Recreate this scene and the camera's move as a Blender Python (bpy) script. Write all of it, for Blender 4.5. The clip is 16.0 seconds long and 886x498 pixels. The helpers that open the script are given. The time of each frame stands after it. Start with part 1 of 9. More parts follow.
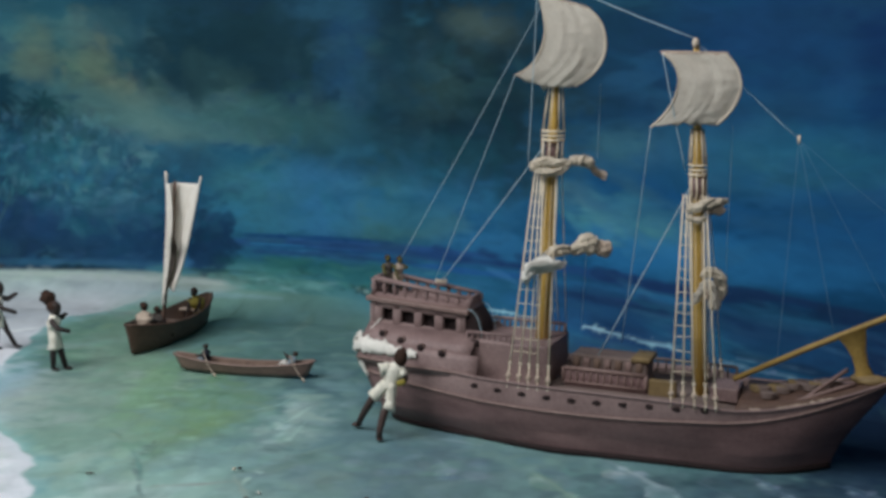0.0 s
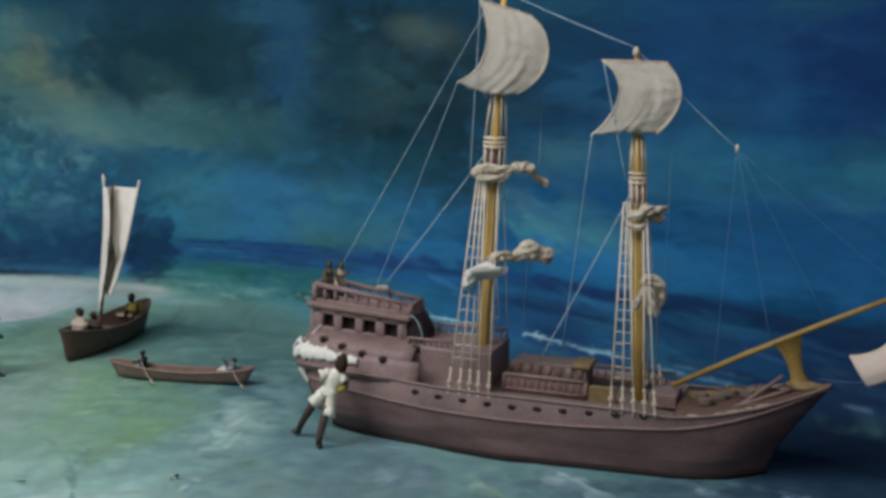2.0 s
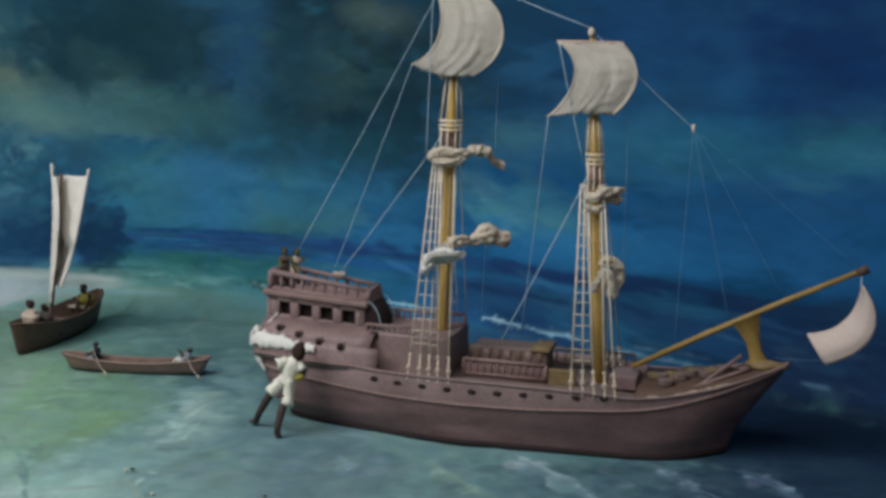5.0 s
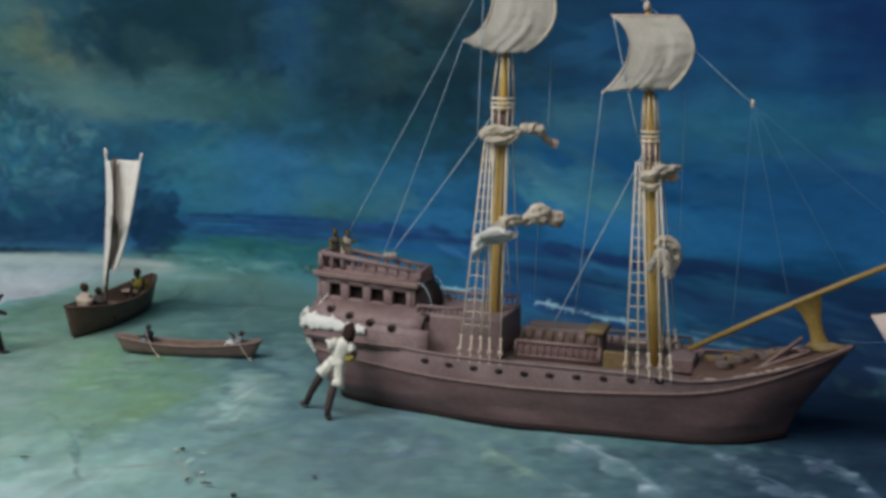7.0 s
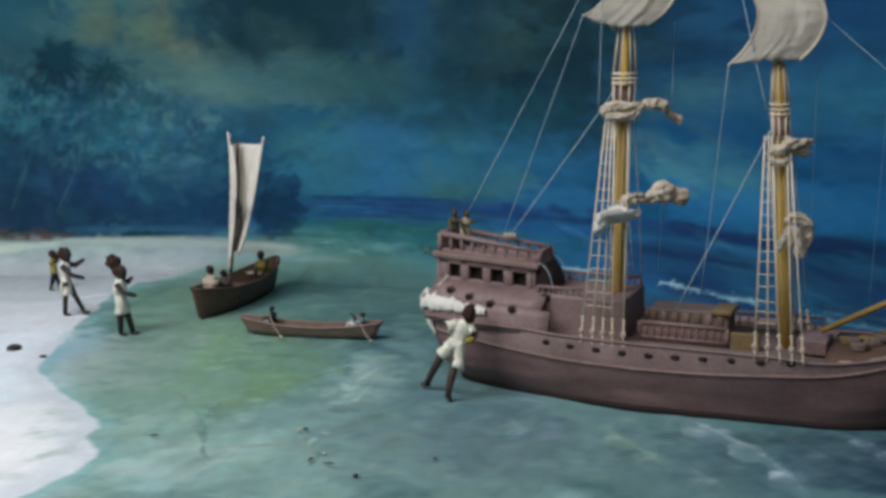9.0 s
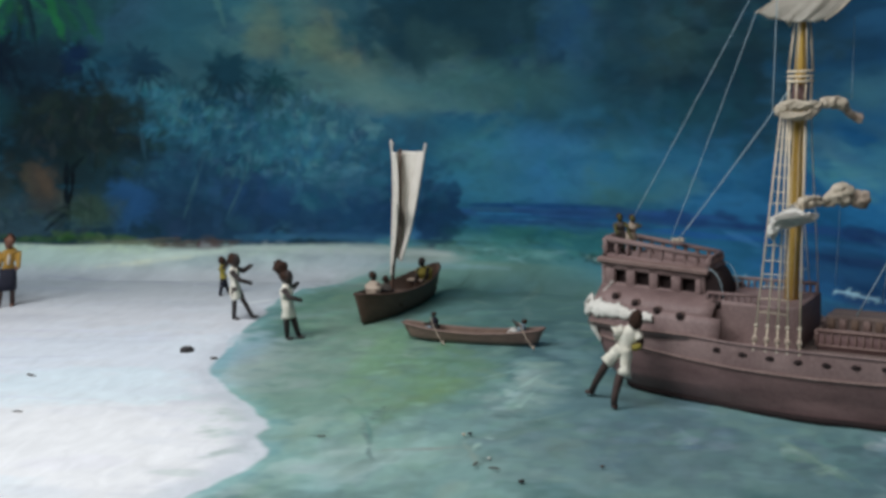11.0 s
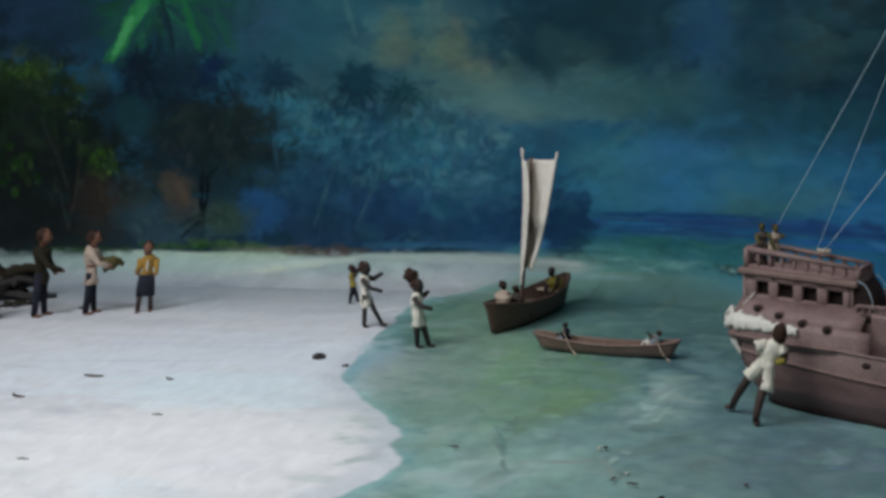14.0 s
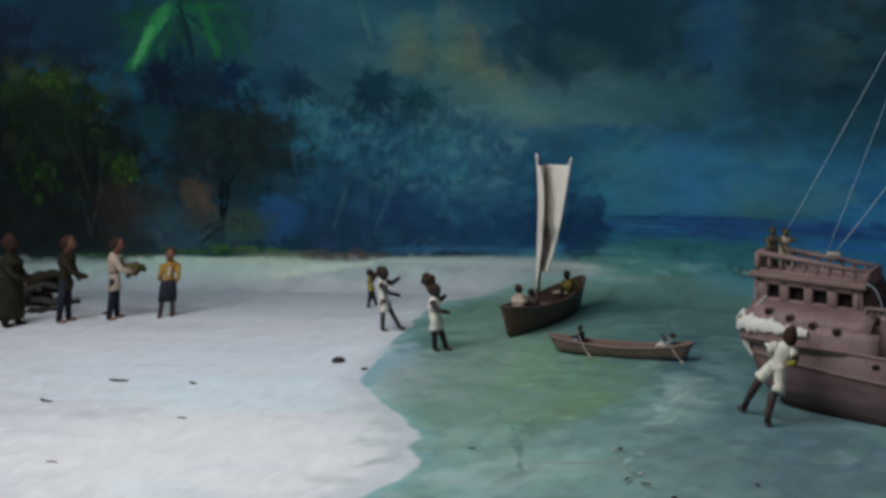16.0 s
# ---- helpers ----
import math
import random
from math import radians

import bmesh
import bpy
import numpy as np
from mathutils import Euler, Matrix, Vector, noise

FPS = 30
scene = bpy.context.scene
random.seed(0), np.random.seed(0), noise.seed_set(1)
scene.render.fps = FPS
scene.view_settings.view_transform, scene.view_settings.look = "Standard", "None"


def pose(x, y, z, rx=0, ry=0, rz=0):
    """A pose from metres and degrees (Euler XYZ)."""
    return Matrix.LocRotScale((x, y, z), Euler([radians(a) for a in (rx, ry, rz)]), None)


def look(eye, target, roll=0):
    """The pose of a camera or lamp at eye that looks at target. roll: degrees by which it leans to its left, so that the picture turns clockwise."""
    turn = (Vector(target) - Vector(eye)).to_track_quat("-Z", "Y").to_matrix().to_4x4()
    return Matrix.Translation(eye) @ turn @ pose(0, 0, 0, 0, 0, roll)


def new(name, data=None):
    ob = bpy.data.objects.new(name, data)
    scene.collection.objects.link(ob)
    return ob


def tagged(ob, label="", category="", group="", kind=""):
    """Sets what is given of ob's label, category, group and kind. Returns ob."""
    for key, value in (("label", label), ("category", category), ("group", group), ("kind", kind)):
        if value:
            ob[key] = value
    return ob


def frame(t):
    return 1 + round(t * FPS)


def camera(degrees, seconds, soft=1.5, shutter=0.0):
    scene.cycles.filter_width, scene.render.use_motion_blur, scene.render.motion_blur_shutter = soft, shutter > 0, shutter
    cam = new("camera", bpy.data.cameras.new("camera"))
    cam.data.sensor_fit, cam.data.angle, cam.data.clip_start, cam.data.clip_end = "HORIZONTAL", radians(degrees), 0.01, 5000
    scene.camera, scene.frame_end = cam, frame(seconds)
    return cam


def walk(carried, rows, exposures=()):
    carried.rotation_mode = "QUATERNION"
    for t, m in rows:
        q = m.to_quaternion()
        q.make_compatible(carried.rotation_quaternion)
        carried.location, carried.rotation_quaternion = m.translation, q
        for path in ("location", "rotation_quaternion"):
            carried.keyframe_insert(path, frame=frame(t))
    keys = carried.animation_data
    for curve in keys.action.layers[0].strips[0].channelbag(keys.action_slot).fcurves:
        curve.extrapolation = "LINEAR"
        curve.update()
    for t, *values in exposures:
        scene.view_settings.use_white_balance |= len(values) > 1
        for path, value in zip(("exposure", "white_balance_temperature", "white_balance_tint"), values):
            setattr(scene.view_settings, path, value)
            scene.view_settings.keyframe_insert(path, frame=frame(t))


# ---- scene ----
cam = camera(43.02, 16.0, soft=3.5)
PATH = [
    (0.0, pose(-0.0014, -0.0325, 0.5898, 80.628, -0.354, 2.570)),
    (0.5, pose(-0.0051, -0.0402, 0.6061, 80.367, -0.290, 2.070)),
    (1.0, pose(-0.0014, -0.0379, 0.6035, 80.834, -0.555, 1.057)),
    (1.5, pose(-0.0010, -0.0330, 0.5930, 81.170, -0.845, 0.303)),
    (2.0, pose(-0.0007, -0.0299, 0.5848, 81.118, -1.172, -0.287)),
    (2.5, pose(0.0028, -0.0288, 0.5852, 80.791, -1.213, -0.861)),
    (3.0, pose(0.0036, -0.0257, 0.5829, 80.671, -1.175, -1.552)),
    (3.5, pose(0.0081, -0.0201, 0.5824, 80.607, -1.072, -2.078)),
    (6.0, pose(-0.0042, -0.0079, 0.5806, 80.294, -0.467, -2.550)),
    (6.5, pose(0.0033, -0.0021, 0.5660, 80.323, -0.313, -1.178)),
    (7.0, pose(0.0063, 0.0102, 0.5551, 80.090, -0.102, 0.182)),
    (7.5, pose(0.0058, 0.0133, 0.5574, 79.496, 0.293, 1.324)),
    (8.0, pose(-0.0017, 0.0098, 0.5536, 79.268, 0.531, 2.450)),
    (8.5, pose(0.0072, 0.0212, 0.5522, 79.131, 0.999, 4.162)),
    (11.0, pose(-0.0155, 0.0404, 0.5351, 80.139, 2.694, 13.755)),
    (11.5, pose(-0.0208, 0.0411, 0.5380, 80.488, 2.971, 15.336)),
    (12.0, pose(-0.0252, 0.0444, 0.5384, 80.800, 3.165, 16.876)),
    (12.5, pose(-0.0326, 0.0468, 0.5350, 81.046, 3.218, 17.970)),
    (13.0, pose(-0.0367, 0.0493, 0.5335, 81.115, 3.282, 18.894)),
    (13.5, pose(-0.0418, 0.0511, 0.5337, 81.031, 3.353, 19.460)),
    (14.0, pose(-0.0427, 0.0506, 0.5323, 80.946, 3.296, 19.812)),
    (14.5, pose(-0.0456, 0.0533, 0.5338, 80.973, 3.436, 20.114)),
    (15.0, pose(-0.0524, 0.0483, 0.5416, 80.977, 3.674, 20.248)),
    (15.5, pose(-0.0408, 0.0333, 0.5435, 80.976, 3.817, 20.416)),
    (16.0, pose(-0.0287, 0.0165, 0.5471, 81.015, 3.840, 20.596)),
]
walk(cam, PATH, [(0.0, -0.04), (8.5, -0.06), (11.0, -0.10), (12.5, -0.24), (13.5, -0.34), (14.0, -0.42), (15.0, -0.55), (16.0, -0.54)])


# ---- light: three unseen area lamps added round the display, and a faint background ----
world = bpy.data.worlds.new("world")
scene.world = world
world.use_nodes = True
world.node_tree.nodes["Background"].inputs[0].default_value = (0.55, 0.62, 0.75, 1)
world.node_tree.nodes["Background"].inputs[1].default_value = 0.012


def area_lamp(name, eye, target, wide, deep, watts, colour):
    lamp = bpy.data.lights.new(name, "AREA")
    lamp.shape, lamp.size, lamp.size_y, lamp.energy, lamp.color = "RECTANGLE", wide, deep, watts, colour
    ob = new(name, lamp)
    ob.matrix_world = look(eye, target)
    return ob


# added lamps without fixtures, placed and tuned for the brightness of the models
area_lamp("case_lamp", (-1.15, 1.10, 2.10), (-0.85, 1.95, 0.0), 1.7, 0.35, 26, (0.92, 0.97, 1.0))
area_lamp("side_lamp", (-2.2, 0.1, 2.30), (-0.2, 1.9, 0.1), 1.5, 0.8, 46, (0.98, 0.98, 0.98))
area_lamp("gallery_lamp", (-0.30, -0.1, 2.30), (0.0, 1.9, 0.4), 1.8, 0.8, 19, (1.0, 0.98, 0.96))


# ---- materials ----
def lin(r, g, b):
    """An everyday 0 to 255 colour as linear values."""
    return tuple((c / 12.92 if c <= 0.04045 else ((c + 0.055) / 1.055) ** 2.4) for c in (r / 255, g / 255, b / 255))


def nodes_of(name, rough, metal=0.0):
    m = bpy.data.materials.new(name)
    m.use_nodes = True
    tree = m.node_tree
    bsdf = tree.nodes["Principled BSDF"]
    bsdf.inputs["Roughness"].default_value = rough
    bsdf.inputs["Metallic"].default_value = metal
    return m, tree, bsdf


def add(tree, kind, links=(), **values):
    """A node with values by socket name and links as (socket, output)."""
    n = tree.nodes.new(kind)
    for key, v in values.items():
        n.inputs[key.replace("_", " ")].default_value = v
    for key, out in links:
        tree.links.new(out, n.inputs[key])
    return n


def surface(name, base, dark, rough=0.6, coarse=18.0, fine=240.0, bump=0.25, stretch=(1, 1, 1), mix=(0.35, 0.7), spec=0.35, through_light=0.0):
    """Paint, wood or cloth: two tones broken up by coarse stains and fine grain, with a fine relief."""
    m, tree, bsdf = nodes_of(name, rough)
    bsdf.inputs["Specular IOR Level"].default_value = spec
    where = tree.nodes.new("ShaderNodeTexCoord")
    info = tree.nodes.new("ShaderNodeObjectInfo")
    shift = add(tree, "ShaderNodeVectorMath", [(0, where.outputs["Object"]), (1, info.outputs["Random"])])
    mapped = add(tree, "ShaderNodeMapping", [("Vector", shift.outputs[0])])
    mapped.inputs["Scale"].default_value = stretch
    stain = add(tree, "ShaderNodeTexNoise", [("Vector", mapped.outputs[0])], Scale=coarse, Detail=5.0, Roughness=0.6)
    grain = add(tree, "ShaderNodeTexNoise", [("Vector", mapped.outputs[0])], Scale=fine, Detail=4.0, Roughness=0.65)
    both = add(tree, "ShaderNodeMath", [(0, stain.outputs[0]), (1, grain.outputs[0])])
    both.operation = "ADD"
    ramp = tree.nodes.new("ShaderNodeMapRange")
    tree.links.new(both.outputs[0], ramp.inputs[0])
    ramp.inputs[1].default_value, ramp.inputs[2].default_value = mix[0] * 2, mix[1] * 2
    blend = tree.nodes.new("ShaderNodeMix")
    blend.data_type = "RGBA"
    tree.links.new(ramp.outputs[0], blend.inputs[0])
    blend.inputs[6].default_value, blend.inputs[7].default_value = (*dark, 1), (*base, 1)
    tree.links.new(blend.outputs[2], bsdf.inputs["Base Color"])
    relief = add(tree, "ShaderNodeBump", [("Height", both.outputs[0])], Strength=bump, Distance=0.002)
    tree.links.new(relief.outputs[0], bsdf.inputs["Normal"])
    if through_light:
        thin = add(tree, "ShaderNodeBsdfTranslucent", [("Color", blend.outputs[2]), ("Normal", relief.outputs[0])])
        both_sides = add(tree, "ShaderNodeMixShader", [(1, bsdf.outputs[0]), (2, thin.outputs[0])])
        both_sides.inputs[0].default_value = through_light
        tree.links.new(both_sides.outputs[0], tree.nodes["Material Output"].inputs["Surface"])
    return m


def painted(name, rough, stroke_scale, stretch, bump, play):
    """A hand-painted surface: the pigment laid on point by point, with brush marks and relief on top."""
    m, tree, bsdf = nodes_of(name, rough)
    bsdf.inputs["Specular IOR Level"].default_value = 0.08
    paint = tree.nodes.new("ShaderNodeAttribute")
    paint.attribute_name = "Pigment"
    where = tree.nodes.new("ShaderNodeTexCoord")
    mapped = add(tree, "ShaderNodeMapping", [("Vector", where.outputs["Object"])])
    mapped.inputs["Scale"].default_value = stretch
    brush = add(tree, "ShaderNodeTexNoise", [("Vector", mapped.outputs[0])], Scale=stroke_scale, Detail=6.0, Roughness=0.62, Distortion=0.8)
    fine = add(tree, "ShaderNodeTexNoise", [("Vector", mapped.outputs[0])], Scale=stroke_scale * 9, Detail=3.0, Roughness=0.6)
    tone = tree.nodes.new("ShaderNodeMapRange")
    tree.links.new(brush.outputs[0], tone.inputs[0])
    tone.inputs[1].default_value, tone.inputs[2].default_value = 0.25, 0.75
    tone.inputs[3].default_value, tone.inputs[4].default_value = 1 - play, 1 + play
    tint = add(tree, "ShaderNodeVectorMath", [(0, paint.outputs["Color"]), (1, tone.outputs[0])])
    tint.operation = "MULTIPLY"
    tree.links.new(tint.outputs[0], bsdf.inputs["Base Color"])
    rise = add(tree, "ShaderNodeMath", [(0, brush.outputs[0]), (1, fine.outputs[0])])
    relief = add(tree, "ShaderNodeBump", [("Height", rise.outputs[0])], Strength=bump, Distance=0.003)
    tree.links.new(relief.outputs[0], bsdf.inputs["Normal"])
    return m


MURAL = painted("painted_mural", 0.85, 9.0, (1.0, 1.0, 2.2), 0.12, 0.16)
GROUND = painted("painted_plaster", 0.7, 30.0, (1.0, 0.55, 1.0), 0.14, 0.10)
# lighter copy of the ship's brown: stronger light higher up put into the colour
UPPER_LIT = surface("ship_brown_lit", lin(152, 130, 127), lin(112, 91, 90), 0.55, 18, 240, 0.35)
HULL = surface("brown_hull_paint", lin(131, 105, 104), lin(94, 73, 73), 0.5, 14, 220, 0.45, (1, 1, 3), (0.38, 0.66))
TRIM = surface("worn_brown_trim", lin(149, 127, 121), lin(108, 85, 81), 0.55, 30, 260, 0.3)
DECK = surface("dull_brown_deck", lin(132, 115, 108), lin(88, 75, 72), 0.7, 22, 200, 0.4, (1, 6, 1))
# dark colour that puts shade into the openings and along the waterline
HOLE_SHADE = surface("dark_opening_shade", lin(48, 34, 34), lin(28, 20, 21), 0.85, 40, 200, 0.1)
MAST = surface("yellow_varnished_wood", lin(224, 188, 102), lin(176, 138, 66), 0.45, 30, 240, 0.2, (4, 4, 0.5))
SPAR = surface("ochre_wood", lin(170, 141, 78), lin(124, 100, 52), 0.5, 30, 220, 0.25)
SAIL = surface("unbleached_canvas", lin(224, 219, 208), lin(196, 188, 176), 0.85, 16, 420, 0.3, spec=0.1, through_light=0.35)
BOATSAIL = surface("white_sailcloth", lin(244, 240, 232), lin(214, 206, 196), 0.85, 24, 420, 0.4, spec=0.1, through_light=0.08)
FURL = surface("rumpled_canvas", lin(222, 213, 197), lin(168, 155, 136), 0.9, 34, 380, 0.5, spec=0.1)
FRAY = surface("frayed_tan_canvas", lin(206, 190, 174), lin(158, 140, 126), 0.9, 40, 380, 0.5, spec=0.1)
ROPE = surface("pale_cotton_cord", lin(240, 228, 206), lin(206, 190, 164), 0.9, 60, 900, 0.4, spec=0.1)
THREAD = surface("thin_grey_thread", lin(190, 212, 222), lin(150, 174, 186), 0.8, 60, 900, 0.2, spec=0.2)
DIMTHREAD = surface("thin_blue_grey_thread", lin(120, 154, 180), lin(92, 124, 150), 0.8, 60, 900, 0.2, spec=0.2)
MUSTARD = surface("dull_mustard_paint", lin(146, 124, 84), lin(98, 82, 58), 0.6, 30, 260, 0.4)
TUNIC = surface("cream_cotton", lin(244, 241, 230), lin(212, 206, 190), 0.9, 60, 500, 0.6, spec=0.1)
CLOTH = surface("white_cotton", lin(238, 236, 230), lin(204, 200, 192), 0.9, 40, 500, 0.5, spec=0.1)
SKIN = surface("dark_painted_clay", lin(62, 52, 50), lin(42, 35, 34), 0.6, 60, 400, 0.4)
CLAY = surface("brown_painted_clay", lin(84, 66, 62), lin(58, 46, 44), 0.6, 60, 400, 0.4)
TAN = surface("tan_painted_clay", lin(140, 98, 78), lin(96, 64, 52), 0.6, 60, 400, 0.4)
NAVY = surface("dark_blue_cloth", lin(52, 54, 66), lin(34, 35, 44), 0.85, 60, 400, 0.4, spec=0.1)
BROWNC = surface("dark_brown_cloth", lin(74, 56, 48), lin(48, 36, 32), 0.85, 60, 400, 0.4, spec=0.1)
OCHRE = surface("ochre_cloth", lin(184, 148, 74), lin(138, 104, 52), 0.85, 60, 400, 0.4, spec=0.1)
YELLOW = surface("yellow_green_cloth", lin(176, 162, 84), lin(122, 112, 52), 0.85, 60, 400, 0.4, spec=0.1)
CLOAK = surface("dark_olive_cloth", lin(58, 54, 42), lin(34, 33, 27), 0.9, 40, 400, 0.5, spec=0.1)
PALEBLUE = surface("pale_blue_cloth", lin(168, 186, 194), lin(110, 128, 140), 0.85, 60, 400, 0.4, spec=0.1)
REDDISH = surface("dull_red_cloth", lin(112, 62, 56), lin(80, 44, 40), 0.85, 60, 400, 0.4, spec=0.1)
YELLOWDRAB = surface("olive_twigs", lin(104, 100, 62), lin(70, 66, 44), 0.85, 60, 400, 0.4, spec=0.1)
BOATWOOD = surface("dark_boat_wood", lin(110, 85, 73), lin(70, 53, 46), 0.6, 30, 220, 0.4, (1, 4, 4))
BOATIN = surface("worn_boat_inside", lin(130, 108, 94), lin(86, 68, 60), 0.7, 30, 220, 0.4)
CANOE = surface("red_brown_dugout_wood", lin(146, 120, 110), lin(110, 90, 84), 0.6, 30, 220, 0.35)
STONE = surface("dark_stone", lin(62, 58, 58), lin(40, 38, 40), 0.8, 60, 300, 0.5)
DRIFT = surface("driftwood", lin(96, 88, 82), lin(62, 56, 52), 0.8, 60, 300, 0.5)
PLAIN = surface("gallery_paint", lin(150, 150, 150), lin(140, 140, 142), 0.8, 2, 40, 0.1)
DARKPLAIN = surface("gallery_floor_paint", lin(90, 86, 84), lin(76, 72, 70), 0.7, 2, 40, 0.1)


# ---- building blocks ----
def part(name, bm, material, parent=None, label="", smooth=True):
    """Links a bmesh as one mesh object, under a thing or a part if given."""
    data = bpy.data.meshes.new(name)
    bm.normal_update()
    bm.to_mesh(data)
    bm.free()
    for m in (material if isinstance(material, (list, tuple)) else [material]):
        data.materials.append(m)
    if smooth:
        data.shade_smooth()
    ob = new(name, data)
    if parent is not None:
        ob.parent = parent
    if label:
        tagged(ob, label)
    return ob


def thing(name, x, y, z, turn, label, category, group=""):
    ob = new(name)
    ob.matrix_world = pose(x, y, z, 0, 0, turn)
    ob.empty_display_size = 0.02
    return tagged(ob, label, category, group)


def box(bm, x0, x1, y0, y1, z0, z1, bevel=0.0, slot=0):
    m = Matrix.LocRotScale(((x0 + x1) / 2, (y0 + y1) / 2, (z0 + z1) / 2), None, (x1 - x0, y1 - y0, z1 - z0))
    made = bmesh.ops.create_cube(bm, size=1, matrix=m)["verts"]
    faces = {f for v in made for f in v.link_faces}
    for f in faces:
        f.material_index = slot
    if bevel:
        edges = {e for v in made for e in v.link_edges}
        bmesh.ops.bevel(bm, geom=list(edges), offset=bevel, segments=1, affect="EDGES")


def tube(bm, points, radii, sides=6, slot=0, flat=1.0):
    """A tube along points, with a radius for each (or one for all), closed at both ends."""
    pts = [Vector(p) for p in points]
    rs = radii if isinstance(radii, (list, tuple)) else [radii] * len(pts)
    rings, side = [], None
    for i, p in enumerate(pts):
        way = (pts[min(i + 1, len(pts) - 1)] - pts[max(i - 1, 0)]).normalized()
        ref = side if side is not None else (Vector((0, 0, 1)) if abs(way.z) < 0.9 else Vector((1, 0, 0))).cross(way)
        side = (ref - way * ref.dot(way)).normalized()
        up = way.cross(side)
        rings.append([bm.verts.new(p + (side * math.cos(a) + up * math.sin(a) * flat) * rs[i]) for a in (2 * math.pi * k / sides for k in range(sides))])
    for a, b in zip(rings, rings[1:]):
        for k in range(sides):
            bm.faces.new((a[k], a[(k + 1) % sides], b[(k + 1) % sides], b[k])).material_index = slot
    bm.faces.new(rings[0][::-1]).material_index = slot
    bm.faces.new(rings[-1]).material_index = slot


def blob(bm, c, r, turn=(0, 0, 0), slot=0, level=2, rough=0.0):
    """A rounded lump with radii r, its surface uneven by a share rough."""
    m = Matrix.LocRotScale(c, Euler([radians(a) for a in turn]), r)
    made = bmesh.ops.create_icosphere(bm, subdivisions=level, radius=1)["verts"]
    for v in made:
        if rough:
            v.co *= 1 + rough * noise.noise(v.co * 2.3 + Vector(c) * 40)
        v.co = m @ v.co
    for f in {f for v in made for f in v.link_faces}:
        f.material_index = slot


def sheet(bm, rows, thick=0.0, slot=0):
    """A skin through rows of points, with a thickness along its normal."""
    grid = [[bm.verts.new(p) for p in row] for row in rows]
    faces = []
    for a, b in zip(grid, grid[1:]):
        for k in range(len(a) - 1):
            faces.append(bm.faces.new((a[k], a[k + 1], b[k + 1], b[k])))
            faces[-1].material_index = slot
    if thick:
        bm.normal_update()
        bmesh.ops.solidify(bm, geom=faces, thickness=thick)


def line(a, b, n, sag=0.0):
    a, b = Vector(a), Vector(b)
    return [a.lerp(b, i / n) - Vector((0, 0, sag * math.sin(math.pi * i / n))) for i in range(n + 1)]


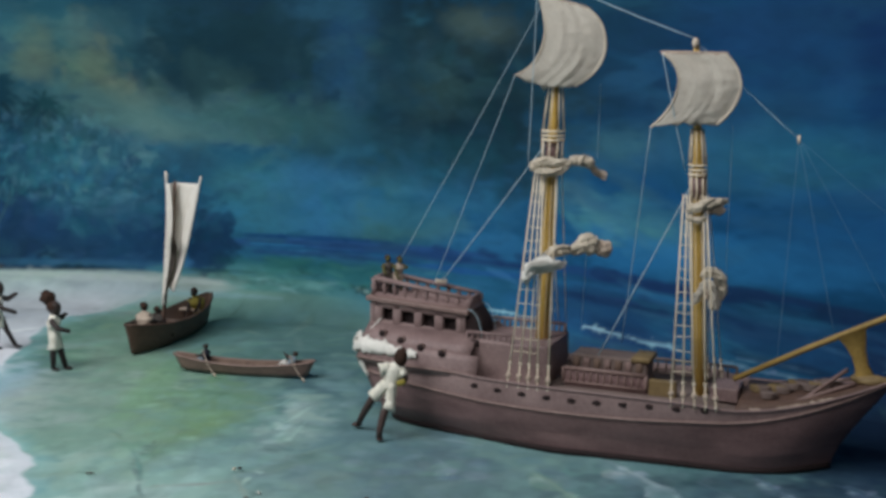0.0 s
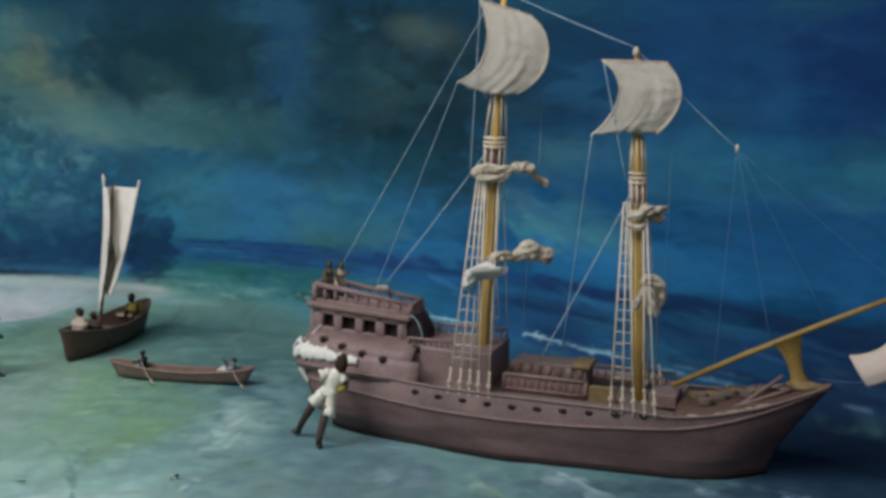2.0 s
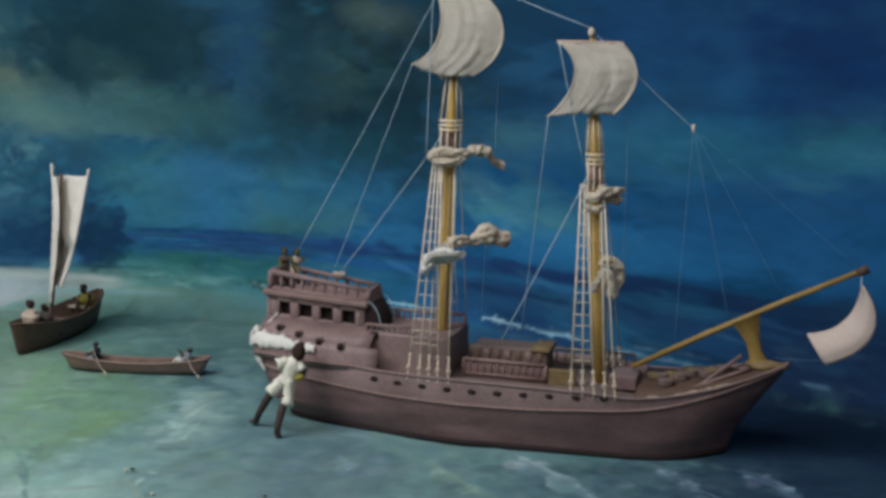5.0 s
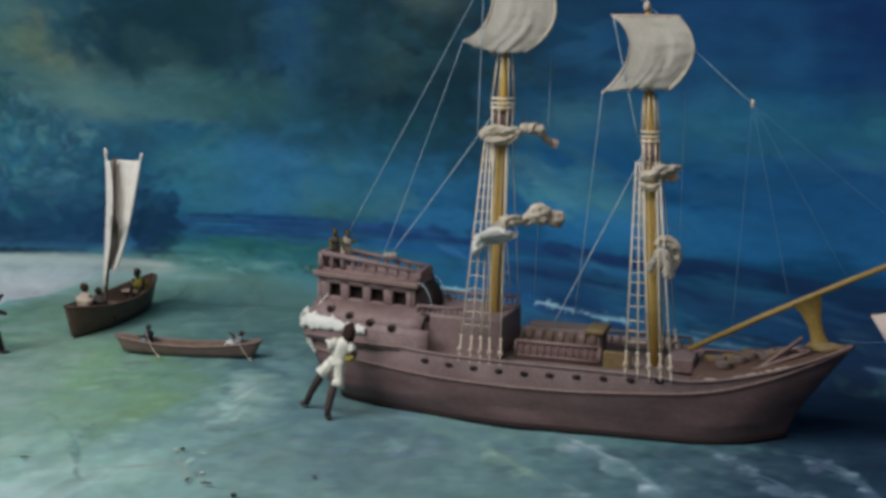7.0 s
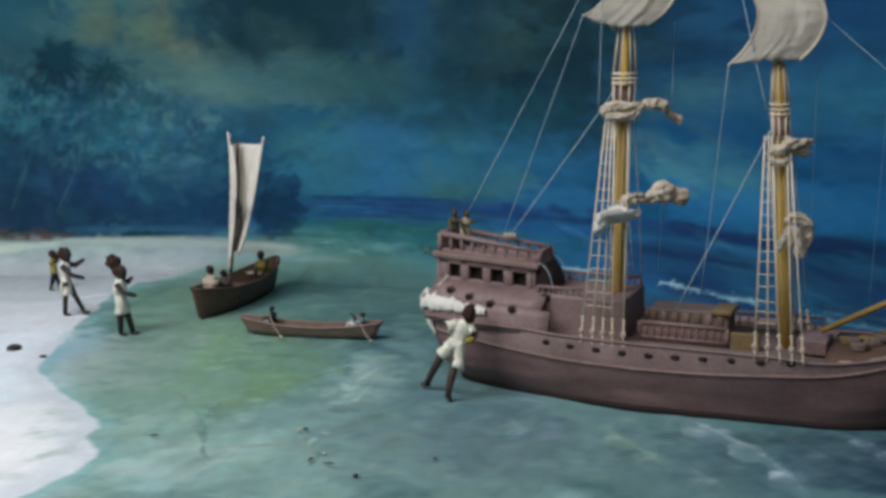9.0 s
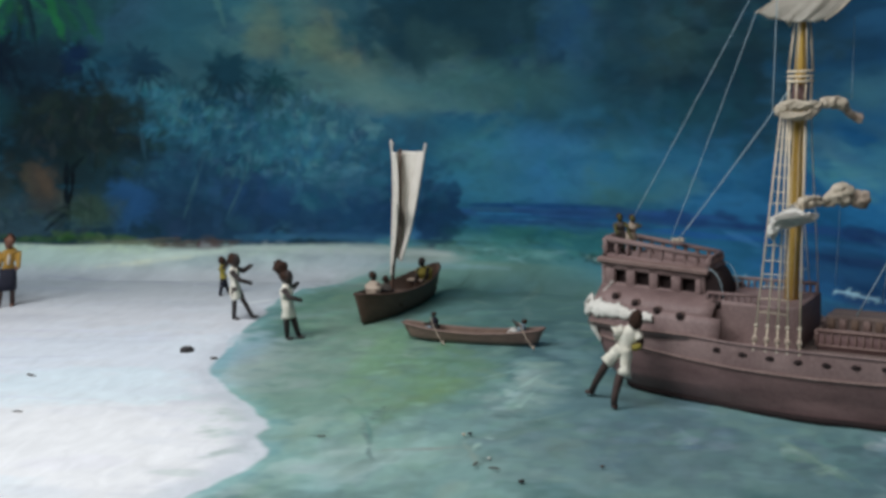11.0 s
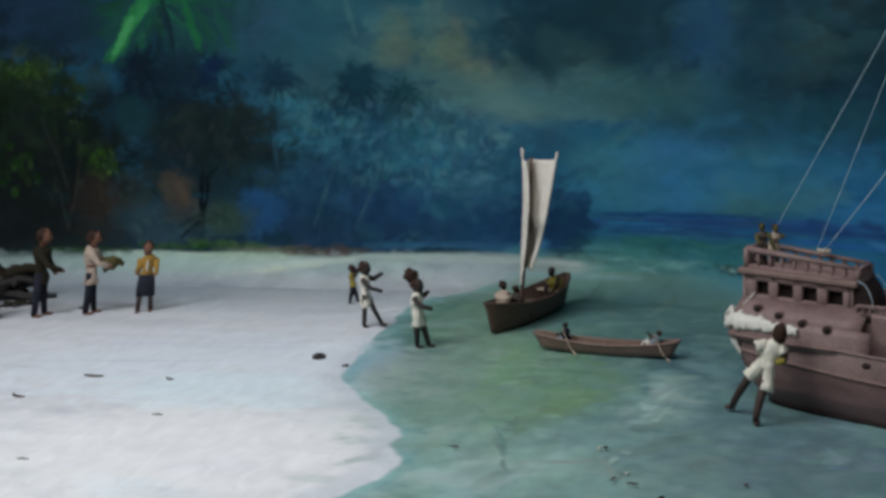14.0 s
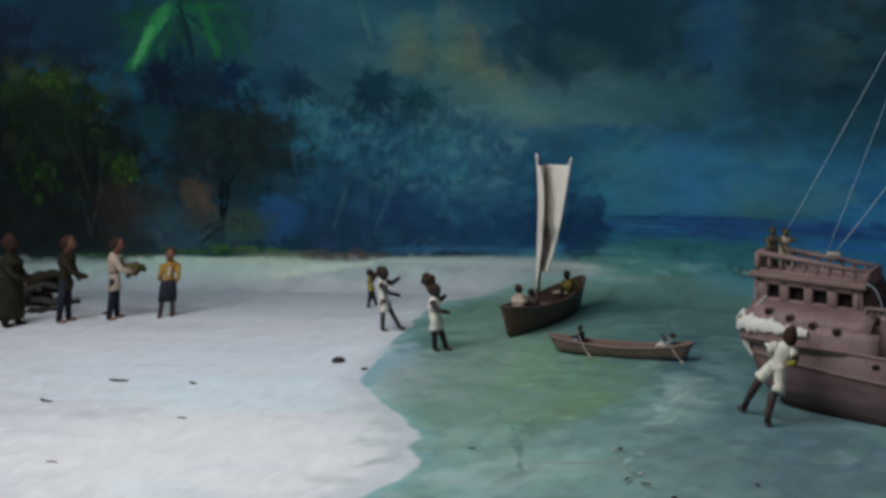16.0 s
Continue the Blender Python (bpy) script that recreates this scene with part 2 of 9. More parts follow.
# ---- painting tools: a canvas of pigment over a plane of u and v ----
class Canvas:
    def __init__(self, u0, u1, v0, v1, cell, seed):
        self.u0, self.v0, self.cell = u0, v0, cell
        self.w, self.h = int(round((u1 - u0) / cell)) + 1, int(round((v1 - v0) / cell)) + 1
        self.u = u0 + np.arange(self.w) * cell
        self.v = v0 + np.arange(self.h) * cell
        self.U, self.V = np.meshgrid(self.u, self.v)
        self.rng = np.random.default_rng(seed)
        self.pigment = np.zeros((self.h, self.w, 3))
        self.rough = self.field(0.05, 0.03) * 0.6 + self.field(0.018, 0.010) * 0.4

    def field(self, du, dv):
        """Smooth random values of about -1 to 1, with lumps of du by dv metres."""
        gw, gh = int((self.u[-1] - self.u0) / du) + 4, int((self.v[-1] - self.v0) / dv) + 4
        g = self.rng.uniform(-1, 1, (gh, gw))
        x, y = (self.u - self.u0) / du, (self.v - self.v0) / dv
        xi, yi = x.astype(int), y.astype(int)
        fx, fy = x - xi, y - yi
        fx, fy = fx * fx * (3 - 2 * fx), (fy * fy * (3 - 2 * fy))[:, None]
        top = g[yi][:, xi] * (1 - fx) + g[yi][:, xi + 1] * fx
        low = g[yi + 1][:, xi] * (1 - fx) + g[yi + 1][:, xi + 1] * fx
        return top * (1 - fy) + low * fy

    def wash(self, colour, cover):
        """Lays a colour over all, by a cover of 0 to 1 at each point."""
        c = np.clip(cover, 0, 1)[..., None]
        self.pigment = self.pigment * (1 - c) + np.array(lin(*colour)) * c

    def dab(self, u, v, ru, rv, colour, cover=0.8, lean=0.0, soft=0.5, ragged=0.5):
        """One touch of the brush: an uneven patch with radii ru and rv, leaning by degrees."""
        reach = max(ru, rv) * 1.6
        i0, i1 = max(0, int((u - reach - self.u0) / self.cell)), min(self.w, int((u + reach - self.u0) / self.cell) + 2)
        j0, j1 = max(0, int((v - reach - self.v0) / self.cell)), min(self.h, int((v + reach - self.v0) / self.cell) + 2)
        if i0 >= i1 or j0 >= j1:
            return
        x, y = self.U[j0:j1, i0:i1] - u, self.V[j0:j1, i0:i1] - v
        c, s = math.cos(radians(lean)), math.sin(radians(lean))
        d = np.sqrt(((x * c + y * s) / ru) ** 2 + ((y * c - x * s) / rv) ** 2) + ragged * self.rough[j0:j1, i0:i1]
        k = np.clip((1 + soft * 0.5 - d) / soft, 0, 1)
        k = (k * k * (3 - 2 * k) * cover)[..., None]
        self.pigment[j0:j1, i0:i1] = self.pigment[j0:j1, i0:i1] * (1 - k) + np.array(lin(*colour)) * k

    def dabs(self, n, u, v, su, sv, ru, rv, colour, cover=0.6, lean=0.0, spread=18, vary=14):
        """Many small touches strewn over a patch with radii su and sv."""
        for _ in range(n):
            a, r = self.rng.uniform(0, 2 * math.pi), math.sqrt(self.rng.uniform(0, 1))
            k, size = self.rng.normal(0, 1), self.rng.uniform(0.6, 1.4)
            tone = [min(255, max(4, c + vary * k + self.rng.normal(0, vary * 0.3))) for c in colour]
            self.dab(u + su * r * math.cos(a), v + sv * r * math.sin(a), ru * size, rv * size, tone, cover * self.rng.uniform(0.5, 1), lean + self.rng.normal(0, spread), 0.7, 0.6)

    def stroke(self, u0, v0, u1, v1, wide, colour, cover=0.7, bend=0.0):
        """A drawn-out brush stroke that thins towards its ends."""
        long = math.hypot(u1 - u0, v1 - v0)
        n = max(3, int(long / (wide * 0.8)))
        lean = math.degrees(math.atan2(v1 - v0, u1 - u0))
        for i in range(n + 1):
            f = i / n
            w = wide * (0.45 + 0.55 * math.sin(math.pi * (0.1 + 0.8 * f)))
            off = bend * math.sin(math.pi * f)
            self.dab(u0 + (u1 - u0) * f - (v1 - v0) / max(long, 1e-6) * off, v0 + (v1 - v0) * f + (u1 - u0) / max(long, 1e-6) * off,
                     w * 1.5, w * 0.55, colour, cover * self.rng.uniform(0.6, 1), lean, 0.8, 0.7)

    def palm(self, u, v, size, colour, fronds=9, cover=0.8):
        """A painted palm crown of drooping fronds with ragged edges."""
        for i in range(fronds):
            a = 2 * math.pi * (i + self.rng.uniform(-0.25, 0.25)) / fronds
            long = size * self.rng.uniform(0.6, 1.0)
            for k in range(9):
                f = (k + 0.5) / 9
                x, y = u + long * f * math.cos(a), v + long * (0.8 * f * math.sin(a) - 0.35 * f * f)
                self.dab(x, y, size * 0.12, size * (0.05 + 0.09 * f * (1.1 - f)), colour, cover * 0.55, math.degrees(a) - 30 * f + self.rng.normal(0, 14), 0.9, 0.9)
            self.dab(u, v, size * 0.3, size * 0.22, colour, cover * 0.2, 0, 1.2, 0.9)


def lay(name, verts_xyz, canvas, material, kind_label):
    """One sheet of points in rows, each carrying its pigment."""
    h, w = canvas.h, canvas.w
    data = bpy.data.meshes.new(name)
    data.vertices.add(h * w)
    data.vertices.foreach_set("co", verts_xyz.reshape(-1).astype(np.float32))
    i = (np.arange(h - 1)[:, None] * w + np.arange(w - 1)).reshape(-1)
    quads = np.stack([i, i + 1, i + w + 1, i + w], 1).astype(np.int32)
    data.loops.add(quads.size)
    data.loops.foreach_set("vertex_index", quads.reshape(-1))
    data.polygons.add(len(quads))
    data.polygons.foreach_set("loop_start", np.arange(0, quads.size, 4, dtype=np.int32))
    data.update(calc_edges=True)
    colour = data.color_attributes.new("Pigment", "FLOAT_COLOR", "POINT")
    colour.data.foreach_set("color", np.concatenate([canvas.pigment, np.ones((h, w, 1))], 2).reshape(-1).astype(np.float32))
    data.shade_smooth()
    data.materials.append(material)
    return tagged(new(name, data), kind_label, name, "", "structure")


def smooth_step(x, a, b):
    k = np.clip((x - a) / (b - a), 0, 1)
    return k * k * (3 - 2 * k)


def wall_y(x):
    """The back wall's line on the plan: straight behind the beach, then turning towards the viewer behind the ship."""
    return 2.70 - 0.19 * np.log1p(np.exp((x + 0.35) / 0.25))


# ---- the painted back wall ----
mural = Canvas(-2.72, 1.32, 0.0, 0.87, 0.0034, 3)
mx, mz = mural.U, mural.V
mural.wash((28, 74, 100), np.ones_like(mx))
mural.wash((24, 80, 124), smooth_step(mx, -0.5, 0.5) * 0.9)
mural.wash((22, 54, 72), smooth_step(mz, 0.35, 0.75) * (1 - smooth_step(mx, 0.0, 0.7)) * 0.8)
mural.wash((20, 58, 94), smooth_step(mz, 0.4, 0.75) * smooth_step(mx, 0.1, 0.7) * 0.8)
mural.wash((48, 100, 114), (mural.field(0.35, 0.10) + 0.4 * mural.field(0.12, 0.04) - 0.25) * 0.6)
mural.wash((14, 40, 60), (mural.field(0.30, 0.12) - 0.35) * 0.5)
wood = 1 - smooth_step(mx, -1.0, -0.72)
mural.wash((22, 44, 58), wood * (1 - smooth_step(mz, 0.10, 0.30)))
sea = (1 - smooth_step(mz + 0.004 * mural.field(0.15, 0.2), 0.165, 0.180)) * (1 - wood)
mural.wash((34, 90, 124), sea)
mural.wash((74, 120, 118), sea * (1 - smooth_step(mx, -0.55, 0.05)) * (1 - smooth_step(mz, 0.06, 0.15)))
mural.wash((20, 50, 92), sea * smooth_step(mx, 0.40, 0.8))
mural.wash((24, 66, 106), sea * smooth_step(mz, 0.135, 0.165) * 0.8)
mural.wash((52, 104, 136), sea * (mural.field(0.22, 0.015) - 0.3) * 0.5)
# the far beach on the wall, with its sand tip running out into the bay
sand_top = 0.086 + 0.006 * mural.field(0.2, 0.3) - 0.026 * smooth_step(mx, -0.9, -0.58)
sand_low = 0.012 + 0.040 * smooth_step(mx, -0.85, -0.58)
beach = (1 - smooth_step(mz, sand_top - 0.004, sand_top + 0.004)) * smooth_step(mz, sand_low - 0.004, sand_low + 0.004) * (1 - smooth_step(mx, -0.72, -0.58))
mural.wash((150, 170, 170), beach * 0.9)
mural.wash((166, 182, 174), beach * smooth_step(mural.field(0.25, 0.03), 0.0, 0.8) * 0.7)
bay = (1 - smooth_step(mz, sand_low - 0.004, sand_low + 0.004)) * smooth_step(mx, -1.05, -0.95) * (1 - smooth_step(mx, -0.6, -0.2))
mural.wash((100, 132, 122), bay * 0.8)
mural.wash((150, 166, 172), beach * (1 - smooth_step(mz, 0.040, 0.062)) * 0.7)
mural.wash((118, 134, 128), beach * smooth_step(mx, -1.0, -0.66) * 0.75)
mural.dab(-0.582, 0.624, 0.345, 0.163, (24, 51, 65), 0.75, 0, 0.9, 0.5)
mural.dab(-0.173, 0.566, 0.242, 0.144, (22, 49, 64), 0.7, 0, 0.9, 0.5)
mural.dab(-0.356, 0.563, 0.079, 0.112, (34, 72, 105), 0.45, 0, 0.9, 0.5)
mural.dab(-0.393, 0.688, 0.118, 0.073, (46, 92, 119), 0.5, 0, 0.9, 0.5)
mural.dab(-0.001, 0.556, 0.160, 0.174, (25, 57, 71), 0.6, 0, 0.9, 0.5)
mural.dab(-0.838, 0.571, 0.173, 0.115, (35, 65, 73), 0.6, 0, 0.9, 0.5)
mural.dab(-0.790, 0.480, 0.216, 0.065, (72, 105, 107), 0.42, -8, 1.3, 0.5)
mural.dab(-0.885, 0.453, 0.148, 0.065, (89, 112, 110), 0.42, 0, 1.3, 0.5)
mural.dab(-0.615, 0.457, 0.149, 0.052, (78, 119, 126), 0.45, -6, 0.9, 0.5)
mural.dab(-0.479, 0.485, 0.161, 0.051, (62, 103, 113), 0.5, 0, 0.9, 0.5)
mural.dab(-0.345, 0.437, 0.119, 0.064, (58, 103, 111), 0.4, 0, 0.9, 0.5)
mural.dab(-0.123, 0.542, 0.110, 0.060, (70, 108, 110), 0.5, -12, 0.9, 0.5)
mural.dab(-0.200, 0.455, 0.077, 0.030, (70, 108, 108), 0.4, 0, 0.9, 0.5)
mural.dab(-0.025, 0.661, 0.082, 0.047, (82, 102, 102), 0.5, -10, 0.9, 0.5)
mural.dab(-0.524, 0.342, 0.270, 0.065, (35, 86, 111), 0.6, 0, 0.9, 0.5)
mural.dab(-0.389, 0.281, 0.108, 0.091, (56, 114, 153), 0.5, 0, 0.9, 0.5)
mural.dab(-0.202, 0.279, 0.103, 0.101, (54, 101, 107), 0.5, 0, 0.9, 0.5)
mural.dab(-0.150, 0.244, 0.089, 0.038, (87, 127, 106), 0.4, 0, 0.9, 0.5)
mural.dab(-0.595, 0.260, 0.165, 0.080, (43, 108, 142), 0.5, 0, 0.9, 0.5)
mural.dab(-0.000, 0.330, 0.083, 0.084, (46, 103, 140), 0.5, 0, 0.9, 0.5)
mural.dab(0.553, 0.596, 0.302, 0.147, (26, 65, 107), 0.7, 0, 0.9, 0.5)
mural.dab(0.751, 0.570, 0.139, 0.183, (21, 54, 98), 0.7, 0, 0.9, 0.5)
mural.dab(0.243, 0.626, 0.119, 0.119, (24, 58, 82), 0.6, 0, 0.9, 0.5)
mural.dab(0.345, 0.541, 0.086, 0.096, (22, 54, 86), 0.5, 0, 0.9, 0.5)
mural.dab(0.224, 0.493, 0.103, 0.089, (26, 60, 86), 0.6, 0, 0.9, 0.5)
mural.dab(0.329, 0.421, 0.187, 0.055, (59, 112, 136), 0.4, -6, 0.9, 0.5)
mural.dab(0.278, 0.429, 0.070, 0.033, (75, 126, 138), 0.35, -10, 0.9, 0.5)
mural.dab(0.602, 0.428, 0.200, 0.060, (45, 111, 140), 0.6, -3, 0.9, 0.5)
mural.dab(0.758, 0.448, 0.113, 0.047, (51, 120, 136), 0.55, -4, 0.9, 0.5)
mural.dab(0.500, 0.400, 0.103, 0.052, (51, 111, 142), 0.5, 0, 0.9, 0.5)
mural.dab(0.228, 0.296, 0.124, 0.045, (66, 122, 142), 0.45, -24, 0.9, 0.5)
mural.dab(0.184, 0.326, 0.065, 0.022, (92, 130, 134), 0.35, -24, 0.9, 0.5)
mural.dab(0.292, 0.262, 0.061, 0.034, (72, 134, 149), 0.4, 0, 0.9, 0.5)
mural.dab(0.334, 0.233, 0.189, 0.056, (43, 116, 168), 0.55, 0, 0.9, 0.5)
mural.dab(0.649, 0.312, 0.195, 0.079, (37, 104, 162), 0.65, 0, 0.9, 0.5)
mural.dab(0.524, 0.234, 0.167, 0.043, (43, 118, 174), 0.6, -6, 0.9, 0.5)
mural.dab(0.770, 0.237, 0.100, 0.049, (39, 102, 156), 0.6, -5, 0.9, 0.5)
mural.dab(0.725, 0.359, 0.131, 0.048, (31, 81, 131), 0.5, 0, 0.9, 0.5)
mural.dabs(70, 0.425, 0.427, 0.419, 0.199, 0.0628, 0.0147, (44, 97, 134), 0.25, -6, 14, 10)
mural.dabs(60, -0.358, 0.462, 0.518, 0.213, 0.0752, 0.0226, (50, 88, 99), 0.25, -8, 25, 12)
mural.dab(0.000, 0.195, 0.119, 0.037, (43, 102, 145), 0.5, 0, 0.9, 0.5)
mural.dab(-0.122, 0.495, 0.256, 0.189, (22, 47, 58), 0.75, 0, 0.9, 0.5)
mural.dab(-0.357, 0.579, 0.191, 0.108, (28, 55, 76), 0.6, 0, 0.9, 0.5)
mural.dab(-0.488, 0.513, 0.179, 0.112, (35, 64, 85), 0.5, 0, 0.9, 0.5)
mural.dab(-0.773, 0.647, 0.168, 0.078, (30, 69, 88), 0.6, 0, 0.9, 0.5)
mural.dab(-0.721, 0.539, 0.098, 0.065, (31, 62, 73), 0.6, 0, 0.9, 0.5)
mural.dab(-0.636, 0.547, 0.035, 0.012, (74, 95, 89), 0.4, -25, 1.3, 0.5)
mural.dab(-0.891, 0.616, 0.130, 0.093, (48, 90, 101), 0.5, 0, 0.9, 0.5)
mural.dab(-1.130, 0.646, 0.040, 0.063, (78, 99, 90), 0.4, -10, 1.4, 0.5)
mural.dab(-1.102, 0.595, 0.036, 0.047, (91, 100, 85), 0.4, -10, 1.4, 0.5)
mural.dab(-1.032, 0.625, 0.045, 0.068, (54, 88, 88), 0.4, -20, 1.4, 0.5)
mural.dab(-0.960, 0.566, 0.065, 0.038, (91, 104, 87), 0.45, -35, 1.4, 0.5)
mural.dab(-0.913, 0.489, 0.083, 0.032, (100, 126, 115), 0.5, -20, 1.3, 0.5)
mural.dab(-0.869, 0.466, 0.158, 0.049, (81, 112, 108), 0.5, -15, 1.2, 0.5)
mural.dab(-0.755, 0.434, 0.183, 0.043, (78, 117, 121), 0.45, -5, 1.2, 0.5)
mural.dab(-0.696, 0.472, 0.153, 0.034, (66, 103, 107), 0.5, -20, 0.9, 0.5)
mural.dab(-0.490, 0.451, 0.155, 0.062, (54, 92, 100), 0.5, -10, 0.9, 0.5)
mural.dab(-0.361, 0.409, 0.124, 0.074, (44, 84, 96), 0.5, 0, 0.9, 0.5)
mural.dab(-0.844, 0.383, 0.215, 0.036, (46, 98, 118), 0.5, 0, 0.9, 0.5)
mural.dab(-0.630, 0.364, 0.204, 0.040, (37, 89, 113), 0.5, 0, 0.9, 0.5)
mural.dab(-0.563, 0.297, 0.135, 0.053, (53, 108, 112), 0.5, 0, 0.9, 0.5)
mural.dab(-0.402, 0.297, 0.102, 0.076, (50, 102, 141), 0.55, 0, 0.9, 0.5)
mural.dab(-0.264, 0.262, 0.107, 0.073, (56, 101, 103), 0.5, 0, 0.9, 0.5)
mural.dab(-0.565, 0.232, 0.162, 0.034, (42, 103, 137), 0.5, 0, 0.9, 0.5)
mural.dab(-0.157, 0.254, 0.099, 0.070, (39, 89, 119), 0.45, 0, 0.9, 0.5)
mural.dab(-0.294, 0.622, 0.094, 0.047, (63, 95, 99), 0.35, 0, 0.9, 0.5)
mural.dab(-1.351, 0.646, 0.205, 0.127, (47, 82, 99), 0.5, 0, 0.9, 0.5)
mural.dab(-1.561, 0.704, 0.149, 0.086, (45, 73, 99), 0.55, 0, 0.9, 0.5)
mural.dab(-2.235, 0.721, 0.283, 0.123, (34, 53, 78), 0.7, 0, 0.9, 0.5)
mural.dab(-1.393, 0.534, 0.129, 0.086, (56, 90, 98), 0.4, 0, 0.9, 0.5)
mural.dabs(50, -0.984, 0.540, 0.374, 0.149, 0.0623, 0.0217, (72, 105, 105), 0.22, -25, 25, 12)
mural.dabs(60, -0.424, 0.436, 0.397, 0.196, 0.0735, 0.0196, (43, 86, 107), 0.2, -5, 20, 10)
mural.dab(-0.852, 0.246, 0.161, 0.151, (35, 76, 101), 0.6, 0, 0.9, 0.5)
mural.dab(-1.253, 0.252, 0.504, 0.188, (28, 58, 85), 0.85, 0, 0.9, 0.5)
mural.dab(-1.026, 0.361, 0.195, 0.084, (35, 84, 104), 0.6, 0, 0.9, 0.5)
mural.dab(-1.374, 0.372, 0.193, 0.102, (36, 82, 100), 0.6, 0, 0.9, 0.5)
mural.dabs(150, -1.153, 0.322, 0.349, 0.128, 0.0171, 0.0057, (44, 100, 118), 0.34, 20, 50, 10)
mural.dabs(110, -0.972, 0.247, 0.194, 0.098, 0.0154, 0.0056, (40, 96, 128), 0.32, 10, 50, 10)
mural.dabs(60, -1.435, 0.434, 0.098, 0.058, 0.0174, 0.0058, (50, 107, 125), 0.4, 40, 40, 12)
mural.dabs(40, -1.250, 0.296, 0.095, 0.087, 0.0145, 0.0044, (58, 122, 139), 0.4, 30, 40, 12)
mural.dabs(60, -1.259, 0.178, 0.252, 0.074, 0.0266, 0.0207, (23, 46, 77), 0.5, 0, 60, 8)
mural.dabs(40, -0.886, 0.162, 0.104, 0.056, 0.0252, 0.0224, (28, 65, 103), 0.5, 0, 60, 10)
mural.dabs(26, -0.740, 0.135, 0.058, 0.036, 0.0194, 0.0166, (37, 85, 122), 0.6, 0, 60, 10)
mural.stroke(-1.371, 0.119, -1.314, 0.312, 0.0082, (58, 94, 113), 0.2, 0.0054)
mural.stroke(-1.262, 0.133, -1.170, 0.294, 0.0068, (56, 94, 118), 0.18, -0.0054)
mural.stroke(-1.481, 0.301, -1.549, 0.119, 0.0082, (44, 79, 90), 0.4, 0.0000)
mural.palm(-1.226, 0.511, 0.084, (19, 46, 61), 10, 0.75)
mural.palm(-1.106, 0.491, 0.065, (19, 48, 61), 9, 0.75)
mural.palm(-1.459, 0.537, 0.084, (21, 50, 67), 9, 0.7)
mural.palm(-1.804, 0.555, 0.109, (18, 36, 49), 9, 0.6)
mural.palm(-1.643, 0.577, 0.082, (20, 40, 59), 9, 0.6)
mural.palm(-2.143, 0.683, 0.082, (19, 32, 51), 9, 0.6)
mural.palm(-2.309, 0.757, 0.068, (14, 24, 39), 7, 0.7)
mural.dabs(24, -1.217, 0.525, 0.063, 0.056, 0.0224, 0.0084, (17, 44, 59), 0.5, 40, 60, 6)
mural.stroke(-1.226, 0.511, -1.217, 0.309, 0.0054, (29, 66, 80), 0.5, 0.0000)
mural.stroke(-1.107, 0.484, -1.099, 0.306, 0.0054, (29, 68, 84), 0.45, 0.0000)
mural.dab(-1.935, 0.375, 0.182, 0.201, (31, 61, 74), 0.7, 0, 0.9, 0.5)
mural.dab(-1.779, 0.463, 0.106, 0.091, (33, 69, 84), 0.5, 0, 0.9, 0.5)
mural.dab(-1.569, 0.454, 0.118, 0.059, (38, 80, 98), 0.4, 0, 0.9, 0.5)
mural.dab(-1.664, 0.367, 0.205, 0.113, (19, 36, 45), 0.9, 0, 0.9, 0.5)
mural.dabs(60, -1.672, 0.382, 0.190, 0.091, 0.0334, 0.0212, (21, 41, 49), 0.6, 0, 60, 8)
mural.dab(-1.841, 0.231, 0.163, 0.110, (31, 46, 53), 0.6, 0, 0.9, 0.5)
mural.dab(-1.605, 0.258, 0.120, 0.076, (30, 56, 64), 0.5, 0, 0.9, 0.5)
mural.dab(-2.287, 0.354, 0.254, 0.304, (25, 37, 37), 0.95, 0, 0.9, 0.5)
mural.dab(-2.159, 0.269, 0.229, 0.209, (24, 37, 41), 0.85, 0, 0.9, 0.5)
mural.dab(-2.484, 0.410, 0.224, 0.387, (22, 32, 30), 0.9, 0, 0.9, 0.5)
mural.dab(-2.397, 0.157, 0.301, 0.100, (26, 32, 36), 0.9, 0, 0.9, 0.5)
mural.dabs(60, -2.286, 0.500, 0.156, 0.175, 0.0318, 0.0191, (39, 61, 37), 0.55, 30, 50, 14)
mural.dabs(34, -2.252, 0.603, 0.097, 0.035, 0.0175, 0.0080, (51, 69, 40), 0.5, 20, 50, 12)
mural.dabs(34, -2.034, 0.339, 0.057, 0.054, 0.0143, 0.0079, (54, 86, 45), 0.5, 30, 50, 14)
mural.dabs(18, -2.087, 0.523, 0.038, 0.063, 0.0126, 0.0094, (57, 86, 50), 0.5, 0, 50, 14)
mural.dabs(30, -2.179, 0.416, 0.116, 0.095, 0.0253, 0.0143, (36, 55, 42), 0.5, 0, 60, 8)
mural.dabs(14, -2.138, 0.285, 0.078, 0.032, 0.0192, 0.0112, (62, 75, 62), 0.5, 0, 40, 10)
mural.stroke(-2.219, 0.481, -2.174, 0.155, 0.0095, (53, 63, 63), 0.5, 0.0000)
mural.stroke(-2.089, 0.508, -2.150, 0.187, 0.0095, (18, 25, 29), 0.6, 0.0000)
mural.stroke(-2.258, 0.563, -2.233, 0.385, 0.0068, (41, 51, 49), 0.4, 0.0000)
mural.dab(-2.034, 0.186, 0.114, 0.097, (45, 44, 44), 0.5, 0, 0.9, 0.5)
mural.dab(-2.056, 0.243, 0.020, 0.023, (96, 84, 75), 0.45, 0, 0.9, 0.5)
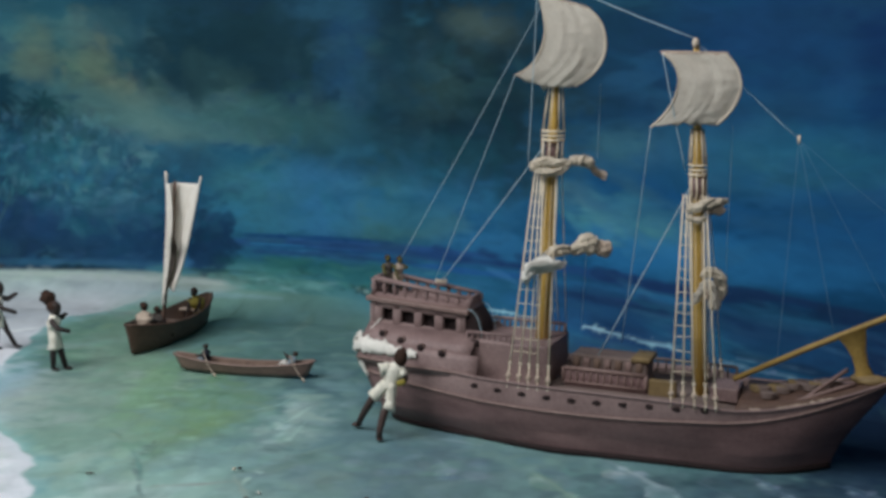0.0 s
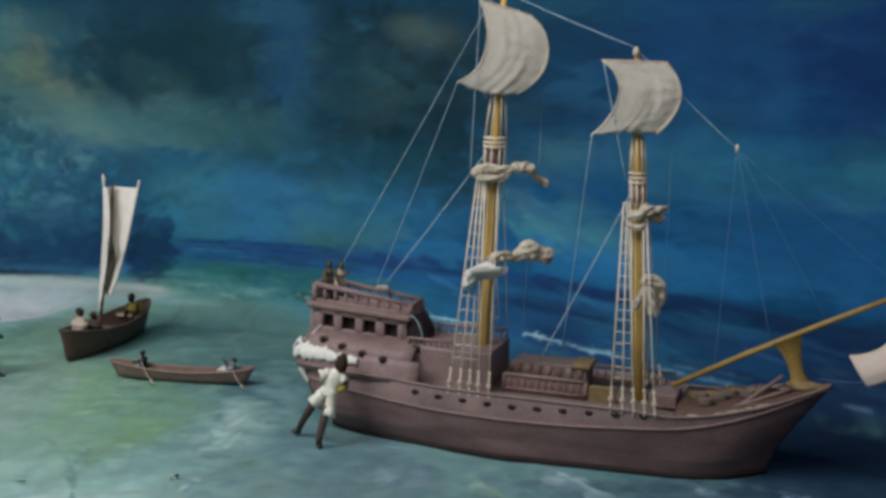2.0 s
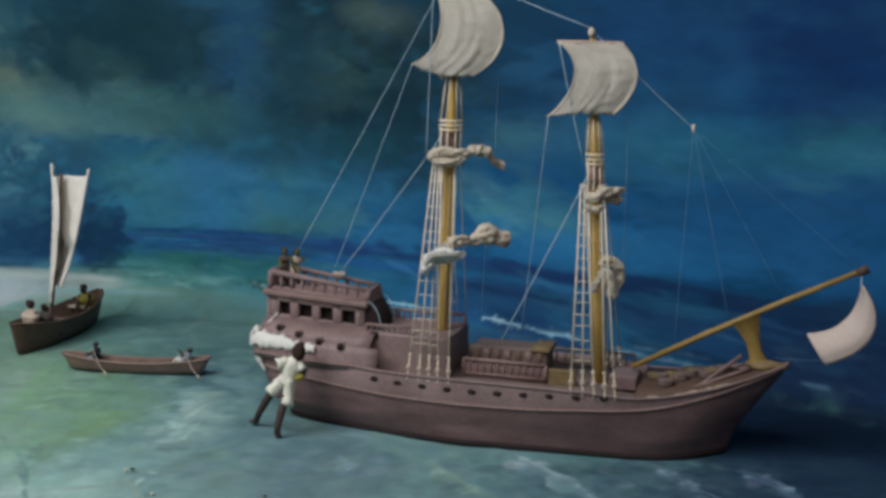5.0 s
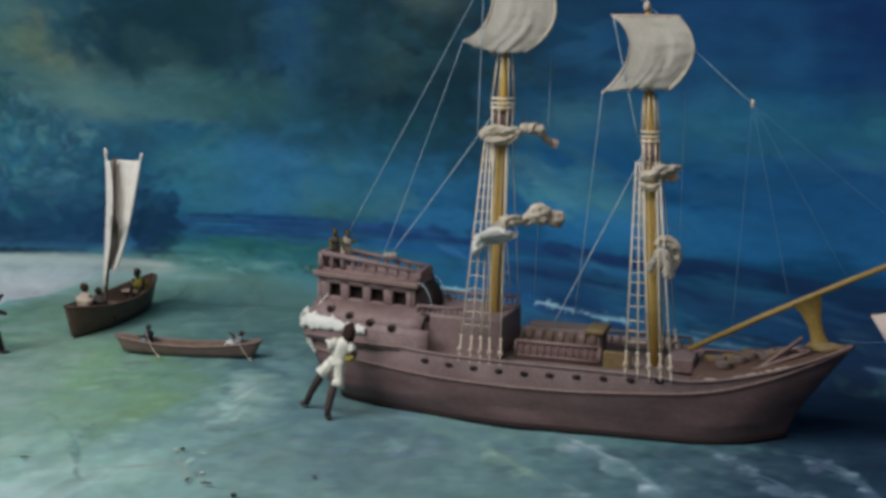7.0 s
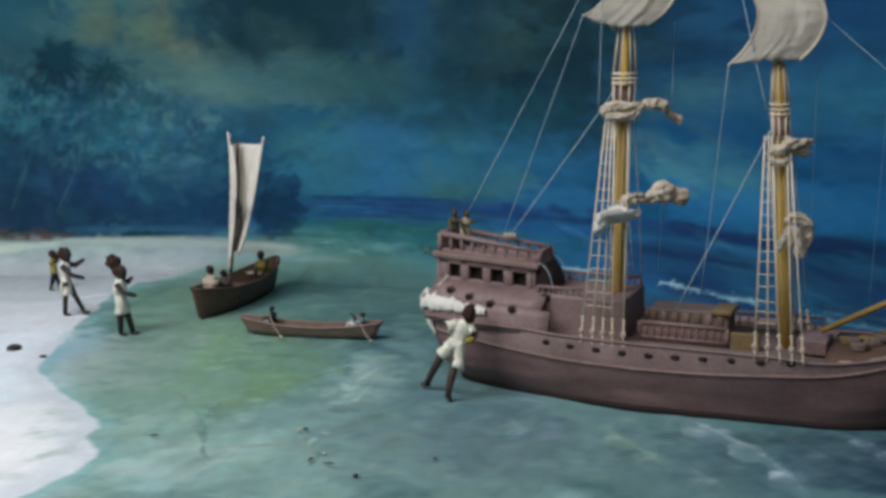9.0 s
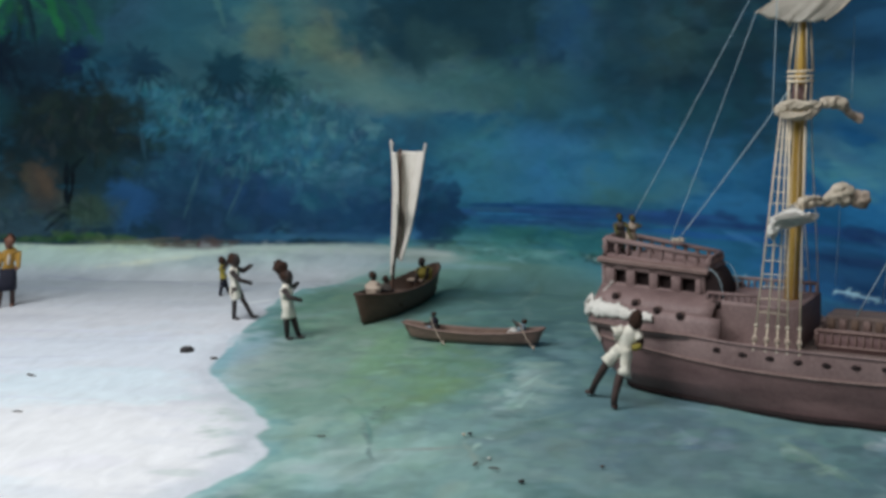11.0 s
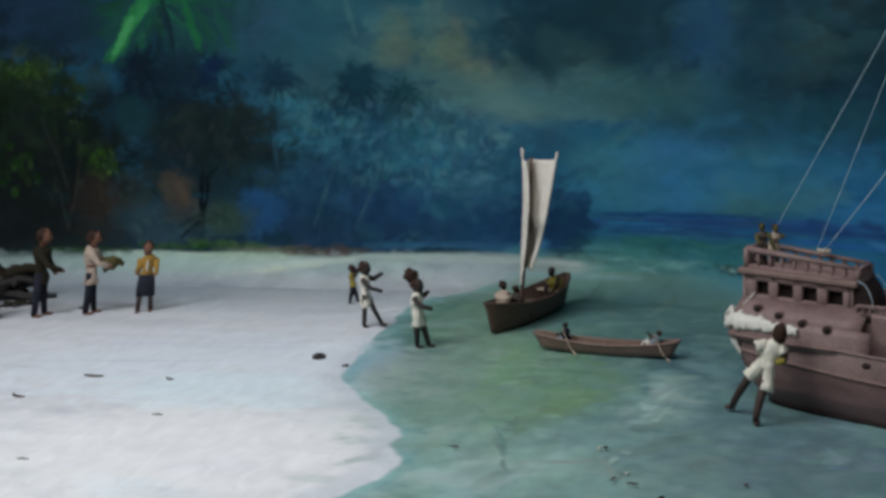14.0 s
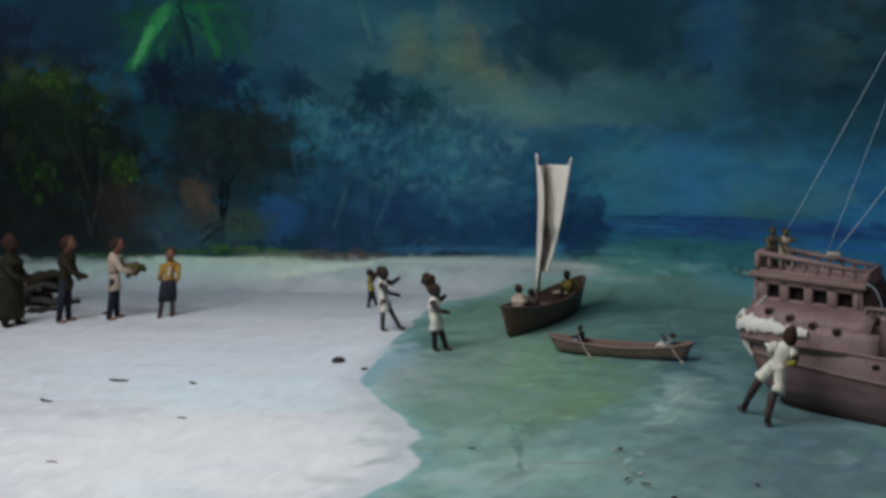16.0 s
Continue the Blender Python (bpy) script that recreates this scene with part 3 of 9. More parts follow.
mural.dab(-1.969, 0.250, 0.112, 0.063, (48, 51, 49), 0.5, 0, 0.9, 0.5)
mural.dab(-1.793, 0.246, 0.061, 0.053, (73, 73, 69), 0.5, -60, 1.2, 0.5)
mural.dab(-1.762, 0.199, 0.054, 0.047, (71, 76, 76), 0.4, 0, 1.2, 0.5)
mural.stroke(-1.723, 0.230, -1.719, 0.151, 0.0122, (22, 34, 41), 0.75, 0.0000)
mural.stroke(-1.718, 0.159, -1.771, 0.120, 0.0122, (25, 39, 45), 0.7, 0.0000)
mural.stroke(-1.660, 0.412, -1.698, 0.245, 0.0109, (18, 30, 36), 0.4, 0.0041)
mural.dab(-1.850, 0.152, 0.110, 0.064, (55, 78, 95), 0.55, 0, 0.9, 0.5)
mural.dab(-1.649, 0.174, 0.088, 0.047, (64, 89, 85), 0.55, 0, 0.9, 0.5)
mural.dabs(30, -1.533, 0.193, 0.068, 0.052, 0.0214, 0.0138, (34, 67, 96), 0.35, 0, 60, 10)
mural.dab(-1.393, 0.149, 0.099, 0.045, (30, 55, 83), 0.4, 0, 0.9, 0.5)
mural.stroke(-2.421, 0.275, -2.322, 0.106, 0.0326, (22, 30, 36), 0.7, 0.0000)
mural.stroke(-1.912, 0.098, -1.533, 0.101, 0.0150, (41, 65, 46), 0.6, 0.0000)
mural.dabs(40, -1.727, 0.101, 0.211, 0.013, 0.0179, 0.0065, (48, 77, 47), 0.5, 0, 20, 12)
mural.stroke(-2.263, 0.089, -1.969, 0.089, 0.0163, (38, 60, 45), 0.6, 0.0000)
mural.stroke(-1.622, 0.088, -1.233, 0.089, 0.0136, (64, 68, 66), 0.65, 0.0000)
mural.stroke(-1.484, 0.081, -1.251, 0.077, 0.0122, (70, 64, 64), 0.7, 0.0000)
mural.stroke(-1.500, 0.095, -1.397, 0.098, 0.0082, (81, 78, 66), 0.4, 0.0000)
mural.dabs(22, -1.398, 0.088, 0.165, 0.011, 0.0157, 0.0063, (76, 62, 60), 0.55, 0, 15, 14)
mural.stroke(-1.233, 0.101, -0.814, 0.103, 0.0163, (45, 87, 117), 0.5, 0.0000)
mural.dabs(30, -1.010, 0.119, 0.182, 0.020, 0.0200, 0.0071, (39, 79, 110), 0.4, 0, 25, 10)
mural.stroke(-1.170, 0.071, -0.656, 0.065, 0.0163, (164, 176, 176), 0.55, 0.0000)
mural.stroke(-1.267, 0.074, -0.861, 0.072, 0.0136, (160, 174, 176), 0.5, 0.0000)
mural.stroke(-0.923, 0.036, -0.503, 0.040, 0.0109, (114, 147, 152), 0.45, 0.0000)
mural.stroke(-1.644, 0.041, -1.268, 0.066, 0.0163, (196, 210, 198), 0.4, 0.0000)
mural.stroke(-0.627, 0.083, -0.381, 0.069, 0.0109, (86, 140, 138), 0.5, 0.0000)
mural.stroke(-0.742, 0.082, -0.570, 0.082, 0.0068, (72, 113, 108), 0.5, 0.0000)
mural.dabs(14, -0.543, 0.079, 0.109, 0.011, 0.0110, 0.0041, (54, 91, 87), 0.5, 0, 15, 10)
mural.dab(-0.367, 0.121, 0.150, 0.033, (43, 102, 119), 0.7, 0, 0.9, 0.5)
mural.dab(-0.304, 0.093, 0.098, 0.028, (38, 94, 101), 0.6, 0, 0.9, 0.5)
mural.dab(-0.460, 0.103, 0.157, 0.024, (62, 129, 136), 0.5, 0, 0.9, 0.5)
mural.stroke(-0.529, 0.180, 0.000, 0.180, 0.0163, (38, 78, 119), 0.75, 0.0000)
mural.stroke(-0.364, 0.167, 0.072, 0.164, 0.0136, (32, 64, 104), 0.65, 0.0000)
mural.stroke(-0.489, 0.151, -0.230, 0.148, 0.0068, (58, 115, 154), 0.5, 0.0000)
mural.stroke(-0.177, 0.140, 0.073, 0.142, 0.0122, (34, 83, 138), 0.6, 0.0000)
mural.stroke(0.119, 0.174, 0.336, 0.167, 0.0190, (33, 70, 118), 0.8, 0.0000)
mural.stroke(0.231, 0.162, 0.463, 0.156, 0.0163, (29, 59, 105), 0.75, 0.0000)
mural.stroke(0.424, 0.169, 0.562, 0.176, 0.0190, (29, 62, 103), 0.85, 0.0000)
mural.stroke(0.508, 0.172, 0.639, 0.167, 0.0190, (29, 59, 101), 0.8, 0.0000)
mural.stroke(0.606, 0.162, 0.825, 0.149, 0.0272, (29, 59, 96), 0.8, 0.0000)
mural.dab(0.210, 0.088, 0.157, 0.048, (41, 99, 153), 0.6, -10, 0.9, 0.5)
mural.dab(0.511, 0.103, 0.138, 0.033, (38, 90, 139), 0.6, -8, 0.9, 0.5)
mural.dab(0.340, 0.016, 0.145, 0.035, (37, 83, 138), 0.6, -8, 0.9, 0.5)
mural.stroke(0.096, 0.145, 0.464, 0.134, 0.0163, (45, 111, 160), 0.45, 0.0000)
mural.stroke(0.416, 0.132, 0.682, 0.133, 0.0163, (46, 109, 150), 0.4, 0.0000)
mural.dab(0.764, 0.067, 0.116, 0.090, (27, 46, 77), 0.85, 0, 0.9, 0.5)
mural.dab(0.699, 0.106, 0.107, 0.040, (29, 59, 98), 0.7, 0, 0.9, 0.5)
mural.dab(0.804, 0.155, 0.057, 0.039, (31, 64, 97), 0.6, 0, 0.9, 0.5)
mural.stroke(0.202, 0.061, 0.349, 0.055, 0.0018, (162, 210, 229), 0.4, -0.0041)
mural.dabs(12, 0.297, 0.056, 0.072, 0.006, 0.0040, 0.0016, (174, 221, 237), 0.45, 8, 20, 14)
mural.stroke(0.339, 0.055, 0.379, 0.055, 0.0026, (152, 204, 226), 0.45, 0.0000)
mural.stroke(0.466, 0.051, 0.558, 0.055, 0.0041, (121, 171, 200), 0.6, 0.0000)
mural.stroke(0.531, 0.052, 0.586, 0.050, 0.0034, (111, 160, 192), 0.6, 0.0000)
mural.stroke(0.050, 0.036, 0.121, 0.043, 0.0054, (175, 228, 238), 0.5, 0.0000)
mural.stroke(-0.178, 0.036, 0.073, 0.050, 0.0136, (46, 106, 146), 0.5, 0.0000)
mural.stroke(0.782, 0.011, 0.833, 0.008, 0.0109, (98, 141, 170), 0.45, 0.0000)
mural.stroke(0.696, 0.001, 0.745, -0.018, 0.0136, (75, 119, 151), 0.4, 0.0000)
mural.stroke(0.719, 0.037, 0.750, 0.036, 0.0068, (111, 152, 179), 0.35, 0.0000)
mural.dab(-1.767, 0.734, 0.190, 0.073, (20, 62, 49), 0.5, 0, 1.3, 0.5)
mural.stroke(-1.780, 0.773, -1.931, 0.645, 0.0354, (30, 99, 56), 0.7, 0.0068)
mural.stroke(-1.851, 0.749, -1.926, 0.636, 0.0272, (41, 125, 66), 0.7, -0.0041)
mural.stroke(-1.839, 0.754, -1.909, 0.653, 0.0136, (59, 150, 85), 0.45, -0.0027)
mural.stroke(-1.728, 0.766, -1.660, 0.664, 0.0272, (27, 91, 53), 0.7, 0.0054)
mural.stroke(-1.703, 0.755, -1.664, 0.679, 0.0136, (46, 128, 74), 0.5, 0.0041)
mural.stroke(-1.807, 0.766, -1.955, 0.750, 0.0218, (23, 82, 53), 0.5, 0.0000)
mural.stroke(-1.693, 0.764, -1.567, 0.736, 0.0190, (23, 82, 53), 0.5, 0.0000)
mural.stroke(-1.730, 0.746, -1.725, 0.662, 0.0245, (28, 79, 62), 0.5, 0.0000)
mural.stroke(-1.781, 0.764, -1.812, 0.650, 0.0163, (15, 46, 38), 0.6, 0.0000)
mural.stroke(-2.053, 0.785, -1.908, 0.759, 0.0163, (20, 62, 45), 0.4, 0.0000)
mural.dabs(16, -1.787, 0.705, 0.122, 0.053, 0.0236, 0.0103, (40, 119, 67), 0.3, -50, 30, 16)
mural.dabs(20, -1.735, 0.702, 0.138, 0.058, 0.0261, 0.0116, (18, 54, 47), 0.35, -40, 40, 10)
mural.dabs(60, -1.305, 0.414, 0.312, 0.086, 0.0201, 0.0086, (34, 73, 89), 0.35, 20, 50, 10)
mural.dabs(80, -0.852, 0.246, 0.132, 0.124, 0.0165, 0.0083, (46, 103, 131), 0.3, 0, 60, 12)
mural.dabs(50, -1.384, 0.254, 0.147, 0.089, 0.0208, 0.0104, (36, 72, 97), 0.4, 0, 60, 10)
mural.dabs(50, -1.563, 0.333, 0.102, 0.090, 0.0180, 0.0090, (30, 57, 65), 0.4, 0, 60, 8)
mural.dabs(70, -1.915, 0.390, 0.164, 0.155, 0.0217, 0.0109, (26, 48, 56), 0.4, 0, 60, 8)
mural.dabs(40, -2.076, 0.460, 0.150, 0.109, 0.0156, 0.0078, (36, 57, 40), 0.4, 20, 60, 12)
mural.dabs(30, -2.341, 0.256, 0.140, 0.099, 0.0231, 0.0115, (35, 44, 42), 0.4, 0, 60, 8)
mural.dabs(24, -1.849, 0.160, 0.110, 0.038, 0.0158, 0.0079, (63, 87, 96), 0.35, 0, 50, 12)
mural.dabs(40, -0.940, 0.524, 0.161, 0.068, 0.0354, 0.0122, (73, 103, 97), 0.2, -35, 25, 12)
mural.dabs(50, -0.723, 0.468, 0.244, 0.078, 0.0390, 0.0117, (79, 110, 112), 0.22, -10, 25, 12)
mural.dabs(50, -0.098, 0.543, 0.144, 0.071, 0.0308, 0.0106, (65, 101, 105), 0.22, -15, 25, 12)
mural.dabs(50, 0.643, 0.421, 0.181, 0.049, 0.0333, 0.0078, (51, 114, 140), 0.25, -4, 14, 10)
mural.dabs(40, 0.250, 0.292, 0.092, 0.056, 0.0291, 0.0090, (80, 137, 139), 0.25, -18, 20, 12)
mural.dabs(60, 0.337, 0.119, 0.374, 0.046, 0.0345, 0.0046, (49, 109, 153), 0.3, -9, 8, 12)
mural.dabs(40, -0.257, 0.107, 0.233, 0.031, 0.0336, 0.0052, (61, 121, 140), 0.3, -5, 10, 12)
mural.dabs(30, 0.764, 0.067, 0.074, 0.060, 0.0240, 0.0060, (41, 72, 103), 0.35, -15, 25, 12)
mural.dabs(24, -0.502, 0.072, 0.160, 0.016, 0.0267, 0.0040, (98, 146, 146), 0.35, -2, 10, 14)
mural.dabs(26, -1.235, 0.497, 0.073, 0.046, 0.0223, 0.0079, (17, 44, 59), 0.42, 25, 60, 7)
mural.dabs(12, -1.233, 0.517, 0.065, 0.026, 0.0195, 0.0052, (34, 73, 86), 0.3, 25, 60, 8)
mural.dabs(26, -1.111, 0.477, 0.056, 0.035, 0.0170, 0.0060, (17, 44, 59), 0.42, 25, 60, 7)
mural.dabs(12, -1.109, 0.492, 0.049, 0.020, 0.0150, 0.0040, (34, 73, 86), 0.3, 25, 60, 8)
mural.dabs(26, -1.461, 0.523, 0.066, 0.041, 0.0199, 0.0070, (17, 44, 59), 0.42, 25, 60, 7)
mural.dabs(12, -1.459, 0.540, 0.059, 0.024, 0.0180, 0.0048, (34, 73, 86), 0.3, 25, 60, 8)
mural.dabs(26, -1.646, 0.547, 0.086, 0.052, 0.0253, 0.0089, (17, 44, 59), 0.42, 25, 60, 7)
mural.dabs(12, -1.644, 0.569, 0.077, 0.030, 0.0225, 0.0060, (34, 73, 86), 0.3, 25, 60, 8)
mural.dabs(26, -1.803, 0.571, 0.089, 0.052, 0.0253, 0.0089, (17, 44, 59), 0.42, 25, 60, 7)
mural.dabs(12, -1.800, 0.593, 0.080, 0.030, 0.0225, 0.0060, (34, 73, 86), 0.3, 25, 60, 8)
mural.dabs(26, -1.366, 0.474, 0.059, 0.037, 0.0180, 0.0063, (17, 44, 59), 0.42, 25, 60, 7)
mural.dabs(12, -1.364, 0.490, 0.052, 0.021, 0.0158, 0.0042, (34, 73, 86), 0.3, 25, 60, 8)
mural.dabs(30, -1.209, 0.417, 0.140, 0.043, 0.0373, 0.0172, (25, 63, 82), 0.4, 0, 60, 8)
mural.dabs(30, -1.150, 0.365, 0.185, 0.057, 0.0313, 0.0114, (46, 100, 118), 0.25, 20, 50, 10)
mural.dabs(26, -1.451, 0.449, 0.083, 0.050, 0.0353, 0.0118, (54, 105, 117), 0.3, 30, 40, 10)
mural.dab(-1.660, 0.412, 0.172, 0.090, (17, 34, 42), 0.5, 0, 0.9, 0.5)
mural.dab(-1.772, 0.355, 0.158, 0.137, (17, 34, 40), 0.45, 0, 0.9, 0.5)
mural.dab(-1.693, 0.260, 0.191, 0.092, (20, 36, 43), 0.4, 0, 0.9, 0.5)
mural.dab(-2.044, 0.411, 0.113, 0.172, (16, 30, 34), 0.45, 0, 0.9, 0.5)
mural.dab(-1.924, 0.469, 0.109, 0.092, (16, 38, 47), 0.4, 0, 0.9, 0.5)
mural.dabs(60, -1.771, 0.370, 0.296, 0.153, 0.0275, 0.0153, (19, 39, 47), 0.4, 0, 60, 8)
mural.dabs(30, -1.952, 0.233, 0.202, 0.080, 0.0256, 0.0144, (35, 44, 46), 0.35, 0, 60, 10)
mural.dabs(24, -2.258, 0.563, 0.137, 0.064, 0.0224, 0.0112, (45, 61, 37), 0.35, 20, 50, 12)
mural.dabs(16, -2.045, 0.331, 0.050, 0.048, 0.0128, 0.0080, (68, 98, 49), 0.35, 30, 50, 14)
mural.dab(-1.163, 0.177, 0.337, 0.073, (23, 48, 73), 0.45, 0, 0.9, 0.5)
mural.dab(-1.321, 0.223, 0.193, 0.089, (25, 50, 74), 0.4, 0, 0.9, 0.5)
mural.dab(-0.915, 0.176, 0.134, 0.084, (28, 64, 95), 0.35, 0, 0.9, 0.5)
mural.dabs(60, -1.068, 0.177, 0.287, 0.057, 0.0228, 0.0143, (29, 62, 91), 0.35, 0, 60, 9)
mural.dabs(40, -1.029, 0.305, 0.224, 0.056, 0.0252, 0.0098, (47, 105, 133), 0.25, 20, 50, 10)
mural.dab(-2.229, 0.767, 0.319, 0.092, (19, 34, 56), 0.5, 0, 0.9, 0.5)
mural.dab(-2.009, 0.690, 0.218, 0.076, (19, 36, 49), 0.4, 0, 0.9, 0.5)
mural.dab(-1.496, 0.685, 0.131, 0.086, (33, 65, 86), 0.4, 0, 0.9, 0.5)
mural.dab(-1.285, 0.670, 0.094, 0.084, (37, 73, 86), 0.35, 0, 0.9, 0.5)
mural.dab(-0.874, 0.641, 0.086, 0.093, (24, 59, 77), 0.4, 0, 0.9, 0.5)
mural.dab(-0.746, 0.606, 0.084, 0.104, (18, 47, 58), 0.45, 0, 0.9, 0.5)
mural.dab(-0.421, 0.559, 0.220, 0.134, (21, 53, 70), 0.4, 0, 0.9, 0.5)
mural.dab(-0.090, 0.516, 0.142, 0.142, (16, 38, 50), 0.5, 0, 0.9, 0.5)
mural.dab(-0.155, 0.554, 0.066, 0.040, (48, 71, 77), 0.3, 0, 1.3, 0.5)
mural.stroke(-0.623, 0.167, 0.002, 0.181, 0.0218, (32, 65, 113), 0.6, 0.0000)
mural.stroke(-0.568, 0.144, -0.182, 0.148, 0.0136, (29, 59, 103), 0.55, 0.0000)
mural.dab(-0.367, 0.108, 0.113, 0.031, (33, 83, 90), 0.6, 0, 0.9, 0.5)
mural.dab(-0.542, 0.099, 0.095, 0.016, (68, 118, 111), 0.4, 0, 0.9, 0.5)
mural.stroke(-0.815, 0.092, -0.528, 0.092, 0.0082, (46, 83, 76), 0.45, 0.0000)
mural.dabs(20, -0.366, 0.146, 0.196, 0.018, 0.0283, 0.0051, (36, 80, 117), 0.4, -2, 8, 10)
mural.dabs(20, -0.304, 0.074, 0.037, 0.010, 0.0113, 0.0038, (33, 64, 64), 0.5, 0, 20, 8)
mural.dab(0.236, 0.096, 0.124, 0.051, (27, 56, 91), 0.55, -8, 0.9, 0.5)
mural.dab(0.311, 0.038, 0.127, 0.034, (25, 51, 88), 0.5, -8, 0.9, 0.5)
mural.dab(0.501, 0.103, 0.095, 0.043, (26, 53, 86), 0.5, -10, 0.9, 0.5)
mural.stroke(0.159, 0.121, 0.370, 0.110, 0.0163, (26, 54, 93), 0.5, 0.0000)
mural.stroke(0.172, 0.039, 0.362, 0.029, 0.0109, (40, 82, 111), 0.4, 0.0000)
mural.stroke(0.448, 0.061, 0.641, 0.044, 0.0136, (25, 51, 82), 0.5, 0.0000)
mural.dabs(40, 0.330, 0.087, 0.206, 0.057, 0.0342, 0.0057, (29, 64, 104), 0.4, -9, 8, 10)
mural.dabs(16, 0.331, 0.064, 0.188, 0.046, 0.0299, 0.0034, (61, 121, 150), 0.3, -9, 8, 12)
mural.dab(0.230, 0.174, 0.027, 0.011, (26, 54, 93), 0.6, -8, 0.8, 0.8)
mural.dab(0.267, 0.170, 0.031, 0.010, (26, 54, 93), 0.6, -8, 0.8, 0.8)
mural.dab(0.318, 0.168, 0.034, 0.010, (26, 54, 93), 0.6, -8, 0.8, 0.8)
mural.dab(0.368, 0.166, 0.023, 0.010, (26, 54, 93), 0.6, -8, 0.8, 0.8)
mural.dab(0.445, 0.160, 0.027, 0.009, (26, 54, 93), 0.6, -8, 0.8, 0.8)
mural.dab(0.490, 0.157, 0.032, 0.010, (26, 54, 93), 0.6, -8, 0.8, 0.8)
mural.dab(0.544, 0.154, 0.028, 0.010, (26, 54, 93), 0.6, -8, 0.8, 0.8)
mural.dab(0.595, 0.150, 0.029, 0.009, (26, 54, 93), 0.6, -8, 0.8, 0.8)
mural.dab(0.652, 0.146, 0.028, 0.009, (26, 54, 93), 0.6, -8, 0.8, 0.8)
mural.dab(0.090, 0.182, 0.035, 0.011, (26, 54, 93), 0.6, -8, 0.8, 0.8)
mural.dab(-0.005, 0.183, 0.036, 0.011, (26, 54, 93), 0.6, -8, 0.8, 0.8)
mural.dab(-0.105, 0.181, 0.033, 0.011, (26, 54, 93), 0.6, -8, 0.8, 0.8)
mural.dab(-0.236, 0.181, 0.040, 0.012, (26, 54, 93), 0.6, -8, 0.8, 0.8)
mural.stroke(-0.595, 0.171, -0.209, 0.173, 0.0122, (28, 59, 98), 0.55, 0.0000)
mural.stroke(-0.236, 0.171, 0.090, 0.168, 0.0136, (26, 56, 98), 0.5, 0.0000)
mural.stroke(-1.787, 0.774, -1.909, 0.656, 0.0462, (25, 82, 51), 0.5, 0.0082)
mural.stroke(-1.839, 0.757, -1.918, 0.644, 0.0245, (46, 126, 72), 0.5, -0.0041)
mural.stroke(-1.719, 0.768, -1.660, 0.679, 0.0354, (23, 76, 48), 0.5, 0.0054)
mural.stroke(-1.694, 0.758, -1.666, 0.691, 0.0163, (39, 107, 64), 0.4, 0.0041)
mural.dab(-1.778, 0.630, 0.140, 0.050, (17, 42, 53), 0.5, 0, 1.3, 0.5)
mural.dab(-1.786, 0.555, 0.175, 0.066, (14, 30, 41), 0.6, 0, 0.9, 0.5)
mural.dabs(24, -1.786, 0.555, 0.175, 0.066, 0.0300, 0.0150, (16, 34, 45), 0.4, 0, 60, 6)
mural.dab(-2.278, 0.419, 0.215, 0.176, (18, 25, 23), 0.6, 0, 0.9, 0.5)
mural.dab(-2.106, 0.381, 0.134, 0.142, (16, 23, 25), 0.6, 0, 0.9, 0.5)
mural.dab(-2.362, 0.257, 0.240, 0.115, (17, 22, 24), 0.5, 0, 0.9, 0.5)
mural.dabs(30, -2.253, 0.595, 0.117, 0.041, 0.0158, 0.0079, (45, 63, 31), 0.45, 20, 50, 12)
mural.dabs(30, -2.286, 0.500, 0.137, 0.064, 0.0224, 0.0128, (25, 40, 23), 0.45, 0, 50, 8)
mural.dabs(18, -2.038, 0.339, 0.046, 0.044, 0.0126, 0.0079, (60, 91, 42), 0.4, 30, 50, 12)
mural.stroke(-2.118, 0.509, -2.155, 0.155, 0.0109, (13, 18, 22), 0.5, 0.0000)
mural.dab(-1.792, 0.243, 0.036, 0.044, (81, 78, 68), 0.4, 0, 1.2, 0.5)
mural.dab(-2.054, 0.259, 0.020, 0.023, (81, 74, 63), 0.35, 0, 1.2, 0.5)
mural.dab(-1.790, 0.196, 0.072, 0.035, (77, 83, 79), 0.35, 0, 0.9, 0.5)
mural.dab(-2.051, 0.049, 0.582, 0.026, (131, 162, 164), 0.55, 0, 1.2, 0.5)
mural.dab(-1.805, 0.053, 0.250, 0.019, (138, 169, 161), 0.5, 0, 1.2, 0.5)
mural.dab(-0.938, 0.067, 0.311, 0.016, (107, 122, 115), 0.4, 0, 1.2, 0.5)
mural.dab(-0.995, 0.045, 0.225, 0.020, (114, 127, 133), 0.4, 0, 1.2, 0.5)
mural.dab(-1.153, 0.535, 0.198, 0.084, (42, 84, 93), 0.45, 0, 1.2, 0.5)
mural.dab(-1.361, 0.532, 0.113, 0.072, (37, 75, 87), 0.35, 0, 1.2, 0.5)
mural.palm(-1.234, 0.511, 0.079, (15, 40, 53), 11, 0.9)
mural.palm(-1.107, 0.484, 0.063, (15, 42, 55), 10, 0.9)
mural.palm(-1.460, 0.530, 0.068, (17, 42, 55), 10, 0.8)
mural.dabs(20, -1.223, 0.439, 0.094, 0.037, 0.0285, 0.0128, (20, 52, 66), 0.4, 0, 60, 6)
mural.dabs(16, -1.114, 0.428, 0.056, 0.031, 0.0225, 0.0113, (23, 57, 71), 0.4, 0, 60, 6)
mural.dabs(24, -0.230, 0.535, 0.225, 0.134, 0.0365, 0.0219, (46, 86, 93), 0.25, 0, 50, 10)
mural.dab(-0.469, 0.585, 0.068, 0.101, (34, 68, 92), 0.35, 0, 1.2, 0.5)
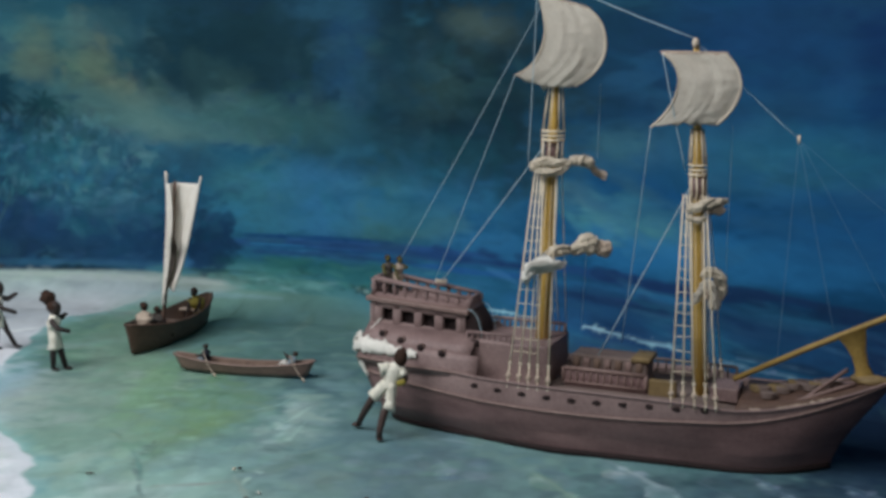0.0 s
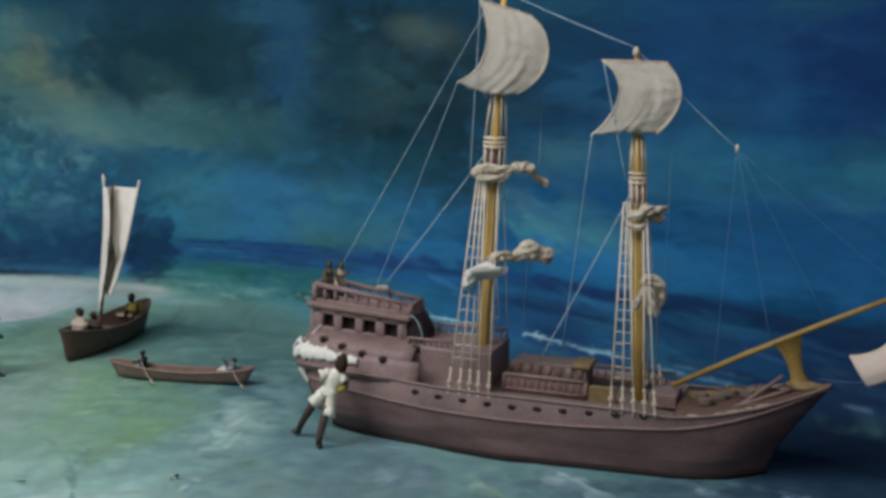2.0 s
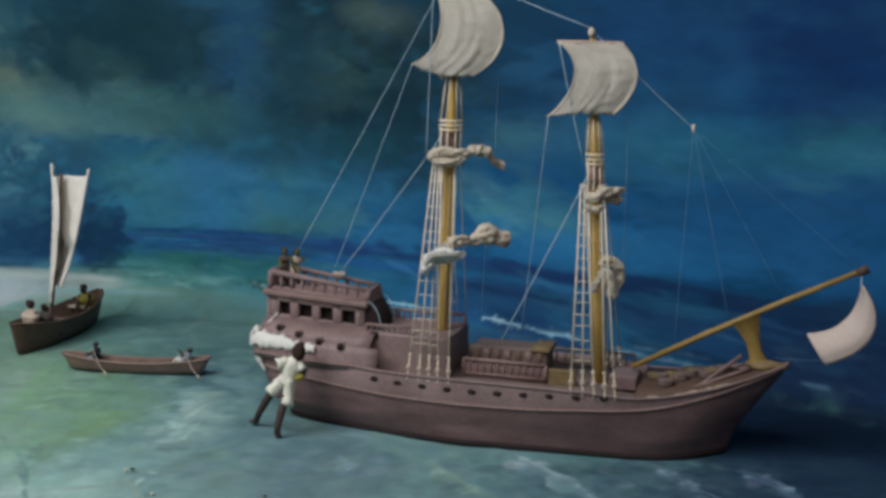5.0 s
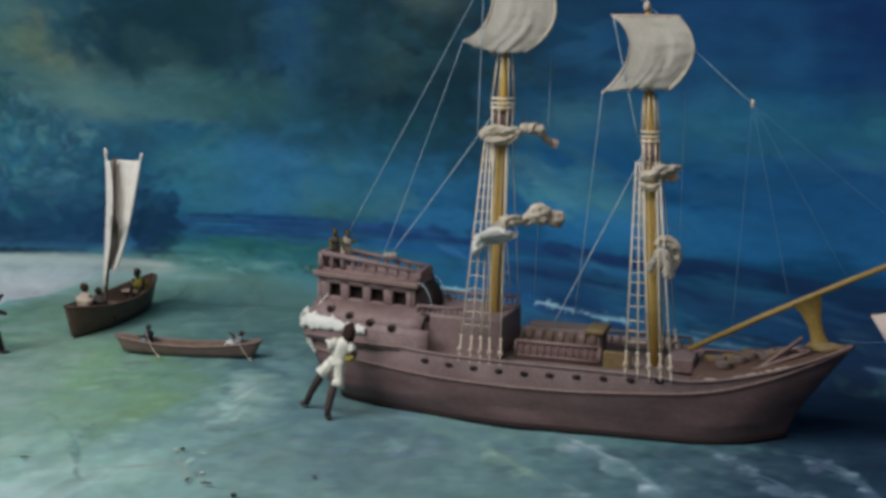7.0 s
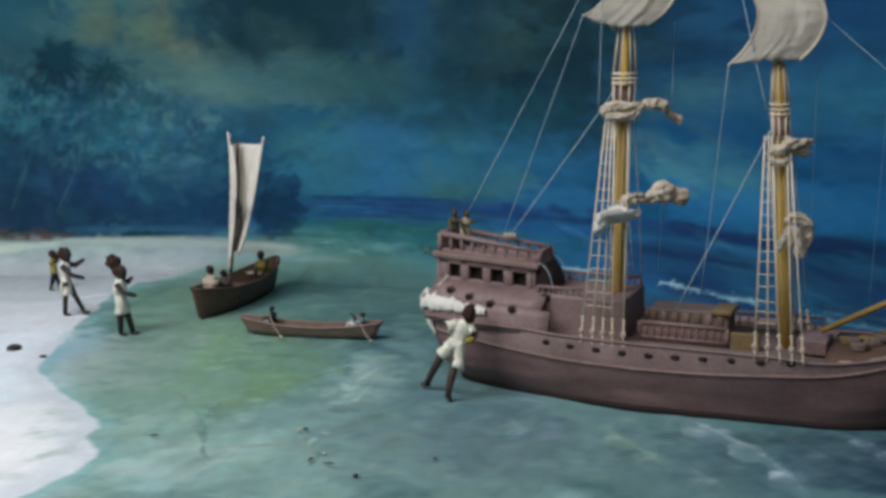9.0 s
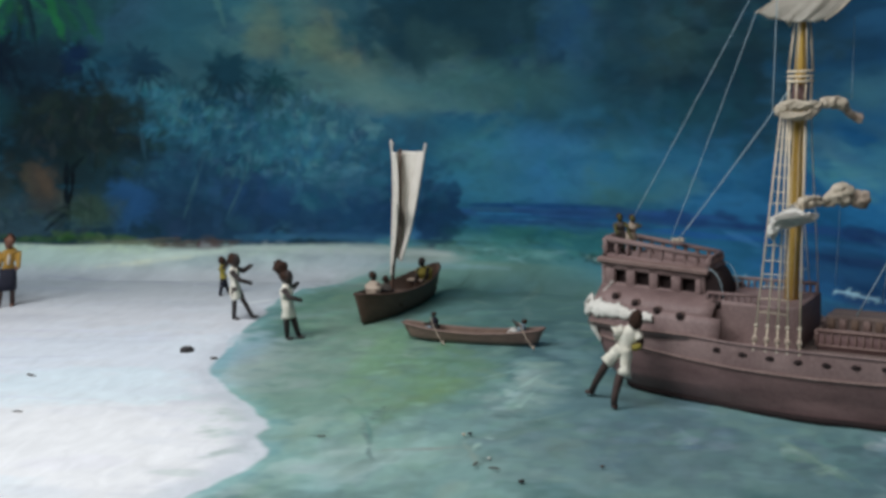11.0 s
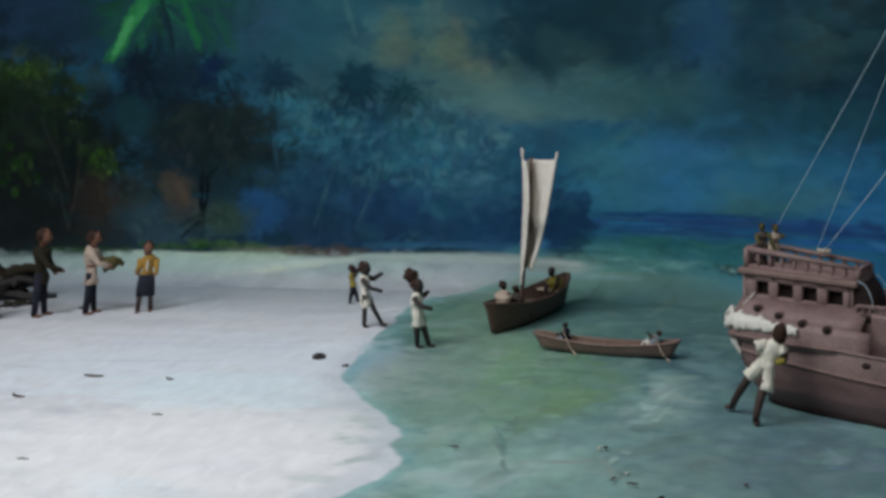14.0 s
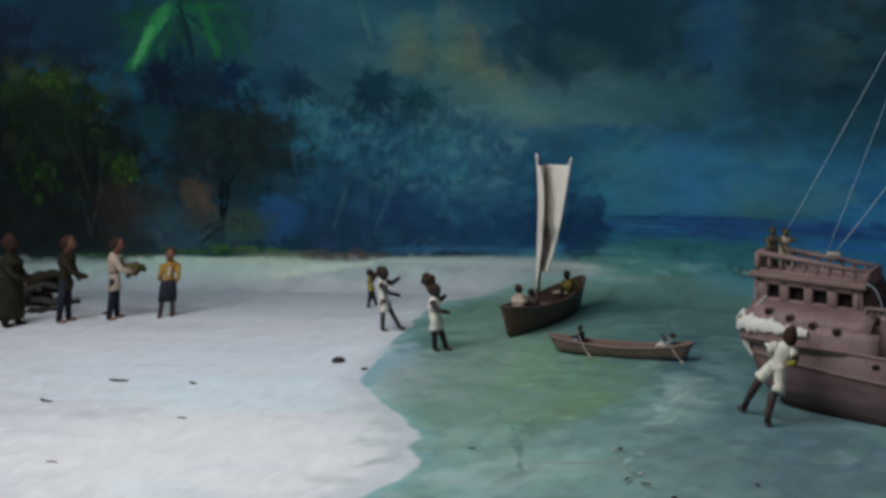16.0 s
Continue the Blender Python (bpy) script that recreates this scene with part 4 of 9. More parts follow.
mural.dab(-0.178, 0.511, 0.076, 0.036, (63, 97, 95), 0.35, -15, 1.2, 0.5)
mural.dab(-0.102, 0.619, 0.073, 0.042, (68, 91, 89), 0.3, -10, 1.2, 0.5)
mural.stroke(0.188, 0.060, 0.232, 0.060, 0.0024, (161, 204, 221), 0.5, 0.0014)
mural.dabs(8, 0.210, 0.060, 0.022, 0.005, 0.0050, 0.0020, (161, 204, 221), 0.6, 10, 25, 14)
mural.stroke(0.232, 0.058, 0.295, 0.053, 0.0018, (169, 212, 229), 0.4, 0.0014)
mural.dabs(6, 0.264, 0.055, 0.031, 0.004, 0.0036, 0.0015, (169, 212, 229), 0.45, 10, 25, 14)
mural.stroke(0.295, 0.051, 0.361, 0.049, 0.0033, (146, 193, 212), 0.65, 0.0014)
mural.dabs(8, 0.329, 0.050, 0.032, 0.005, 0.0050, 0.0020, (146, 193, 212), 0.6, 10, 25, 14)
mural.stroke(0.434, 0.041, 0.495, 0.037, 0.0033, (121, 163, 187), 0.6, 0.0014)
mural.dabs(8, 0.465, 0.039, 0.029, 0.004, 0.0040, 0.0016, (121, 163, 187), 0.6, 10, 25, 14)
mural.stroke(0.495, 0.037, 0.570, 0.034, 0.0030, (111, 152, 179), 0.55, 0.0014)
mural.dabs(8, 0.533, 0.035, 0.036, 0.005, 0.0050, 0.0020, (111, 152, 179), 0.6, 10, 25, 14)
mural.stroke(-0.023, 0.063, 0.056, 0.064, 0.0041, (151, 198, 211), 0.55, 0.0014)
mural.dabs(8, 0.017, 0.063, 0.039, 0.005, 0.0050, 0.0020, (151, 198, 211), 0.6, 10, 25, 14)
mural.dabs(12, -0.312, 0.068, 0.046, 0.006, 0.0108, 0.0026, (30, 54, 56), 0.6, -4, 10, 6)
mural.dabs(8, -0.292, 0.072, 0.033, 0.005, 0.0063, 0.0020, (147, 182, 177), 0.5, -4, 10, 10)
mural.dabs(14, -0.472, 0.095, 0.084, 0.008, 0.0160, 0.0027, (39, 75, 78), 0.45, -4, 10, 8)
mural.dabs(30, -0.401, 0.104, 0.218, 0.027, 0.0324, 0.0054, (61, 118, 113), 0.35, -4, 10, 8)
mural.dab(-1.106, 0.629, 0.039, 0.061, (91, 104, 89), 0.32, -15, 1.3, 0.5)
mural.dab(-1.014, 0.644, 0.033, 0.067, (66, 99, 95), 0.3, 20, 1.3, 0.5)
mural.dab(-0.901, 0.528, 0.082, 0.027, (99, 114, 97), 0.38, -30, 1.3, 0.5)
mural.dab(-0.824, 0.450, 0.129, 0.024, (95, 128, 122), 0.35, -10, 1.3, 0.5)
mural.dab(-0.970, 0.497, 0.060, 0.042, (79, 101, 92), 0.3, -30, 1.3, 0.5)
mural.dab(-0.975, 0.351, 0.180, 0.126, (53, 96, 110), 0.35, 0, 1.3, 0.5)
mural.dabs(70, -0.974, 0.365, 0.164, 0.112, 0.0168, 0.0070, (73, 119, 129), 0.4, 15, 40, 12)
mural.dabs(40, -0.964, 0.295, 0.136, 0.098, 0.0140, 0.0112, (36, 67, 96), 0.4, 0, 60, 8)
mural.dabs(40, -1.045, 0.452, 0.091, 0.056, 0.0140, 0.0070, (37, 75, 83), 0.35, 40, 40, 10)
mural.dabs(30, -1.299, 0.419, 0.095, 0.057, 0.0157, 0.0071, (66, 114, 120), 0.4, 35, 40, 12)
mural.dabs(40, -1.179, 0.328, 0.141, 0.072, 0.0144, 0.0072, (55, 98, 114), 0.35, 20, 50, 10)
mural.dabs(20, -0.966, 0.252, 0.121, 0.034, 0.0227, 0.0071, (68, 113, 135), 0.35, 0, 25, 10)
mural.dab(-0.907, 0.237, 0.076, 0.043, (63, 108, 130), 0.35, 0, 1.2, 0.5)
mural.dabs(20, -1.400, 0.378, 0.065, 0.059, 0.0147, 0.0103, (26, 48, 48), 0.4, 0, 60, 8)
mural.dab(-1.521, 0.186, 0.043, 0.043, (40, 70, 105), 0.35, 0, 1.3, 0.5)
mural.dab(-1.109, 0.211, 0.063, 0.052, (38, 67, 102), 0.35, 0, 1.3, 0.5)
mural.dabs(16, -1.187, 0.227, 0.111, 0.043, 0.0172, 0.0172, (41, 75, 117), 0.3, 0, 60, 10)
mural.stroke(-1.718, 0.281, -1.721, 0.161, 0.0163, (20, 32, 36), 0.4, 0.0041)
mural.stroke(-1.720, 0.164, -1.775, 0.137, 0.0136, (20, 32, 36), 0.35, 0.0000)
mural.stroke(-1.592, 0.459, -1.628, 0.280, 0.0095, (19, 34, 36), 0.4, 0.0000)
mural.dabs(18, -1.651, 0.386, 0.102, 0.090, 0.0240, 0.0135, (23, 41, 37), 0.4, 0, 60, 8)
mural.dabs(26, -2.034, 0.339, 0.075, 0.066, 0.0220, 0.0126, (25, 41, 26), 0.4, 0, 60, 8)
mural.dabs(26, -2.258, 0.563, 0.156, 0.079, 0.0253, 0.0142, (23, 36, 23), 0.4, 0, 60, 8)
mural.dabs(12, -2.026, 0.331, 0.046, 0.041, 0.0110, 0.0063, (71, 102, 47), 0.35, 30, 60, 12)
mural.dabs(14, -2.255, 0.579, 0.097, 0.035, 0.0127, 0.0064, (59, 84, 41), 0.35, 20, 60, 12)
mural.dab(-0.973, 0.614, 0.045, 0.046, (103, 112, 96), 0.35, -25, 1.2, 0.5)
mural.dab(-1.014, 0.678, 0.024, 0.046, (84, 103, 98), 0.35, -15, 1.2, 0.5)
mural.dab(-0.896, 0.528, 0.068, 0.030, (105, 122, 108), 0.35, -25, 1.2, 0.5)
mural.dab(-0.820, 0.443, 0.074, 0.025, (107, 138, 132), 0.35, -20, 1.2, 0.5)
mural.dabs(20, -0.960, 0.586, 0.104, 0.081, 0.0189, 0.0095, (92, 108, 95), 0.3, -40, 25, 12)
mural.dab(-1.093, 0.635, 0.060, 0.082, (47, 88, 99), 0.3, 0, 1.3, 0.5)
mural.dab(-0.882, 0.649, 0.039, 0.067, (44, 86, 95), 0.35, 25, 1.2, 0.5)
mural.dab(-1.797, 0.707, 0.204, 0.082, (23, 49, 63), 0.85, 0, 0.8, 0.5)
mural.dabs(20, -1.799, 0.692, 0.187, 0.073, 0.0350, 0.0204, (23, 53, 69), 0.5, 0, 60, 8)
mural.stroke(-1.833, 0.777, -1.968, 0.633, 0.0381, (27, 88, 53), 0.75, 0.0082)
mural.stroke(-1.868, 0.747, -1.950, 0.635, 0.0204, (46, 128, 72), 0.6, 0.0054)
mural.stroke(-1.888, 0.727, -1.932, 0.661, 0.0095, (76, 161, 100), 0.45, 0.0027)
mural.stroke(-1.889, 0.778, -2.000, 0.753, 0.0218, (20, 60, 45), 0.5, 0.0000)
mural.stroke(-1.790, 0.771, -1.815, 0.631, 0.0245, (14, 32, 35), 0.6, 0.0041)
mural.stroke(-1.747, 0.771, -1.643, 0.659, 0.0326, (23, 74, 48), 0.65, -0.0082)
mural.stroke(-1.712, 0.745, -1.682, 0.638, 0.0190, (24, 72, 50), 0.5, 0.0000)
mural.stroke(-1.679, 0.729, -1.639, 0.665, 0.0136, (45, 115, 69), 0.45, 0.0000)
mural.stroke(-1.730, 0.764, -1.577, 0.736, 0.0190, (22, 70, 48), 0.45, 0.0000)
mural.dabs(12, -1.804, 0.722, 0.137, 0.044, 0.0264, 0.0117, (24, 72, 50), 0.35, -50, 40, 12)
mural.dab(-1.580, 0.691, 0.067, 0.086, (29, 59, 79), 0.3, 0, 1.2, 0.5)
mural.stroke(-1.540, 0.752, -1.570, 0.617, 0.0354, (38, 76, 94), 0.35, 0.0000)
mural.stroke(-1.344, 0.737, -1.361, 0.604, 0.0326, (34, 71, 90), 0.3, 0.0000)
mural.stroke(-1.248, 0.729, -1.224, 0.638, 0.0218, (63, 101, 103), 0.3, 0.0000)
mural.stroke(-0.857, 0.699, -0.850, 0.546, 0.0408, (26, 63, 80), 0.3, 0.0000)
mural.stroke(-0.714, 0.687, -0.715, 0.512, 0.0408, (20, 49, 62), 0.3, 0.0000)
mural.dab(-1.580, 0.072, 0.135, 0.021, (148, 167, 142), 0.3, 0, 1.3, 0.5)
mural.dab(-0.485, 0.623, 0.258, 0.075, (19, 49, 64), 0.35, 0, 1.3, 0.5)
mural.dab(-0.076, 0.582, 0.137, 0.122, (17, 39, 50), 0.4, 0, 1.3, 0.5)
mural.dab(-0.001, 0.389, 0.112, 0.100, (21, 48, 64), 0.35, 0, 1.3, 0.5)
mural.dab(-0.306, 0.416, 0.148, 0.061, (24, 54, 67), 0.3, 0, 1.3, 0.5)
mural.dab(-0.560, 0.461, 0.124, 0.057, (62, 103, 107), 0.3, -10, 1.3, 0.5)
mural.dab(-0.582, 0.263, 0.140, 0.080, (49, 108, 129), 0.35, 0, 1.3, 0.5)
mural.dab(-0.416, 0.251, 0.107, 0.065, (41, 90, 127), 0.35, 0, 1.2, 0.5)
mural.dabs(30, -0.546, 0.447, 0.150, 0.090, 0.0283, 0.0129, (59, 100, 102), 0.28, -10, 35, 10)
mural.dabs(30, -0.193, 0.461, 0.244, 0.141, 0.0282, 0.0164, (22, 49, 60), 0.3, 0, 60, 8)
mural.dabs(26, -0.322, 0.266, 0.244, 0.063, 0.0277, 0.0126, (43, 89, 99), 0.28, 0, 40, 10)
mural.dab(-0.180, 0.520, 0.070, 0.035, (54, 80, 81), 0.3, -20, 1.3, 0.5)
mural.dab(-0.233, 0.244, 0.073, 0.073, (51, 91, 89), 0.3, 0, 1.3, 0.5)
# pigment scaled lighter over the bay and the low sky
mural.pigment *= (1 + 0.16 * smooth_step(mx, -1.35, -1.0) * (1 - smooth_step(mx, -0.1, 0.25)) * (1 - smooth_step(mz, 0.36, 0.52)))[..., None]
# broken sky behind the wood: upright brush fields and drifting cloud
mural.dab(-0.570, 0.622, 0.189, 0.099, (22, 51, 57), 0.55, 0, 0.6, 0.5)
mural.dab(-0.341, 0.610, 0.060, 0.105, (31, 73, 112), 0.5, 0, 0.9, 0.5)
mural.dab(-0.147, 0.586, 0.077, 0.114, (22, 47, 57), 0.45, 0, 0.9, 0.5)
mural.dab(-0.048, 0.674, 0.065, 0.029, (71, 90, 84), 0.5, -10, 1.0, 0.5)
mural.dab(-0.141, 0.559, 0.081, 0.041, (51, 80, 80), 0.4, -8, 1.0, 0.5)
mural.dab(-0.654, 0.558, 0.095, 0.051, (65, 102, 102), 0.4, -28, 1.0, 0.5)
mural.dab(-0.412, 0.471, 0.147, 0.038, (49, 90, 94), 0.4, -6, 1.0, 0.5)
mural.dab(-0.226, 0.406, 0.227, 0.048, (35, 86, 102), 0.4, 0, 1.0, 0.5)
mural.dab(-0.417, 0.289, 0.129, 0.078, (41, 98, 135), 0.5, 0, 1.0, 0.5)
mural.dab(-0.528, 0.252, 0.083, 0.060, (47, 94, 104), 0.4, 0, 1.0, 0.5)
mural.dab(-0.175, 0.288, 0.115, 0.063, (35, 96, 129), 0.45, 0, 1.0, 0.5)
mural.dab(0.711, 0.568, 0.079, 0.120, (14, 45, 94), 0.5, 0, 1.0, 0.5)
mural.dab(0.516, 0.617, 0.123, 0.059, (20, 55, 96), 0.35, 0, 1.0, 0.5)
mural.dab(0.566, 0.426, 0.158, 0.032, (35, 96, 131), 0.3, -3, 1.0, 0.5)
mural.dab(0.291, 0.306, 0.090, 0.039, (69, 127, 127), 0.35, -16, 1.0, 0.5)
mural.dabs(84, -0.224, 0.549, 0.306, 0.134, 0.0437, 0.0168, (39, 76, 90), 0.21, -10, 55, 12)
mural.dabs(84, -0.307, 0.320, 0.332, 0.102, 0.0474, 0.0128, (39, 98, 127), 0.17, -4, 55, 12)
mural.dabs(84, 0.478, 0.474, 0.244, 0.173, 0.0349, 0.0216, (27, 82, 125), 0.15, -6, 55, 12)
mural.dab(-0.326, 0.448, 0.044, 0.171, (36, 84, 118), 0.22, 0, 1.0, 0.5)
mural.dab(-0.228, 0.518, 0.075, 0.118, (20, 56, 76), 0.45, 0, 1.0, 0.5)
mural.dab(-0.714, 0.606, 0.135, 0.081, (18, 48, 62), 0.5, 0, 1.0, 0.5)
mural.dab(-0.868, 0.473, 0.233, 0.046, (66, 110, 114), 0.4, -14, 1.0, 0.5)
mural.dab(-0.980, 0.587, 0.063, 0.054, (78, 102, 88), 0.35, -20, 1.0, 0.5)
mural.dab(-1.021, 0.651, 0.045, 0.046, (60, 98, 108), 0.4, -30, 1.0, 0.5)
mural.dab(-0.494, 0.453, 0.162, 0.051, (50, 92, 96), 0.35, -6, 1.0, 0.5)
# the wood's far end stands dark against the sea, with a ragged upright edge
mural.dab(-0.693, 0.163, 0.061, 0.066, (20, 48, 78), 0.8, 0, 0.5, 0.5)
mural.dab(-0.782, 0.176, 0.065, 0.061, (18, 46, 76), 0.6, 0, 1.0, 0.5)
mural.dab(-0.644, 0.207, 0.017, 0.033, (20, 52, 84), 0.7, 0, 0.6, 0.5)
mural.dab(-0.887, 0.173, 0.090, 0.057, (28, 66, 100), 0.5, 0, 1.0, 0.5)
mural.dab(-1.040, 0.174, 0.092, 0.058, (26, 62, 98), 0.5, 0, 1.0, 0.5)
mural.dabs(70, -0.749, 0.229, 0.117, 0.069, 0.0168, 0.0086, (30, 74, 104), 0.35, 20, 55, 12)
mural.dabs(98, -0.973, 0.259, 0.166, 0.085, 0.0237, 0.0106, (38, 88, 112), 0.32, 30, 55, 12)
mural.dabs(70, -1.090, 0.333, 0.107, 0.085, 0.0153, 0.0106, (44, 100, 116), 0.32, 40, 55, 12)
mural.stroke(-0.605, 0.183, -0.235, 0.187, 0.0095, (20, 60, 104), 0.5, 0.0)
mural.stroke(-0.584, 0.162, -0.450, 0.164, 0.0040, (40, 110, 150), 0.5, 0.0)
mural.stroke(-0.478, 0.154, -0.249, 0.159, 0.0041, (22, 60, 104), 0.45, 0.0)
mural.dab(-0.472, 0.119, 0.144, 0.015, (26, 84, 88), 0.5, 0, 1.0, 0.5)
# the green palm and the nearer trees over the sand
mural.dab(-1.784, 0.735, 0.283, 0.071, (18, 51, 46), 0.4, 0, 1.0, 0.5)
mural.dab(-1.912, 0.689, 0.076, 0.075, (24, 84, 53), 0.25, 30, 1.0, 0.5)
mural.dab(-1.691, 0.694, 0.086, 0.059, (20, 66, 57), 0.3, -40, 1.0, 0.5)
mural.stroke(-1.790, 0.760, -1.682, 0.668, 0.0132, (26, 92, 57), 0.6, -0.006)
mural.stroke(-1.763, 0.758, -1.605, 0.696, 0.0118, (22, 73, 59), 0.6, -0.008)
mural.stroke(-1.798, 0.768, -1.983, 0.740, 0.0118, (20, 68, 51), 0.6, 0.006)
mural.dabs(36, -1.835, 0.681, 0.106, 0.074, 0.0152, 0.0093, (24, 92, 55), 0.32, 60, 55, 12)
mural.dabs(28, -1.669, 0.656, 0.077, 0.051, 0.0110, 0.0064, (22, 77, 62), 0.32, -60, 55, 12)
mural.palm(-1.856, 0.604, 0.114, (13, 28, 40), 10, 0.7)
mural.palm(-1.645, 0.580, 0.094, (15, 33, 48), 9, 0.65)
mural.palm(-1.466, 0.563, 0.095, (18, 44, 66), 10, 0.6)
mural.palm(-1.225, 0.529, 0.093, (20, 55, 70), 10, 0.65)
mural.palm(-1.102, 0.501, 0.070, (24, 62, 70), 9, 0.6)
mural.dab(-1.686, 0.408, 0.173, 0.073, (24, 37, 40), 0.6, 0, 1.0, 0.5)
mural.dabs(84, -1.696, 0.401, 0.164, 0.068, 0.0235, 0.0085, (31, 46, 46), 0.35, 0, 55, 12)
mural.stroke(-1.694, 0.286, -1.723, 0.178, 0.0093, (9, 15, 22), 0.8, 0.006)
mural.stroke(-1.724, 0.185, -1.798, 0.151, 0.0093, (11, 18, 24), 0.7, -0.004)
mural.dab(-1.538, 0.191, 0.065, 0.052, (31, 79, 130), 0.6, 0, 1.0, 0.5)
mural.dab(-1.801, 0.257, 0.047, 0.053, (81, 73, 59), 0.5, -70, 0.9, 0.5)
mural.dab(-1.627, 0.172, 0.070, 0.034, (44, 64, 51), 0.5, 0, 1.0, 0.5)
mural.dab(-1.368, 0.249, 0.098, 0.059, (29, 66, 97), 0.4, 0, 1.0, 0.5)
mural.dab(-1.160, 0.202, 0.079, 0.058, (22, 51, 90), 0.45, 0, 1.0, 0.5)
mural.dabs(56, -1.444, 0.422, 0.086, 0.062, 0.0123, 0.0077, (37, 90, 112), 0.32, 20, 55, 12)
mural.dabs(70, -1.290, 0.395, 0.111, 0.061, 0.0159, 0.0076, (37, 86, 106), 0.32, 25, 55, 12)
mural.dabs(33, -1.407, 0.468, 0.072, 0.032, 0.0103, 0.0040, (51, 114, 130), 0.28, 15, 55, 12)
mural.dabs(56, -1.193, 0.406, 0.078, 0.057, 0.0112, 0.0071, (44, 92, 114), 0.28, 25, 55, 12)
mural.stroke(-1.287, 0.355, -1.372, 0.194, 0.0051, (53, 92, 110), 0.22, 0.004)
mural.stroke(-1.192, 0.254, -1.264, 0.144, 0.0043, (44, 81, 106), 0.2, -0.004)
mural.stroke(-2.097, 0.415, -2.170, 0.157, 0.0095, (48, 44, 42), 0.6, 0.01)
mural.stroke(-2.173, 0.530, -2.163, 0.272, 0.0079, (40, 44, 37), 0.5, -0.01)
mural.dabs(56, -2.226, 0.609, 0.096, 0.028, 0.0137, 0.0035, (51, 75, 26), 0.39, 10, 55, 12)
mural.dabs(47, -2.048, 0.350, 0.068, 0.051, 0.0098, 0.0063, (35, 68, 29), 0.35, 30, 55, 12)
mural.dabs(42, -2.331, 0.325, 0.085, 0.072, 0.0121, 0.0090, (31, 66, 24), 0.35, 0, 55, 12)
mural.dabs(56, -2.150, 0.481, 0.115, 0.095, 0.0164, 0.0118, (29, 51, 24), 0.32, 0, 55, 12)
mural.dab(-2.055, 0.234, 0.057, 0.064, (55, 41, 36), 0.5, 0, 1.0, 0.5)
mural.dab(-1.911, 0.179, 0.111, 0.041, (40, 66, 81), 0.4, 0, 1.0, 0.5)


# the darker palms, the crown and the bushes behind the sand
mural.dab(-1.515, 0.595, 0.099, 0.072, (28, 63, 80), 0.4, 0, 1.0, 0.5)
mural.dab(-1.345, 0.642, 0.111, 0.085, (32, 76, 95), 0.4, 0, 1.0, 0.5)
mural.dab(-1.112, 0.599, 0.055, 0.055, (91, 102, 86), 0.3, -20, 1.0, 0.5)
mural.dab(-2.188, 0.712, 0.133, 0.077, (24, 48, 71), 0.35, 0, 1.0, 0.5)
mural.dab(-1.898, 0.590, 0.065, 0.061, (13, 28, 43), 0.7, 10, 0.8, 0.5)
mural.dabs(33, -1.903, 0.556, 0.054, 0.061, 0.0078, 0.0076, (13, 28, 43), 0.32, 60, 55, 12)
mural.dab(-1.757, 0.594, 0.070, 0.067, (17, 37, 52), 0.6, 0, 1.0, 0.5)
mural.stroke(-1.791, 0.731, -1.764, 0.602, 0.0162, (17, 37, 48), 0.7, 0.006)
mural.dab(-1.654, 0.573, 0.038, 0.033, (15, 37, 67), 0.6, 0, 1.0, 0.5)
mural.palm(-1.653, 0.585, 0.056, (14, 35, 63), 11, 0.85)
mural.palm(-1.885, 0.613, 0.066, (12, 26, 41), 9, 0.8)
mural.dab(-2.026, 0.570, 0.056, 0.028, (39, 67, 78), 0.5, -10, 1.0, 0.5)
mural.dab(-1.914, 0.461, 0.055, 0.049, (26, 63, 71), 0.55, 0, 1.0, 0.5)
mural.dab(-1.636, 0.419, 0.157, 0.060, (22, 37, 41), 0.7, 0, 1.0, 0.5)
mural.dabs(70, -1.634, 0.430, 0.162, 0.067, 0.0231, 0.0084, (30, 45, 43), 0.28, 0, 55, 12)
mural.dabs(28, -1.537, 0.373, 0.068, 0.045, 0.0097, 0.0056, (37, 52, 48), 0.24, 30, 55, 12)
mural.dab(-1.785, 0.239, 0.036, 0.047, (67, 58, 54), 0.65, 0, 1.0, 0.5)
mural.dab(-1.801, 0.207, 0.047, 0.025, (54, 56, 56), 0.5, 0, 1.0, 0.5)
mural.stroke(-1.711, 0.290, -1.727, 0.170, 0.0155, (10, 19, 28), 0.85, 0.0)
mural.stroke(-1.727, 0.170, -1.792, 0.125, 0.0125, (11, 22, 30), 0.8, 0.0)
mural.stroke(-1.713, 0.271, -1.660, 0.316, 0.0108, (13, 26, 32), 0.6, 0.0)
mural.dab(-1.652, 0.174, 0.059, 0.034, (45, 63, 58), 0.55, 0, 1.0, 0.5)
mural.dab(-1.842, 0.170, 0.091, 0.041, (37, 56, 71), 0.5, 0, 1.0, 0.5)
mural.dab(-1.530, 0.176, 0.062, 0.058, (32, 63, 102), 0.45, 0, 1.0, 0.5)
mural.dabs(42, -1.751, 0.163, 0.194, 0.047, 0.0278, 0.0059, (43, 60, 60), 0.28, 20, 55, 12)
mural.stroke(-1.311, 0.322, -1.380, 0.157, 0.0088, (50, 82, 97), 0.28, 0.004)
mural.stroke(-1.189, 0.290, -1.253, 0.163, 0.0087, (50, 80, 95), 0.25, 0.004)
mural.stroke(-1.483, 0.402, -1.478, 0.312, 0.0103, (37, 69, 84), 0.5, 0.0)
mural.dabs(47, -1.367, 0.390, 0.113, 0.038, 0.0162, 0.0047, (52, 112, 134), 0.28, 30, 55, 12)
